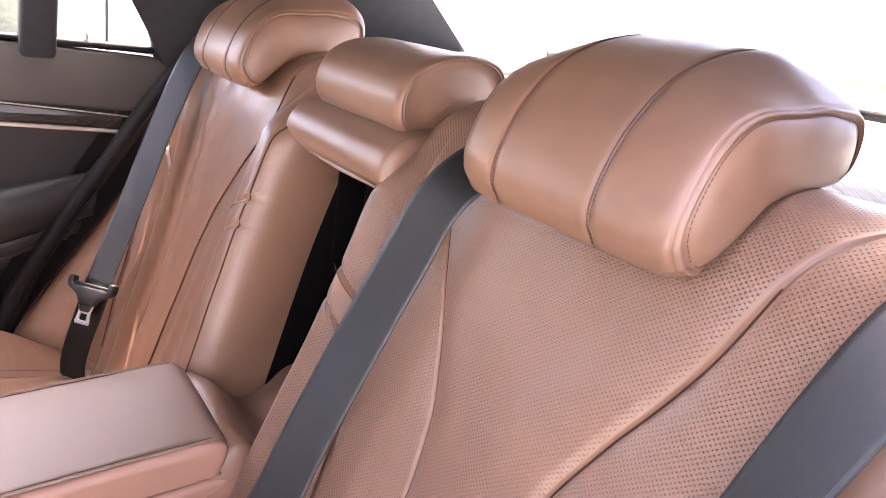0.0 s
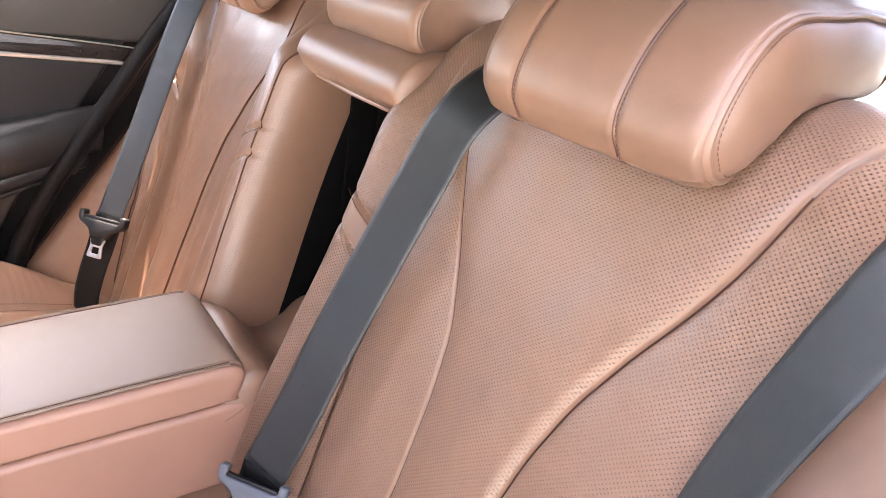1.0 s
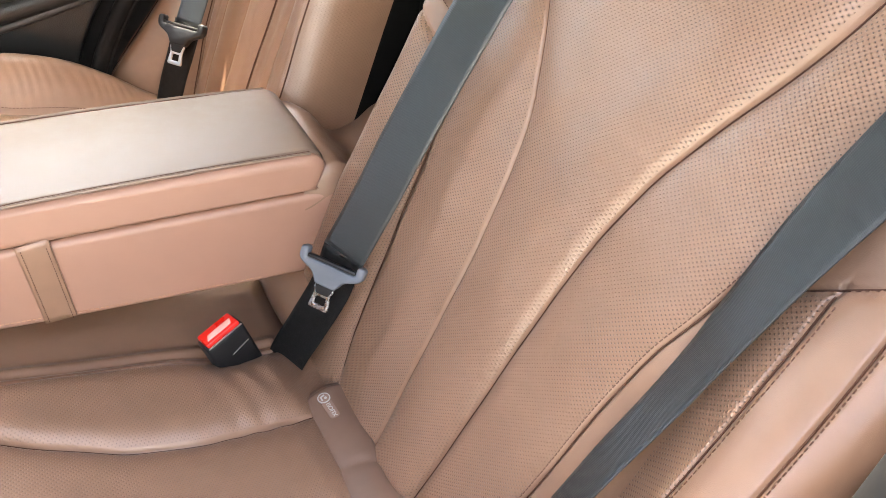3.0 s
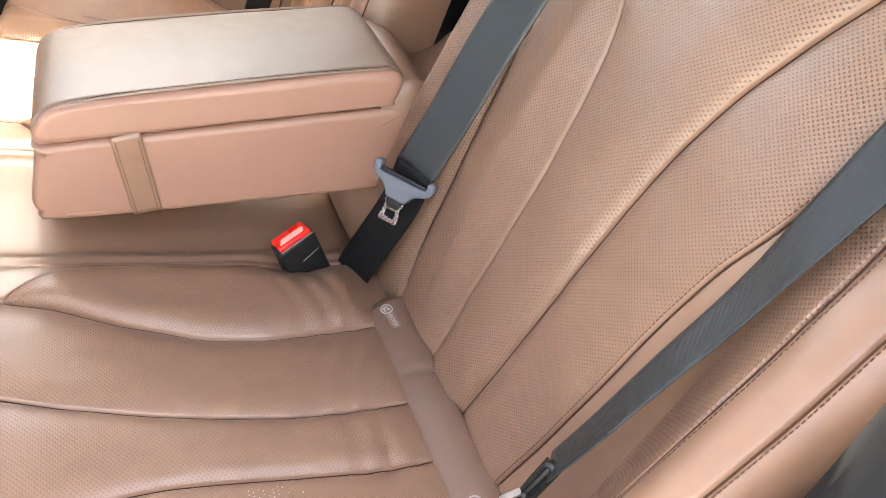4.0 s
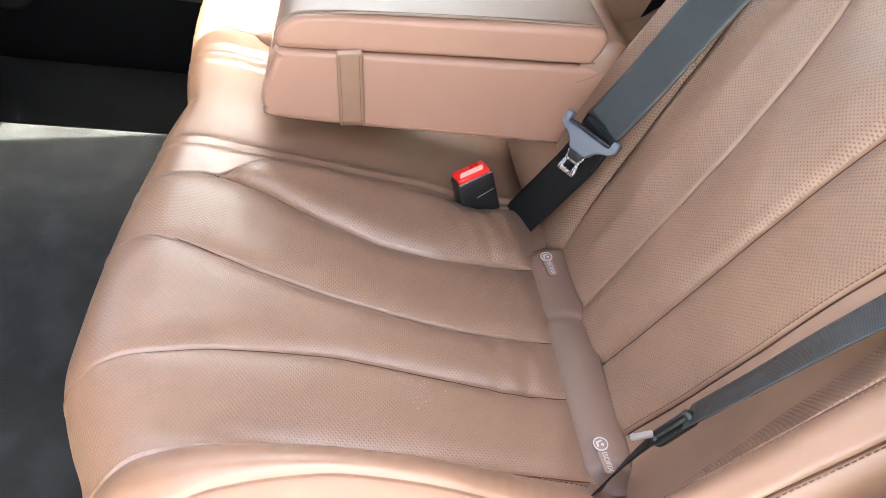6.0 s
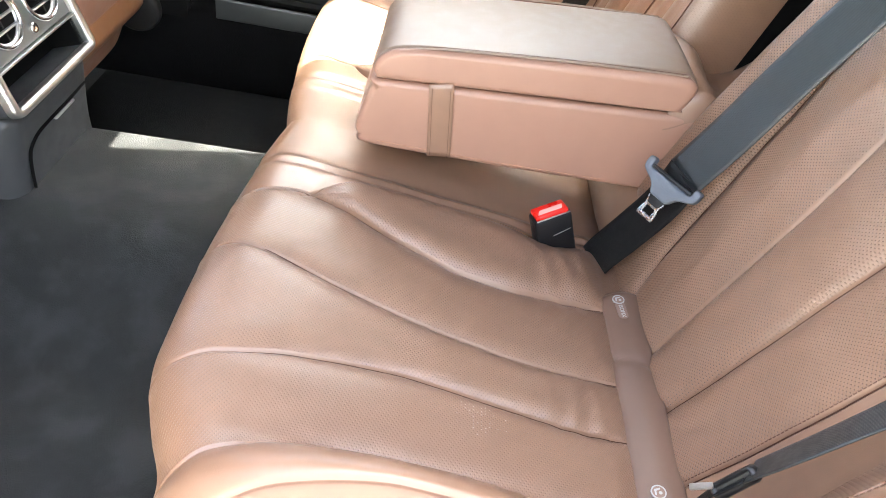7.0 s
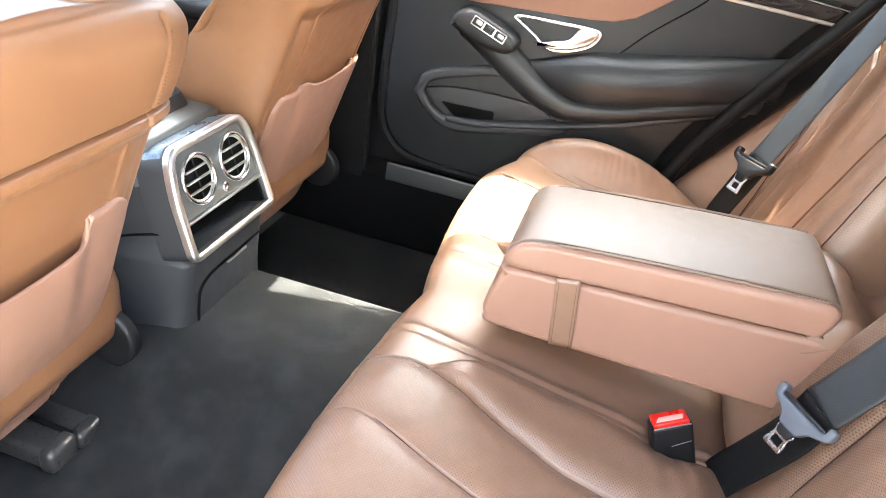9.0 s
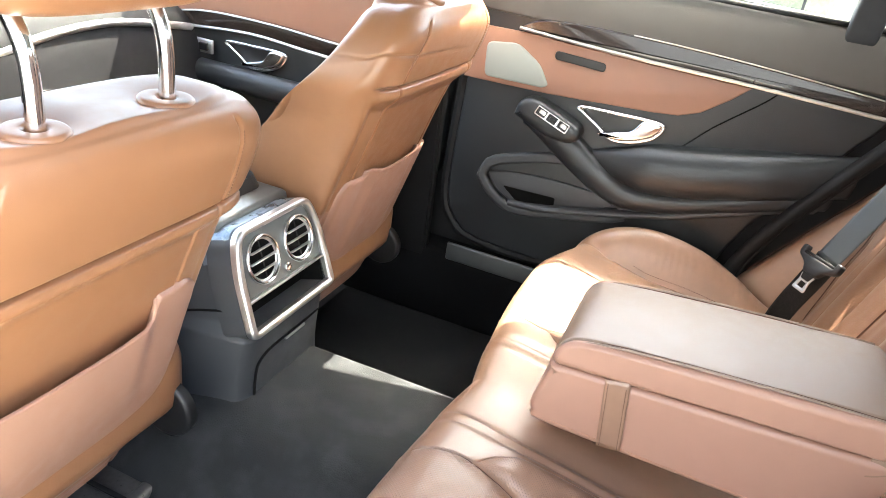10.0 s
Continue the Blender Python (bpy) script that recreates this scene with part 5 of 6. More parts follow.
for k in (-0.036, 0.0, 0.036):
    part("switch_well", box_bm((0.031, 0.022, 0.007), (k, 0, 0.0005), 0.002, 2, sm4), plastic_black, door)
    part("switch", box_bm((0.020, 0.012, 0.010), (k + 0.003, 0.002, 0.003), 0.003, 2, sm4 @ pose(0, 0, 0, 12, 0, 0)), silver if k else plastic_black, door)
h_o = [tuple(p) for p in smooth_line([(-0.572, 0.661), (-0.560, 0.673), (-0.47, 0.676), (-0.385, 0.676), (-0.362, 0.664), (-0.381, 0.632), (-0.428, 0.610), (-0.479, 0.606), (-0.523, 0.632), (-0.572, 0.661)], 65)[:-1]]
h_i = [tuple(p) for p in inset_poly(h_o, 0.0085)]
part("handle_bezel", ring_bm(h_o, h_i, 0.014, 0.004, door_m(DY + 0.004)), chrome, door, "chrome door handle bezel")
part("handle_bowl", prism_bm(h_i, 0.002, 0, door_m(DY + 0.0065)), plastic_black, door)
hl = [tuple(p) for p in smooth_line([(-0.512, 0.618), (-0.470, 0.631), (-0.436, 0.642), (-0.416, 0.668), (-0.392, 0.674), (-0.370, 0.667), (-0.386, 0.640), (-0.432, 0.618), (-0.478, 0.612), (-0.512, 0.618)], 49)[:-1]]
part("door_handle", prism_bm(hl, 0.022, 0.006, door_m(DY + 0.004)), chrome, door, "curved chrome door handle")
part("lock_pin", tube_bm([(0.035, DY + 0.01, 0.945), (0.035, DY + 0.01, 0.972)], 0.006, 12, [1.2, 0.8]), silver, door)
# window frame with a divider, and glass
part("window_divider", box_bm((0.062, 0.035, 0.36), (0, 0, 0), 0.008, 3, pose(-0.048, 0.672, 1.06, 24, 0, 0)), pillar_trim, door, "dark grey window divider")
rear_post = smooth_line([(0.185, 0.735, 0.935), (0.170, 0.715, 0.985), (0.130, 0.675, 1.06), (0.055, 0.625, 1.14), (-0.05, 0.605, 1.195)], 24)
part("window_frame", tube_bm([tuple(p) for p in rear_post], 0.024, 12), rubber, door, "black rubber window frame")
part("window_frame", tube_bm([(-0.05, 0.600, 1.205), (-0.45, 0.520, 1.212), (-0.80, 0.450, 1.215)], 0.012, 10), rubber, door)

# ---------- the body around: pillars, roof, rear shelf and glass ----------
roof = thing("ceiling", "dark fabric headliner", "headliner", kind="structure")
rx = np.linspace(-1.55, 0.62, 30)
ry = np.linspace(-1, 1, 24)
X, Y = np.meshgrid(rx, ry, indexing="ij")
Zr = 1.285 - 0.04 * Y ** 4 - 0.06 * ((X + 0.45) / 1.1) ** 2
Y = np.where(Y < 0, 0.57 * Y, Y * np.clip(0.275 + 0.205 * (X + 1.4), 0.32, 0.66))
top = np.stack([X, Y, Zr], -1)
sheet(top, np.stack([X, Y], -1), np.ones((29, 23), int), {1: ("headlining", headliner, "")}, roof)
top2 = top.copy()
top2[..., 2] += 0.03
sheet(top2, np.stack([X, Y], -1), np.ones((29, 23), int), {1: ("roof_panel", paint_mat, "")}, roof, flip=True)

pillars = thing("wall_pillars", "dark trimmed roof pillars", "car pillar", kind="structure")


def slab(name, quad, thick, material, parent, label=""):
    """A thick plate over four corners."""
    a, b, c, d = (Vector(q) for q in quad)
    nrm = (b - a).cross(d - a).normalized() * thick
    bm = bmesh.new()
    v = [bm.verts.new(p) for p in (a, b, c, d)] + [bm.verts.new(p + nrm) for p in (a, b, c, d)]
    for f in ((0, 1, 2, 3), (7, 6, 5, 4), (0, 4, 5, 1), (1, 5, 6, 2), (2, 6, 7, 3), (3, 7, 4, 0)):
        bm.faces.new([v[i] for i in f])
    bmesh.ops.bevel(bm, geom=bm.edges[:], offset=min(0.006, thick * 0.3), segments=2, affect="EDGES")
    return part(name, bm, material, parent, label)


# the rear pillars, from the door openings to the rear glass
slab("rear_pillar", [(0.20, 0.745, 0.90), (0.93, 0.665, 0.99), (0.55, 0.52, 1.25), (0.0, 0.60, 1.215)], 0.03, pillar_trim, pillars)
slab("rear_pillar", [(0.26, -0.765, 0.90), (0.95, -0.70, 0.94), (0.66, -0.61, 1.22), (0.14, -0.625, 1.235)], 0.03, pillar_trim, pillars)
slab("door_header", [(-1.40, -0.56, 1.205), (0.75, -0.56, 1.205), (0.75, -0.46, 1.225), (-1.40, -0.46, 1.225)], 0.02, pillar_trim, pillars)
slab("body_side", [(-2.15, 0.80, -0.02), (1.05, 0.80, -0.02), (1.05, 0.80, 0.85), (-2.15, 0.80, 0.85)], 0.02, rubber, pillars)
for sgn in (-1, 1):
    slab("rear_quarter", [(0.24, sgn * 0.79, 0.10), (0.80, sgn * 0.79, 0.10), (0.78, sgn * 0.775, 0.93), (0.26, sgn * 0.785, 0.90)], 0.03 * sgn, rubber, pillars)
    slab("centre_pillar", [(-1.02, sgn * 0.74, 0.10), (-0.90, sgn * 0.74, 0.10), (-0.84, sgn * (0.51 + 0.01 * sgn), 1.22), (-0.93, sgn * 0.50, 1.22)], 0.03 * sgn, rubber, pillars)
    slab("front_pillar", [(-1.95, sgn * 0.70, 0.88), (-1.85, sgn * 0.72, 0.88), (-1.30, sgn * 0.54, 1.22), (-1.38, sgn * 0.53, 1.22)], 0.03 * sgn, pillar_trim, pillars)
slab("roof_rail", [(-1.40, -0.50, 1.205), (0.62, -0.50, 1.205), (0.62, -0.43, 1.262), (-1.40, -0.44, 1.262)], -0.02, headliner, pillars)
slab("roof_rail", [(-1.40, 0.33, 1.195), (0.45, 0.707, 1.195), (0.45, 0.64, 1.25), (-1.40, 0.27, 1.25)], 0.02, headliner, pillars)
shelf = thing("rear_shelf", "pale felt rear parcel shelf with perforated speaker grilles", "parcel shelf", kind="structure")
part("shelf_board", box_bm((0.63, 1.40, 0.03), (0, 0, 0), 0.006, 3, pose(0.735, 0, 0.985, 0, -7, 0)), shelf_felt, shelf)
part("shelf_front", box_bm((0.03, 1.36, 0.86), (0.455, 0, 0.50), 0.004), void_mat, shelf)
for sgn in (-1, 1):
    g = part("shelf_speaker", box_bm((0.34, 0.30, 0.012), (0, 0, 0), 0.005, 3, pose(0.68, sgn * 0.47, 0.998, 0, -7, 0)), shelf_grille, shelf, "grey perforated speaker cover")
    me = g.data
    uvl = me.uv_layers.new(name="UVMap")
    for lp in me.loops:
        co = me.vertices[lp.vertex_index].co
        uvl.data[lp.index].uv = (co.x, co.y)
brake_lamp = thing("high_brake_lamp", "pale plastic brake lamp housing on the rear shelf", "brake lamp")
part("housing", box_bm((0.07, 0.20, 0.05), (0.90, 0.50, 1.045), 0.012), wall_mat, brake_lamp)
rear_glass = thing("window_rear", "rear window glass", "window", kind="structure")
rg = slab("pane", [(1.05, -0.62, 1.03), (1.05, 0.62, 1.03), (0.60, 0.49, 1.235), (0.60, -0.49, 1.235)], 0.004, rear_tint, rear_glass)
rg.visible_shadow = False
part("frame_bottom", box_bm((0.03, 1.30, 0.04), (1.045, 0, 1.035), 0.008), rubber, rear_glass)
far_glass = thing("window_door", "rear door window glass", "window", kind="structure")
fg = slab("pane", [(-0.84, 0.752, 0.90), (-0.05, 0.752, 0.90), (-0.05, 0.600, 1.200), (-0.80, 0.455, 1.200)], 0.004, glass, far_glass)
fg.visible_shadow = False
fg = slab("pane", [(-0.045, 0.752, 0.90), (0.19, 0.752, 0.90), (-0.02, 0.628, 1.190), (-0.045, 0.626, 1.192)], 0.004, glass, far_glass)
fg.visible_shadow = False
# ---------- front seats ----------
def eased(table):
    """A smooth curve through (z, value) pairs."""
    line = smooth_line(table, 300)
    return lambda z: np.interp(z, line[:, 0], line[:, 1])


def rear_surface(y, z, width, depth, power):
    """How far the back bulges at y, behind the section's rear-most line (zero or less)."""
    c = np.clip(np.abs(y) / (width(z) / 2), 0, 0.999) ** (1 / power)
    return depth(z) / 2 * (np.sqrt(1 - c * c) ** power - 1)


def front_seat(yc, shift, lean, rise, arc_z, mouth, mouth_near, pocket_top, shell, wing, ramp, taper, label):
    """A front seat seen from behind: sewn back cover with an overlapping seam, hard lower shell, map pocket, head restraint on two posts."""
    ob = thing("front_seat", label, "car seat", "front seats")
    width = eased([(0.16, 0.33 + 0.075 * taper), (0.22, 0.375 + 0.065 * taper), (0.30, 0.400 + 0.055 * taper), (0.45, 0.415 + 0.045 * taper), (0.60, 0.440 + 0.008 * taper), (0.655, 0.462), (0.70, 0.486), (0.74, 0.486 - 0.014 * taper), (0.775, 0.465 - 0.036 * taper), (0.797, 0.430 - 0.050 * taper), (0.808, 0.395 - 0.058 * taper), (0.812, 0.365 - 0.062 * taper)])
    d0 = wing
    depth = eased([(0.16, 0.160 + d0), (0.30, 0.168 + d0), (0.50, 0.160 + d0 * 0.98), (0.60, 0.155 + d0 * 0.84), (0.68, 0.152 + d0 * 0.58), (0.73, 0.150 + d0 * 0.36), (0.775, 0.154 + d0 * 0.15), (0.797, 0.149), (0.808, 0.140), (0.812, 0.130)])

    def rear_x(z):
        return -0.86 + lean * (np.where(z < 0.745, z, 0.745 + 0.03 * np.tanh((z - 0.745) / 0.03)) - 0.5) - 0.02 * (1 - taper) * (1 - sm(0.18, 0.40, z)) + shift

    def ledge(z):
        """The overlap at the seam across: a rolled strip under it, then the lower back set in."""
        dz = z - arc_z
        return groove(dz, 0.009, 0.0030) + 0.005 * np.exp(-((dz + 0.015) / 0.009) ** 2) - 0.016 * sm(0.018, 0.050, -dz)

    zs = np.unique(np.r_[np.linspace(0.17, arc_z - 0.06, 80), np.linspace(arc_z - 0.06, arc_z + 0.02, 70), np.linspace(arc_z + 0.02, 0.775, 40), np.linspace(0.775, 0.812, 36)])
    power = 0.44
    side_t = math.acos(0.69 ** (1 / power))
    th = np.unique(np.r_[np.linspace(0, 2 * math.pi, 150), side_t + np.linspace(-0.06, 0.06, 15), math.pi - side_t + np.linspace(-0.06, 0.06, 15)])
    Z, T = np.meshgrid(zs, th, indexing="ij")
    hw, hd = width(Z) / 2, depth(Z) / 2
    pw = power + 0.12 * sm(0.76, 0.812, Z)
    c, s = np.cos(T), np.sin(T)
    ny, nx = np.sign(c) * np.abs(c) ** (2 - pw) * 0.6, np.sign(s) * np.abs(s) ** (2 - pw)
    ln = np.hypot(ny, nx) + 1e-9
    y = hw * np.sign(c) * np.abs(c) ** pw
    x = hd * np.sign(s) * np.abs(s) ** pw
    dz = Z - arc_z
    turned = taper * (c < 0)      # where the seam turns down along the corner
    rear_f = sm(0.1 + 0.33 * turned, 0.6 + 0.04 * turned, s)
    off = (ledge(Z) * rear_f + groove(dz, 0.004, 0.0024) * (1 - rear_f) * sm(-0.98, -0.8, s) * (1 - turned)) * (1 - sm(0.765, 0.79, Z))
    off = off + groove(np.abs(y) - hw * 0.69, 0.0050, 0.0028) * (s > 0) * (1 - sm(0.785, 0.80, Z))
    # a second sewn line higher up, fading out across the back
    off = off + taper * groove(dz - 0.043 + 0.012 * y / hw, 0.0030, 0.0022) * (1 - sm(-0.1, 0.5, y / hw)) * sm(-0.2, 0.2, s)
    # the side wings sweep forward, the lower back hollows slightly
    x = x - 0.016 * (1 - (y / hw) ** 2) * (s > 0) * np.exp(-((Z - 0.5) / 0.14) ** 2)
    x = x - 0.055 * np.abs(y / hw) ** 2.5 * (s <= 0) * sm(0.3, 0.5, Z) * (1 - sm(0.66, 0.80, Z))
    y, x = y + off * ny / ln, x + off * nx / ln
    # the seam across falls away round the sides
    fall = -0.10 * (1 - sm(-0.95, 0.35, s)) * np.exp(-((Z - arc_z) / 0.10) ** 2)
    cx = rear_x(Z) - depth(np.where(Z < 0.745, Z, 0.745 + 0.03 * np.tanh((Z - 0.745) / 0.03))) / 2
    lower_y = lambda z: 0.020 * taper * (1 - sm(0.45, 0.68, z))
    P = np.stack([cx + x, yc + y + lower_y(Z), Z + fall], -1)
    # the top: a soft crown with a shallow dip round each post
    px = float(rear_x(0.775)) - 0.046

    def crown_z(cx_, cy_):
        r = [np.hypot(cx_ - px, cy_ - yc - dy) for dy in (-0.082, 0.082)]
        return 0.821 - 0.007 * sum(np.exp(-(q / 0.042) ** 2) for q in r)

    crown = []
    last = P[-1]
    mid = last.mean(axis=0)
    for k in (0.975, 0.94, 0.90, 0.86, 0.80, 0.74, 0.68, 0.62, 0.56, 0.5, 0.44, 0.38, 0.32, 0.26, 0.2, 0.14, 0.08, 0.001):
        q = mid + (last - mid) * k
        f = np.clip((1 - k) / 0.12, 0, 1)
        q[:, 2] = last[:, 2] * (1 - math.sin(f * math.pi / 2)) + crown_z(q[:, 0], q[:, 1]) * math.sin(f * math.pi / 2)
        crown.append(q)
    P = np.concatenate([P, np.array(crown)], axis=0)
    zrow = np.r_[zs, np.full(len(crown), 0.82)][:-1]
    rear = (np.sin(th[:-1]) > -0.3)
    reg = np.where(zrow[:, None] >= arc_z, 1, np.where(rear[None, :], 2, 3))
    reg = np.where((reg == 2) & (zrow[:, None] < 0.45), 4, reg)
    uv = np.stack(np.meshgrid(th * 0.1, np.arange(P.shape[0]) * 0.004), -1)
    sheet(P, uv, reg, {4: ("lower_back", plain_tan, "tan lower back"), 1: ("upper_cover", leather_front, "glossy tan leather upper back cover"), 2: ("back_panel", leather_front, "tan leather lower back panel"), 3: ("front_cover", leather_front, "")}, ob, flip=False)
    for sgn in (-1, 1):
        zz = np.linspace(arc_z + 0.01, 0.775, 40)
        yy = width(zz) / 2 * 0.69 + 0.004
        stitches("stitching", np.c_[rear_surface(yy, zz, width, depth, power) + rear_x(zz), yc + sgn * yy, zz], (1, 0, 0.1), ob, pitch=0.005, size=0.0005)

    # the lower shell: one padded sheet whose middle stands off as the mouth of a map pocket
    half = eased([(0.15, shell * (0.90 + 0.08 * taper)), (0.30, shell), (0.45, shell * (0.93 + 0.15 * taper)), (0.58, shell * (0.80 + 0.30 * taper))])
    ys = np.unique(np.r_[np.linspace(-1, 1, 90), np.linspace(mouth - 0.08, mouth + 0.12, 24), -np.linspace(mouth - 0.08, mouth + 0.12, 24)])
    ts = np.linspace(0, 1, 70)
    Yq, Tq = np.meshgrid(ys, ts)
    A = np.abs(Yq)
    mouth = np.where(Yq < 0, mouth_near, mouth)
    flank = sm(0, 1, (A - mouth) / 0.10)
    ztop = pocket_top + 0.014 * (A / mouth) ** 2 * (1 - flank) + (ramp + 0.012 * (A - mouth)) * flank - 0.05 * (1 - np.sqrt(np.clip(1 - np.clip((A - 0.82 - 0.06 * taper) / (0.18 - 0.06 * taper), 0, 1) ** 2, 0, 1)))
    zb = 0.19 - 0.035 * taper
    zz = zb + (ztop - zb) * Tq
    yy = Yq * np.minimum(half(zz), (0.475 + 0.015 * taper) * width(zz)) * np.where(Yq < 0, 1 - 0.15 * taper, 1.0)
    rim = np.clip(np.minimum((1 - A) * 0.18, Tq * 0.3) / 0.012, 0, 1)
    rim = rim * (1 - flank * (1 - np.clip((1 - Tq) * 0.35 / 0.010, 0, 1)))
    hollow = 0.016 * (1 - np.clip(yy / (width(zz) / 2), -1, 1) ** 2) * np.exp(-((zz - 0.5) / 0.14) ** 2)
    lift = -0.012 + 0.020 * np.sqrt(np.clip(1 - (1 - rim) ** 2, 0, 1)) + 0.014 * sm(0.25, 1.0, Tq) * (1 - sm(-0.12, 0.10, A - mouth))
    xx = rear_x(zz) + rear_surface(yy, zz, width, depth, power) - hollow - 0.016 + lift
    G = np.stack([xx, yc + yy + lower_y(zz), zz], -1)
    a, b_ = G[-1:].copy(), G[-1:].copy()
    a[..., 0] -= 0.005
    a[..., 2] += 0.001
    b_[..., 0] -= 0.035
    b_[..., 2] -= 0.07
    G = np.concatenate([G, a, b_], axis=0)
    uv = np.stack(np.meshgrid(ys * 0.2, np.arange(G.shape[0]) * 0.008), -1)
    sheet(G, uv, np.ones((G.shape[0] - 1, G.shape[1] - 1), int), {1: ("map_pocket", plain_tan, "padded tan lower shell with a map pocket")}, ob, flip=False)
    part("pocket_edge", tube_bm([tuple(p) for p in G[69][np.abs(ys) < mouth[0] + 0.07] + np.array((-0.002, 0, 0.0))], 0.0030, 8), plain_tan, ob)
    # head restraint and posts
    for dy in (-0.082, 0.082):
        collar = [(0.031 * math.cos(a), 0.031 * math.sin(a)) for a in np.linspace(0, 2 * math.pi, 41)[:-1]]
        hole = [(x * 0.30, y * 0.30) for x, y in collar]
        part("post_collar", ring_bm(collar, hole, 0.010, 0.005, pose(px, yc + dy, 0.8115, 0, 2, 0)), leather_front, ob, "round tan post collar")
        post = smooth_line([(px, yc + dy, 0.78), (px + 0.002, yc + dy, 0.84), (px + 0.000, yc + dy, 0.885), (px - 0.012, yc + dy, 0.915), (px - 0.035, yc + dy, 0.94)], 20)
        part("post", tube_bm([tuple(p) for p in post], 0.0088, 14), chrome, ob, "polished steel post")
    hp = [(-0.055, 0.955), (-0.02, 0.948), (0.035, 0.958), (0.052, 0.99), (0.045, 1.05), (0.02, 1.10), (-0.03, 1.115), (-0.075, 1.09), (-0.085, 1.02)]
    hp = [(x + px + 0.010, z - 0.030) for x, z in hp]
    hc2 = np.array(hp).mean(axis=0)
    hys = np.linspace(-0.135, 0.135, 40)
    loop = smooth_line(hp + [hp[0]], 61)
    R = []
    for y in hys:
        k = 0.72 + 0.28 * math.sqrt(max(0, 1 - (abs(y) / 0.1351) ** 4))
        q = (loop - hc2) * k + hc2
        R.append(np.c_[q[:, 0], np.full(len(q), yc + y), q[:, 1]])
    R = np.array(R)
    for e in (0, -1):
        c0 = R[e].mean(axis=0)
        caps = np.array([R[e] * (1 - k) + c0 * k for k in (0.5, 0.98)])
        R = np.concatenate([caps[::-1], R]) if e == 0 else np.concatenate([R, caps])
    uv = np.stack(np.meshgrid(np.arange(R.shape[1]) * 0.005, np.arange(R.shape[0]) * 0.006), -1)
    sheet(R, uv, np.ones((R.shape[0] - 1, R.shape[1] - 1), int), {1: ("head_restraint", leather_front, "tan leather head restraint")}, ob)
    # stand the whole back up to its height
    for o in ob.children:
        co = np.empty(len(o.data.vertices) * 3)
        o.data.vertices.foreach_get("co", co)
        co = co.reshape(-1, 3)
        up = np.maximum(co[:, 2] - 0.30, 0) * rise
        co[:, 2] += up
        co[:, 0] += up * lean * 0.6
        o.data.vertices.foreach_set("co", co.ravel())
    # seat cushion, hinge covers and rails
    part("seat_cushion", box_bm((0.52, 0.50, 0.16), (-1.20 + shift, yc, 0.30), 0.05, 4), leather_front, ob)
    part("seat_base", box_bm((0.40, 0.44, 0.16), (-1.27 + shift, yc, 0.16), 0.03), plastic_black, ob, "black seat base")
    for dy in (-0.21, 0.21):
        disc = [(0.055 * math.cos(a), 0.055 * math.sin(a)) for a in np.linspace(0, 2 * math.pi, 33)[:-1]]
        part("hinge_cover", prism_bm(disc, 0.02, 0.008, Matrix(((1, 0, 0, -0.965 + shift), (0, 0, -1, yc + dy + 0.01), (0, 1, 0, 0.235), (0, 0, 0, 1)))), plastic_black, ob, "round black hinge cover")
    ry_, rz_, rx_ = (yc + 0.115, 0.078, -0.962) if yc < 0 else (yc - 0.19, 0.02, -1.03)
    for k, (dy, w) in enumerate(((-0.030, 0.052), (0.030, 0.052))):
        rail = part("seat_rail", box_bm((0.62, w, 0.040 - 0.012 * k), (rx_ - 0.31, ry_ + dy, rz_ + 0.008 * (1 - k)), 0.010), rail_steel, ob, "dark metal seat rail")
        part("rail_cap", box_bm((0.030, w + 0.006, 0.044 - 0.012 * k), (rx_ - 0.010, ry_ + dy, rz_ + 0.008 * (1 - k)), 0.010), rail_steel, rail)
    part("rail_slot", box_bm((0.60, 0.010, 0.010), (rx_ - 0.31, ry_, rz_ + 0.020), 0.002), rubber, ob)
    return ob


front_seat(-0.428, 0.0, 0.30, 0.0, 0.668, 0.50, 0.82, 0.484, 0.222, 0.0, 0.052, 0.0, "glossy tan leather front seat with bright steel headrest posts")
front_seat(0.350, -0.005, 0.37, 0.155, 0.692, 0.50, 0.50, 0.502, 0.222, 0.085, 0.004, 1.0, "tan leather front passenger seat with a padded map pocket")

# ---------- centre console end with two air vents ----------
console = thing("rear_console", "dark grey console end with two silver air vents", "centre console")
PC = 0.012
pt, pb = Vector((-0.940, PC, 0.540)), Vector((-0.872, PC, 0.336))
pu = (pt - pb).normalized()
pn = Vector((0, 1, 0)).cross(pu).normalized()
if pn.x < 0:
    pn = -pn
px_ = pu.cross(pn).normalized()
cm = Matrix((px_.to_4d(), pu.to_4d(), pn.to_4d(), (0, 0, 0, 1))).transposed()
for i in range(3):
    cm[3][i] = 0.0
cm.translation = (pt + pb) / 2
HGT = (pt - pb).length / 2
fo = rounded_poly([(-0.137, -HGT * 0.90), (0.124, -HGT * 0.90), (0.119, HGT * 0.26), (0.100, HGT * 0.87), (-0.114, HGT * 0.87), (-0.132, HGT * 0.26)], [0.020, 0.020, 0.05, 0.046, 0.046, 0.05], 9)
fi = [tuple(p) for p in inset_poly(fo, 0.0145)]
part("frame_back", ring_bm([(x * 0.985, y * 0.985) for x, y in fo], fi, 0.055, 0, cm @ Matrix.Translation((0, 0, -0.050))), console_black, console)
part("bezel", ring_bm(fo, fi, 0.016, 0.006, cm @ Matrix.Translation((0, 0, 0.003))), silver, console, "satin silver bezel")
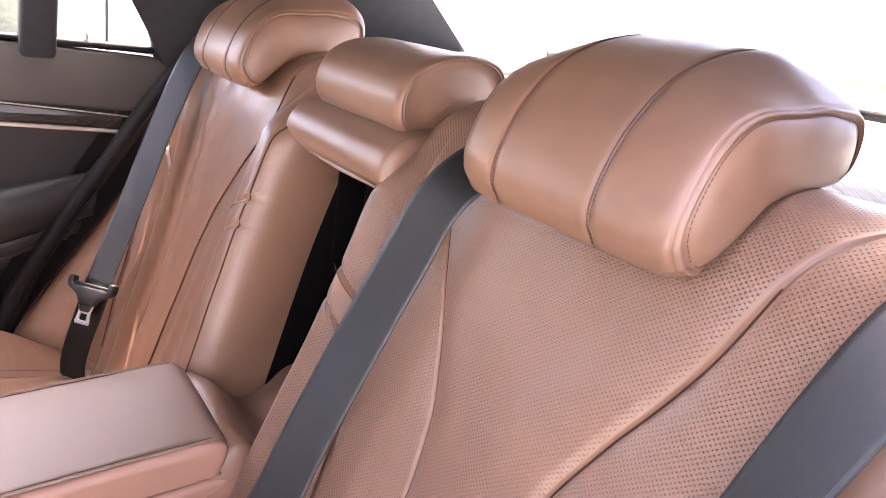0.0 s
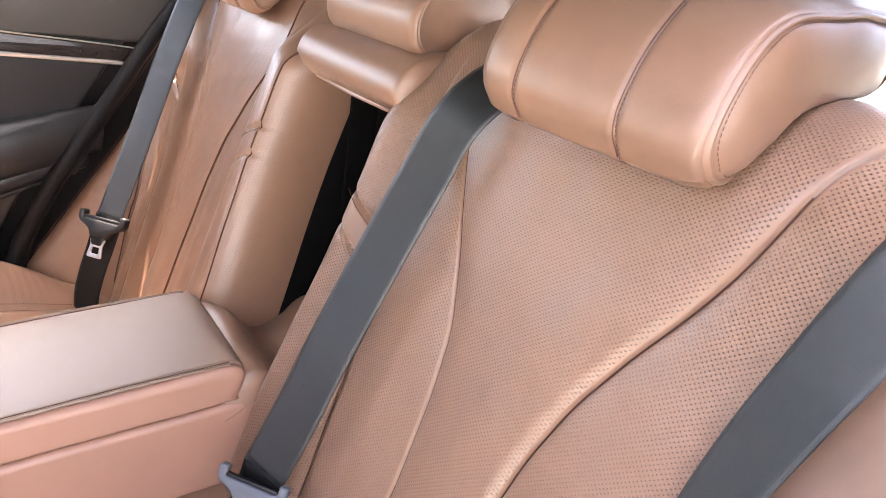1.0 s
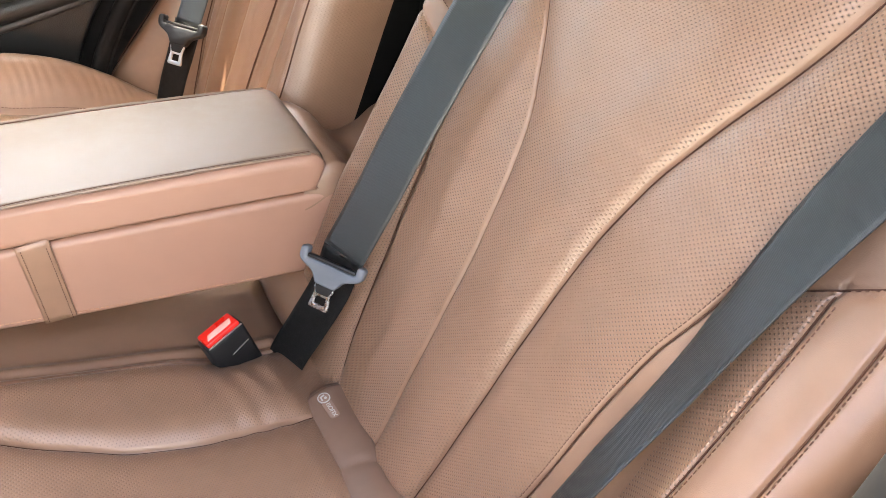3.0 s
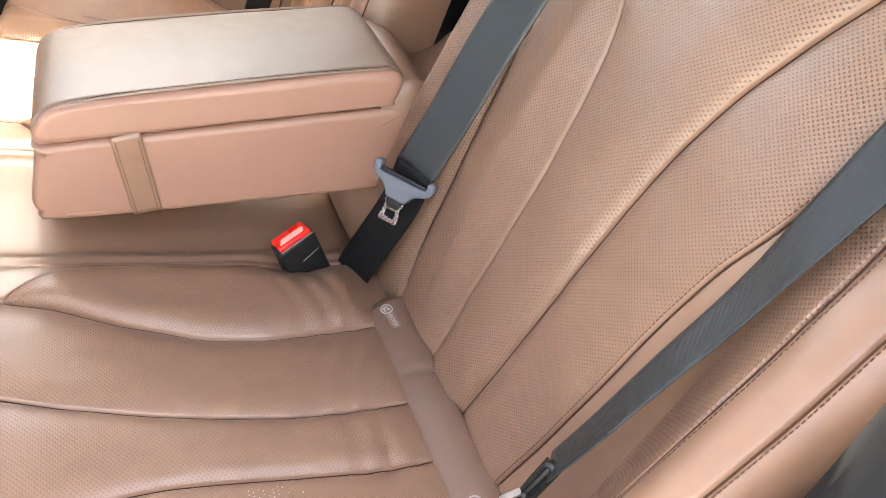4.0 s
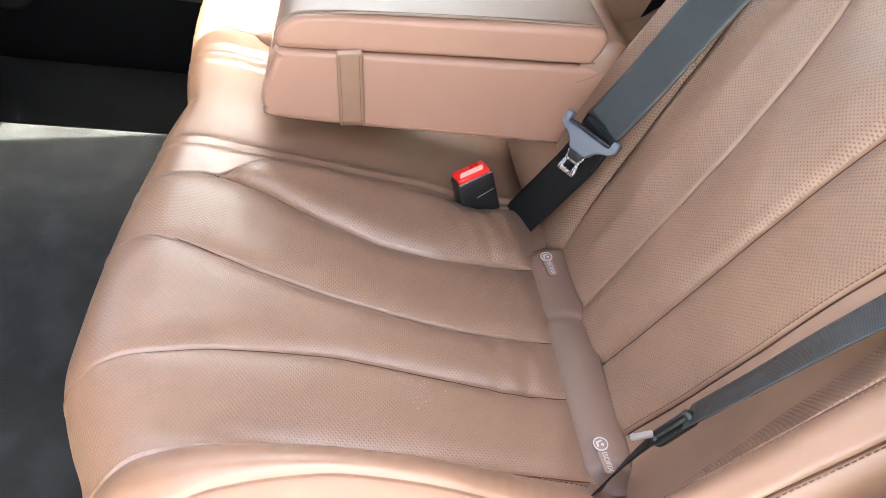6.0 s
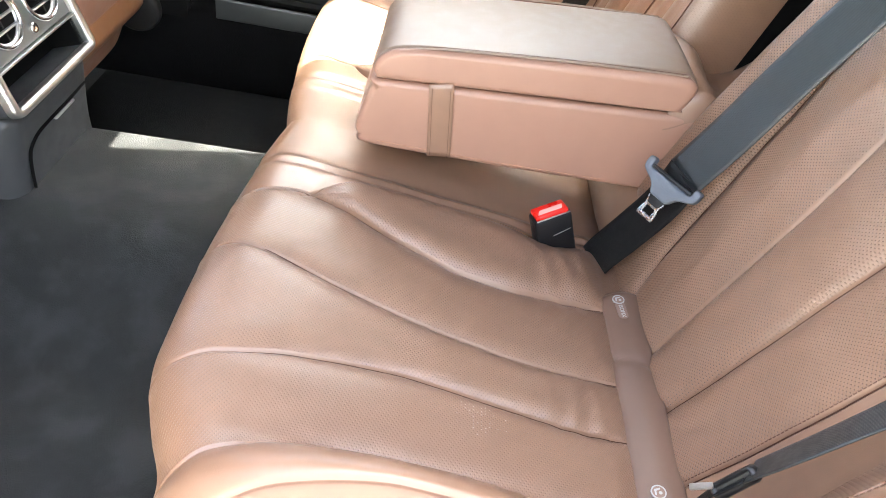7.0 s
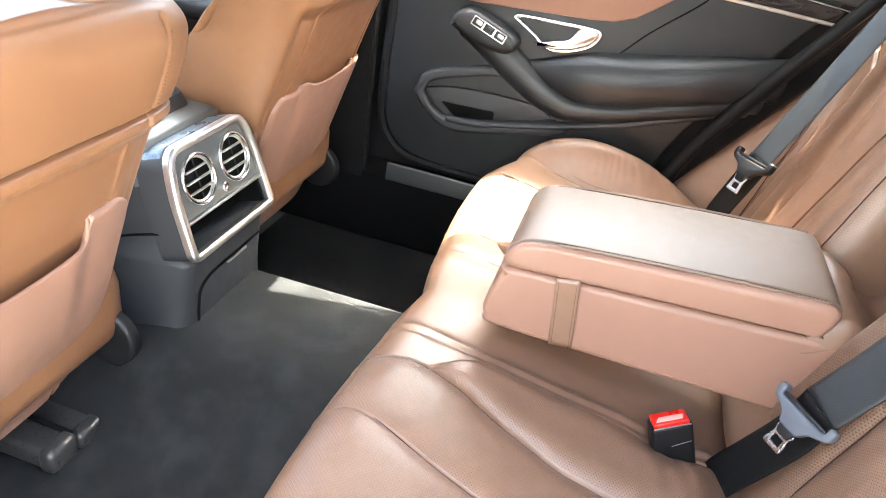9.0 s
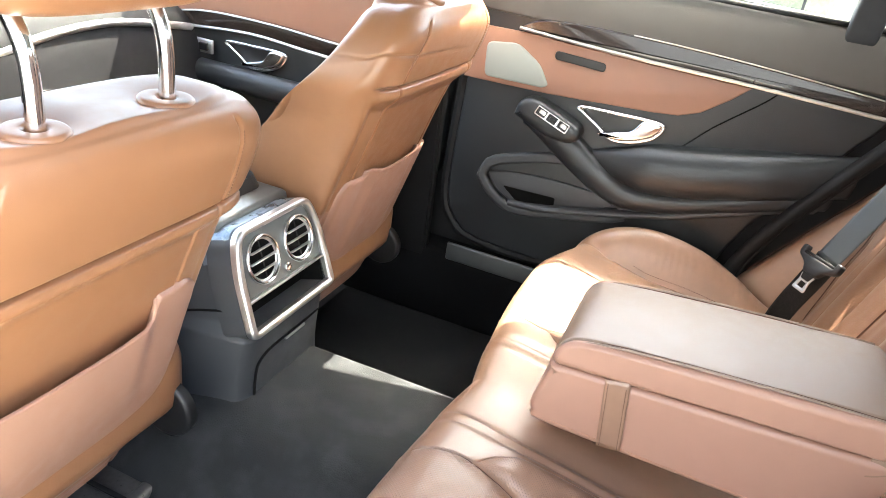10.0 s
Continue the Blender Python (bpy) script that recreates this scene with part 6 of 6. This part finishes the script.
part("vent_panel", prism_bm(rounded_poly([(-0.120, -0.030), (0.108, -0.030), (0.105, HGT * 0.26), (0.090, HGT * 0.76), (-0.102, HGT * 0.76), (-0.117, HGT * 0.26)], [0.004, 0.004, 0.04, 0.046, 0.046, 0.04], 8), 0.008, 0.002, cm), panel_grey, console, "grey vent panel")
part("tray_divider", box_bm((0.240, 0.005, 0.012), (-0.005, -0.033, 0.008), 0.002, 2, cm), silver, console)
part("tray", merge(box_bm((0.220, 0.062, 0.004), (-0.006, -0.060, -0.050), 0, 1, cm), box_bm((0.220, 0.004, 0.055), (-0.006, -0.0885, -0.024), 0, 1, cm), box_bm((0.220, 0.004, 0.050), (-0.006, -0.035, -0.028), 0, 1, cm), box_bm((0.004, 0.060, 0.055), (-0.114, -0.060, -0.024), 0, 1, cm), box_bm((0.004, 0.060, 0.055), (0.102, -0.060, -0.024), 0, 1, cm)), void_mat, console, "open black tray")
for vx in (-0.0585, 0.0475):
    circ = lambda r: [(r * math.cos(a) + vx, r * math.sin(a) + 0.025) for a in np.linspace(0, 2 * math.pi, 49)[:-1]]
    vent = part("air_vent", ring_bm(circ(0.0445), circ(0.0375), 0.016, 0.005, cm), chrome, console, "round chrome-ringed air vent")
    part("inner_ring", ring_bm(circ(0.0385), circ(0.0345), 0.011, 0.002, cm), silver, vent)
    part("well", prism_bm(circ(0.0352), 0.0015, 0, cm @ Matrix.Translation((0, 0, 0.0075))), void_mat, vent)
    for k in (-0.018, 0.0, 0.018):
        ln = 2 * math.sqrt(0.0345 ** 2 - k * k)
        part("vent_slat", box_bm((ln, 0.0030, 0.009), (vx, 0.025 + k, 0.0105), 0.001, 2, cm), silver, vent, "thin silver slat")
    part("pivot", box_bm((0.0022, 0.066, 0.004), (vx, 0.025, 0.0085), 0, 1, cm), plastic_black, vent)
knob = [(0.0085 * math.cos(a) + 0.0, 0.0085 * math.sin(a) - 0.013) for a in np.linspace(0, 2 * math.pi, 25)[:-1]]
part("lock_knob", prism_bm(knob, 0.012, 0.003, cm @ Matrix.Translation((0, 0, 0.003))), chrome, console, "small chrome lock")
# housing: side skins from the bezel down to the carpet
rows = []
for t in np.linspace(0, 1, 40):
    z = 0.55 - t * 0.40
    fx = np.interp(z, [0.15, 0.25, 0.338, 0.550], [-0.888, -0.884, -0.876, -0.955])
    hw = np.interp(z, [0.15, 0.22, 0.338, 0.48, 0.55], [0.140, 0.130, 0.128, 0.118, 0.095])
    r = 0.03
    if z > 0.335:
        fx, hw = fx - 0.03, hw - 0.010
    sec = [(-1.35, -hw - 0.03), (fx - 0.10, -hw - 0.012), (fx - 0.035, -hw)] + [(fx - r + r * math.sin(a), -hw + r - r * math.cos(a)) for a in np.linspace(0.3, math.pi / 2, 6)]
    sec = sec + [(x, -y) for x, y in sec[::-1]]
    rows.append([(x, PC + y, z) for x, y in sec])
R = np.array(rows)
R[..., 0] -= 0.004
# keep the tray and vent openings clear: the front skin sits behind the panel
front_cols = (np.abs(R[..., 1] - PC) < 0.108) & (R[..., 2] > 0.335)
R[..., 0] = np.where(front_cols, R[..., 0] - 0.03, R[..., 0])
uv = np.stack(np.meshgrid(np.arange(R.shape[1]) * 0.02, np.arange(R.shape[0]) * 0.01), -1)
sheet(R, uv, np.ones((R.shape[0] - 1, R.shape[1] - 1), int), {1: ("housing", console_black, "grained dark grey housing")}, console, flip=True)
part("top_cover", box_bm((0.38, 0.21, 0.03), (-1.155, PC, 0.512), 0.012, 3, None), panel_grey, console, "blue-grey sheen top cover")
part("hood", prism_bm([(p[0] * 0.97, p[1] * 0.99) for p in fo if p[1] > 0.35 * HGT], 0.06, 0.004, cm @ Matrix.Translation((0, 0.002, -0.06))), hood_highlight_blue, console, "satin hood, its blue highlight put into the colour")
flap_line = smooth_line([(-0.890, -0.083, 0.19), (-0.887, -0.0845, 0.24), (-0.885, -0.080, 0.270), (-0.884, -0.060, 0.284), (-0.884, -0.03, 0.288), (-0.884, 0.06, 0.289), (-0.886, 0.115, 0.289)], 40)
part("flap_joint", tube_bm([tuple(p + np.array((0.001, 0, 0))) for p in flap_line], 0.0026, 6), void_mat, console)
part("flap_pull", box_bm((0.006, 0.065, 0.005), (-0.882, PC + 0.020, 0.283), 0.002, 2), silver, console, "bright flap pull")
side_line = smooth_line([(-0.915, PC - 0.128, 0.385), (-0.945, PC - 0.133, 0.383), (-1.02, PC - 0.14, 0.355), (-1.06, PC - 0.146, 0.30)], 20)
part("side_joint", tube_bm([tuple(p) for p in side_line], 0.0022, 6), void_mat, console)

# ---------- the front of the cabin ----------
dash = thing("dashboard", "dark dashboard with a rounded edge", "dashboard")
dx = smooth_line([(-1.62, 0.30), (-1.66, 0.55), (-1.68, 0.66), (-1.74, 0.73), (-1.86, 0.76), (-2.05, 0.77)], 30)
ysd = np.linspace(-0.70, 0.70, 50)
G = np.array([[(x - 0.06 * (1 - (y / 0.7) ** 2) * 0, y, z - 0.05 * (abs(y) / 0.7) ** 4) for y in ysd] for x, z in dx])
sheet(G, np.stack(np.meshgrid(ysd, np.arange(30) * 0.02), -1), np.ones((29, 49), int), {1: ("upper_dash", rubber, "")}, dash, flip=True)
part("under_dash", box_bm((0.4, 1.40, 0.30), (-1.95, 0, 0.25), 0.05), plastic_black, dash)
part("trim_edge", tube_bm([tuple(p) for p in smooth_line([(-1.675, -0.30, 0.628), (-1.680, 0.05, 0.634), (-1.680, 0.225, 0.664), (-1.680, 0.378, 0.676), (-1.680, 0.524, 0.664), (-1.685, 0.68, 0.640)], 40)], 0.010, 10), silver, dash, "bright trim along the edge of the dashboard")
part("glove_box_latch", box_bm((0.012, 0.040, 0.018), (-1.652, 0.165, 0.545), 0.004, 2), chrome, dash, "small chrome latch")
# out-of-view strip added to keep the sun off the dashboard
part("header_trim", box_bm((0.12, 1.16, 0.02), (0, 0, 0), 0.008, 3, pose(-1.50, 0, 1.215, 0, -26, 0)), headliner, dash, "unseen strip added above the windscreen to block sun")
fdoor = thing("front_door", "front door with black trim, wood strip and chrome handle", "car door")
part("carcass", prism_bm(rounded_poly([(-1.86, 0.80), (-1.86, 0.35), (-1.75, 0.25), (-1.0, 0.25), (-0.91, 0.40), (-0.905, 0.86)], 0.04, 5), 0.06, 0.012, door_m(DY + 0.065)), door_black, fdoor)
fw_t = smooth_line([(-1.80, 0.662), (-1.65, 0.687), (-1.44, 0.690), (-1.25, 0.681), (-0.93, 0.668)], 30)
fw_b = smooth_line([(-1.80, 0.632), (-1.715, 0.637), (-1.50, 0.652), (-1.30, 0.642), (-0.93, 0.628)], 30)
part("upper_panel", prism_bm([tuple(p) for p in fw_t] + [(-0.93, 0.90), (-1.3, 0.89), (-1.80, 0.83)], 0.012, 0.004, door_m(DY + 0.012)), tan_insert, fdoor, "tan upper trim")
part("wood_strip", prism_bm([tuple(p) for p in fw_t] + [tuple(p) for p in fw_b[::-1]], 0.012, 0.004, door_m(DY + 0.002)), wood, fdoor, "glossy dark wood trim strip")
part("chrome_line", tube_bm([(a, DY - 0.010, b) for a, b in fw_b], 0.0042, 8), silver, fdoor)
part("chrome_line", tube_bm([(a, DY - 0.010, b) for a, b in fw_t], 0.0025, 8), silver, fdoor)
fh = [(x - 1.022, z - 0.052) for x, z in h_o]
fhi = [tuple(p) for p in inset_poly(fh, 0.0085)]
part("handle_bezel", ring_bm(fh, fhi, 0.012, 0.004, door_m(DY + 0.002)), chrome, fdoor, "chrome door handle bezel")
part("handle_bowl", prism_bm(fhi, 0.002, 0, door_m(DY + 0.0045)), plastic_black, fdoor)
part("door_handle", prism_bm([(a - 1.022, b - 0.052) for a, b in hl], 0.022, 0.006, door_m(DY + 0.004)), chrome, fdoor, "curved chrome door handle")
part("seat_switch", box_bm((0.075, 0.012, 0.040), (-1.665, DY - 0.014, 0.590), 0.005), silver, fdoor, "silver switch block")
part("switch", box_bm((0.030, 0.012, 0.022), (-1.655, DY - 0.021, 0.590), 0.003), plastic_black, fdoor)
part("arm_rest", box_bm((0.70, 0.06, 0.07), (-1.35, DY - 0.02, 0.52), 0.03, 4), door_black, fdoor)
part("grab_recess", box_bm((0.06, 0.008, 0.022), (-1.60, DY + 0.0, 0.775), 0.004), chrome, fdoor)
near_fdoor = thing("front_door", "closed front door beside the open rear door", "car door")
part("carcass", prism_bm(rounded_poly([(-1.86, 0.80), (-1.86, 0.25), (-1.75, 0.16), (-1.0, 0.16), (-0.93, 0.30), (-0.925, 0.88)], 0.04, 5), 0.06, 0.012, door_m(-DY - 0.01)), door_black, near_fdoor)
part("pane", box_bm((0.90, 0.005, 0.38), (0, 0, 0), 0.001, 1, pose(-1.38, -0.645, 1.05, -38, 0, 0)), glass, near_fdoor)
open_door = thing("rear_door", "open rear door with black and tan trim, hinged at the centre pillar", "car door")
swing = pose(-0.90, -0.79, 0, 0, 0, -108)
into = Matrix(((1, 0, 0, 0), (0, 0, 1, 0), (0, 1, 0, 0), (0, 0, 0, 1)))
part("carcass", prism_bm(rounded_poly([(0.0, 0.30), (0.10, 0.20), (0.72, 0.22), (0.98, 0.52), (1.06, 0.93), (0.0, 0.90)], 0.05, 6), 0.07, 0.012, swing @ door_m(0.0)), door_black, open_door)
part("tan_insert", prism_bm(rounded_poly([(0.06, 0.68), (0.70, 0.66), (0.84, 0.78), (0.06, 0.80)], 0.03, 5), 0.008, 0.003, swing @ into), tan_insert, open_door, "tan leather insert")
part("arm_rest", box_bm((0.60, 0.06, 0.07), (0.52, 0.025, 0.57), 0.028, 4, swing), door_black, open_door)
part("wood_strip", box_bm((0.92, 0.014, 0.036), (0.52, 0.005, 0.828), 0.005, 3, swing), wood, open_door, "dark wood trim strip")
part("window_frame", tube_bm([tuple(swing @ Vector(p)) for p in ((0.02, -0.03, 0.90), (0.06, 0.10, 1.10), (0.12, 0.17, 1.20), (0.60, 0.19, 1.22), (0.90, 0.10, 1.10), (1.04, -0.03, 0.92))], 0.016, 8), rubber, open_door, "black window frame")
# this pane keeps its shadow, added to stop direct sun reaching the dashboard
fglass = thing("window_front_door", "front door window that also blocks sun from the dashboard", "window", kind="structure")
slab("pane", [(-1.85, 0.752, 0.86), (-0.93, 0.752, 0.89), (-0.88, 0.510, 1.195), (-1.36, 0.460, 1.195)], 0.004, glass, fglass)
wind = thing("window_front", "windscreen glass", "window", kind="structure")
ws = slab("pane", [(-2.05, -0.66, 0.80), (-2.05, 0.66, 0.80), (-1.45, 0.50, 1.24), (-1.45, -0.50, 1.24)], 0.004, rear_tint, wind)
ws.visible_shadow = False
floor_pan = thing("floor_pan", "painted floor pan under the carpet", "car body", kind="structure")
part("pan", box_bm((3.3, 1.56, 0.03), (-0.55, 0, -0.07), 0.004), paint_mat, floor_pan)
part("bulkhead", box_bm((0.04, 1.5, 0.80), (-2.15, 0, 0.38), 0.004), plastic_black, floor_pan)
part("tail", box_bm((0.04, 1.5, 0.95), (1.05, 0, 0.46), 0.004), paint_mat, floor_pan)

# ---------- outside ----------
ground = thing("ground", "pale gravel ground round the car", "ground", kind="structure")
part("gravel", box_bm((400, 400, 0.2), (0, 0, -0.46), 0), ground_mat, ground, smooth=False)
fence = thing("fence", "thin dark railing outside the car", "fence")
for k in range(8):
    part("bar", box_bm((0.016, 0.016, 1.5), (-0.9 + 0.30 * k, 3.6, 0.40), 0.003), plastic_black, fence)
part("top_rail", box_bm((2.3, 0.03, 0.03), (0.15, 3.6, 1.13), 0.004), plastic_black, fence)
part("bottom_rail", box_bm((2.3, 0.03, 0.03), (0.15, 3.6, 0.0), 0.004), plastic_black, fence)
house = thing("house", "pale rendered building behind the railing", "building")
part("wall", box_bm((14, 0.3, 4.5), (8.6, 9.5, 1.7), 0.02), wall_mat, house)
# unseen wall, added to throw sunlight back onto the near side of the cabin
bounce = thing("wall_yard", "unseen wall added beyond the open door to bounce light in", "wall", kind="structure")
part("yard_wall", box_bm((26, 0.3, 4.8), (1.0, -4.4, 1.85), 0.02), bounce_mat, bounce)
# added bank: dims the window view, where pale gravel would show too bright
bank = thing("hedge_bank", "grey-green bank added to tone down the view through the window", "hedge")
G = np.array([[(x, 11.0 - 0.8 * math.sin(min(1, k / 6) * 1.5) + 0.25 * noise.noise((x * 1.3, k * 0.8, 0.0)), -0.4 + 2.2 * k / 6 + 0.15 * noise.noise((x * 2.1, k, 3.0))) for x in np.linspace(-9, 1.45, 90)] for k in range(7)] + [[(x, 11.9, 1.9 + 0.2 * noise.noise((x * 2.3, 9, 1.0))) for x in np.linspace(-9, 1.45, 90)]])
sheet(G, np.stack(np.meshgrid(np.linspace(-9, 1.45, 90), np.arange(8)), -1), np.ones((7, 89), int), {1: ("leaves", backdrop_mat, "")}, bank)


def tree(x, y, height, seed):
    """A tapered trunk with limbs and a loose crown of small leaf clumps."""
    rng = random.Random(seed)
    ob = thing("tree", "slender tree with a loose pale green crown", "tree", "trees outside")
    base = Vector((x, y, -0.36))
    pts = [base + Vector((0.10 * math.sin(k * 0.9 + seed), 0.08 * math.cos(k * 1.3), height * 0.62 * k / 7)) for k in range(8)]
    trunk = tube_bm(pts, 0.16, 10, [1.15 - 0.09 * k for k in range(8)])
    tips = []
    for k in range(9):
        s = pts[3 + k % 5]
        a = rng.uniform(0, 2 * math.pi)
        e = s + Vector((math.cos(a) * rng.uniform(0.8, 1.7), math.sin(a) * rng.uniform(0.8, 1.7), rng.uniform(0.5, 1.6)))
        m_ = (s + e) / 2 + Vector((0, 0, 0.15))
        trunk = merge(trunk, tube_bm([s, m_, e], 0.06, 7, [1.0, 0.7, 0.3]))
        tips += [m_, e]
    part("trunk", trunk, bark_mat, ob)
    verts, faces = [], []
    for t in tips:
        for _ in range(170):
            c = t + Vector((rng.gauss(0, 0.45), rng.gauss(0, 0.45), rng.gauss(0.1, 0.38)))
            a = Vector((rng.uniform(-1, 1), rng.uniform(-1, 1), rng.uniform(-1, 1))).normalized()
            b = a.orthogonal().normalized()
            r = rng.uniform(0.04, 0.09)
            i0 = len(verts)
            verts += [tuple(c - a * r), tuple(c + b * r * 0.45), tuple(c + a * r), tuple(c - b * r * 0.45)]
            faces.append((i0, i0 + 1, i0 + 2, i0 + 3))
    me = bpy.data.meshes.new("crown")
    me.from_pydata(verts, [], faces)
    tagged(link("crown", me, leaf_mat, ob, smooth=False), kind="stuff")
    return ob


for tx, ty, th, sd in ((13.5, 16.5, 7.0, 3), (15.5, 18.5, 7.4, 8), (11.0, 18.5, 6.6, 12)):
    tree(tx, ty, th, sd)
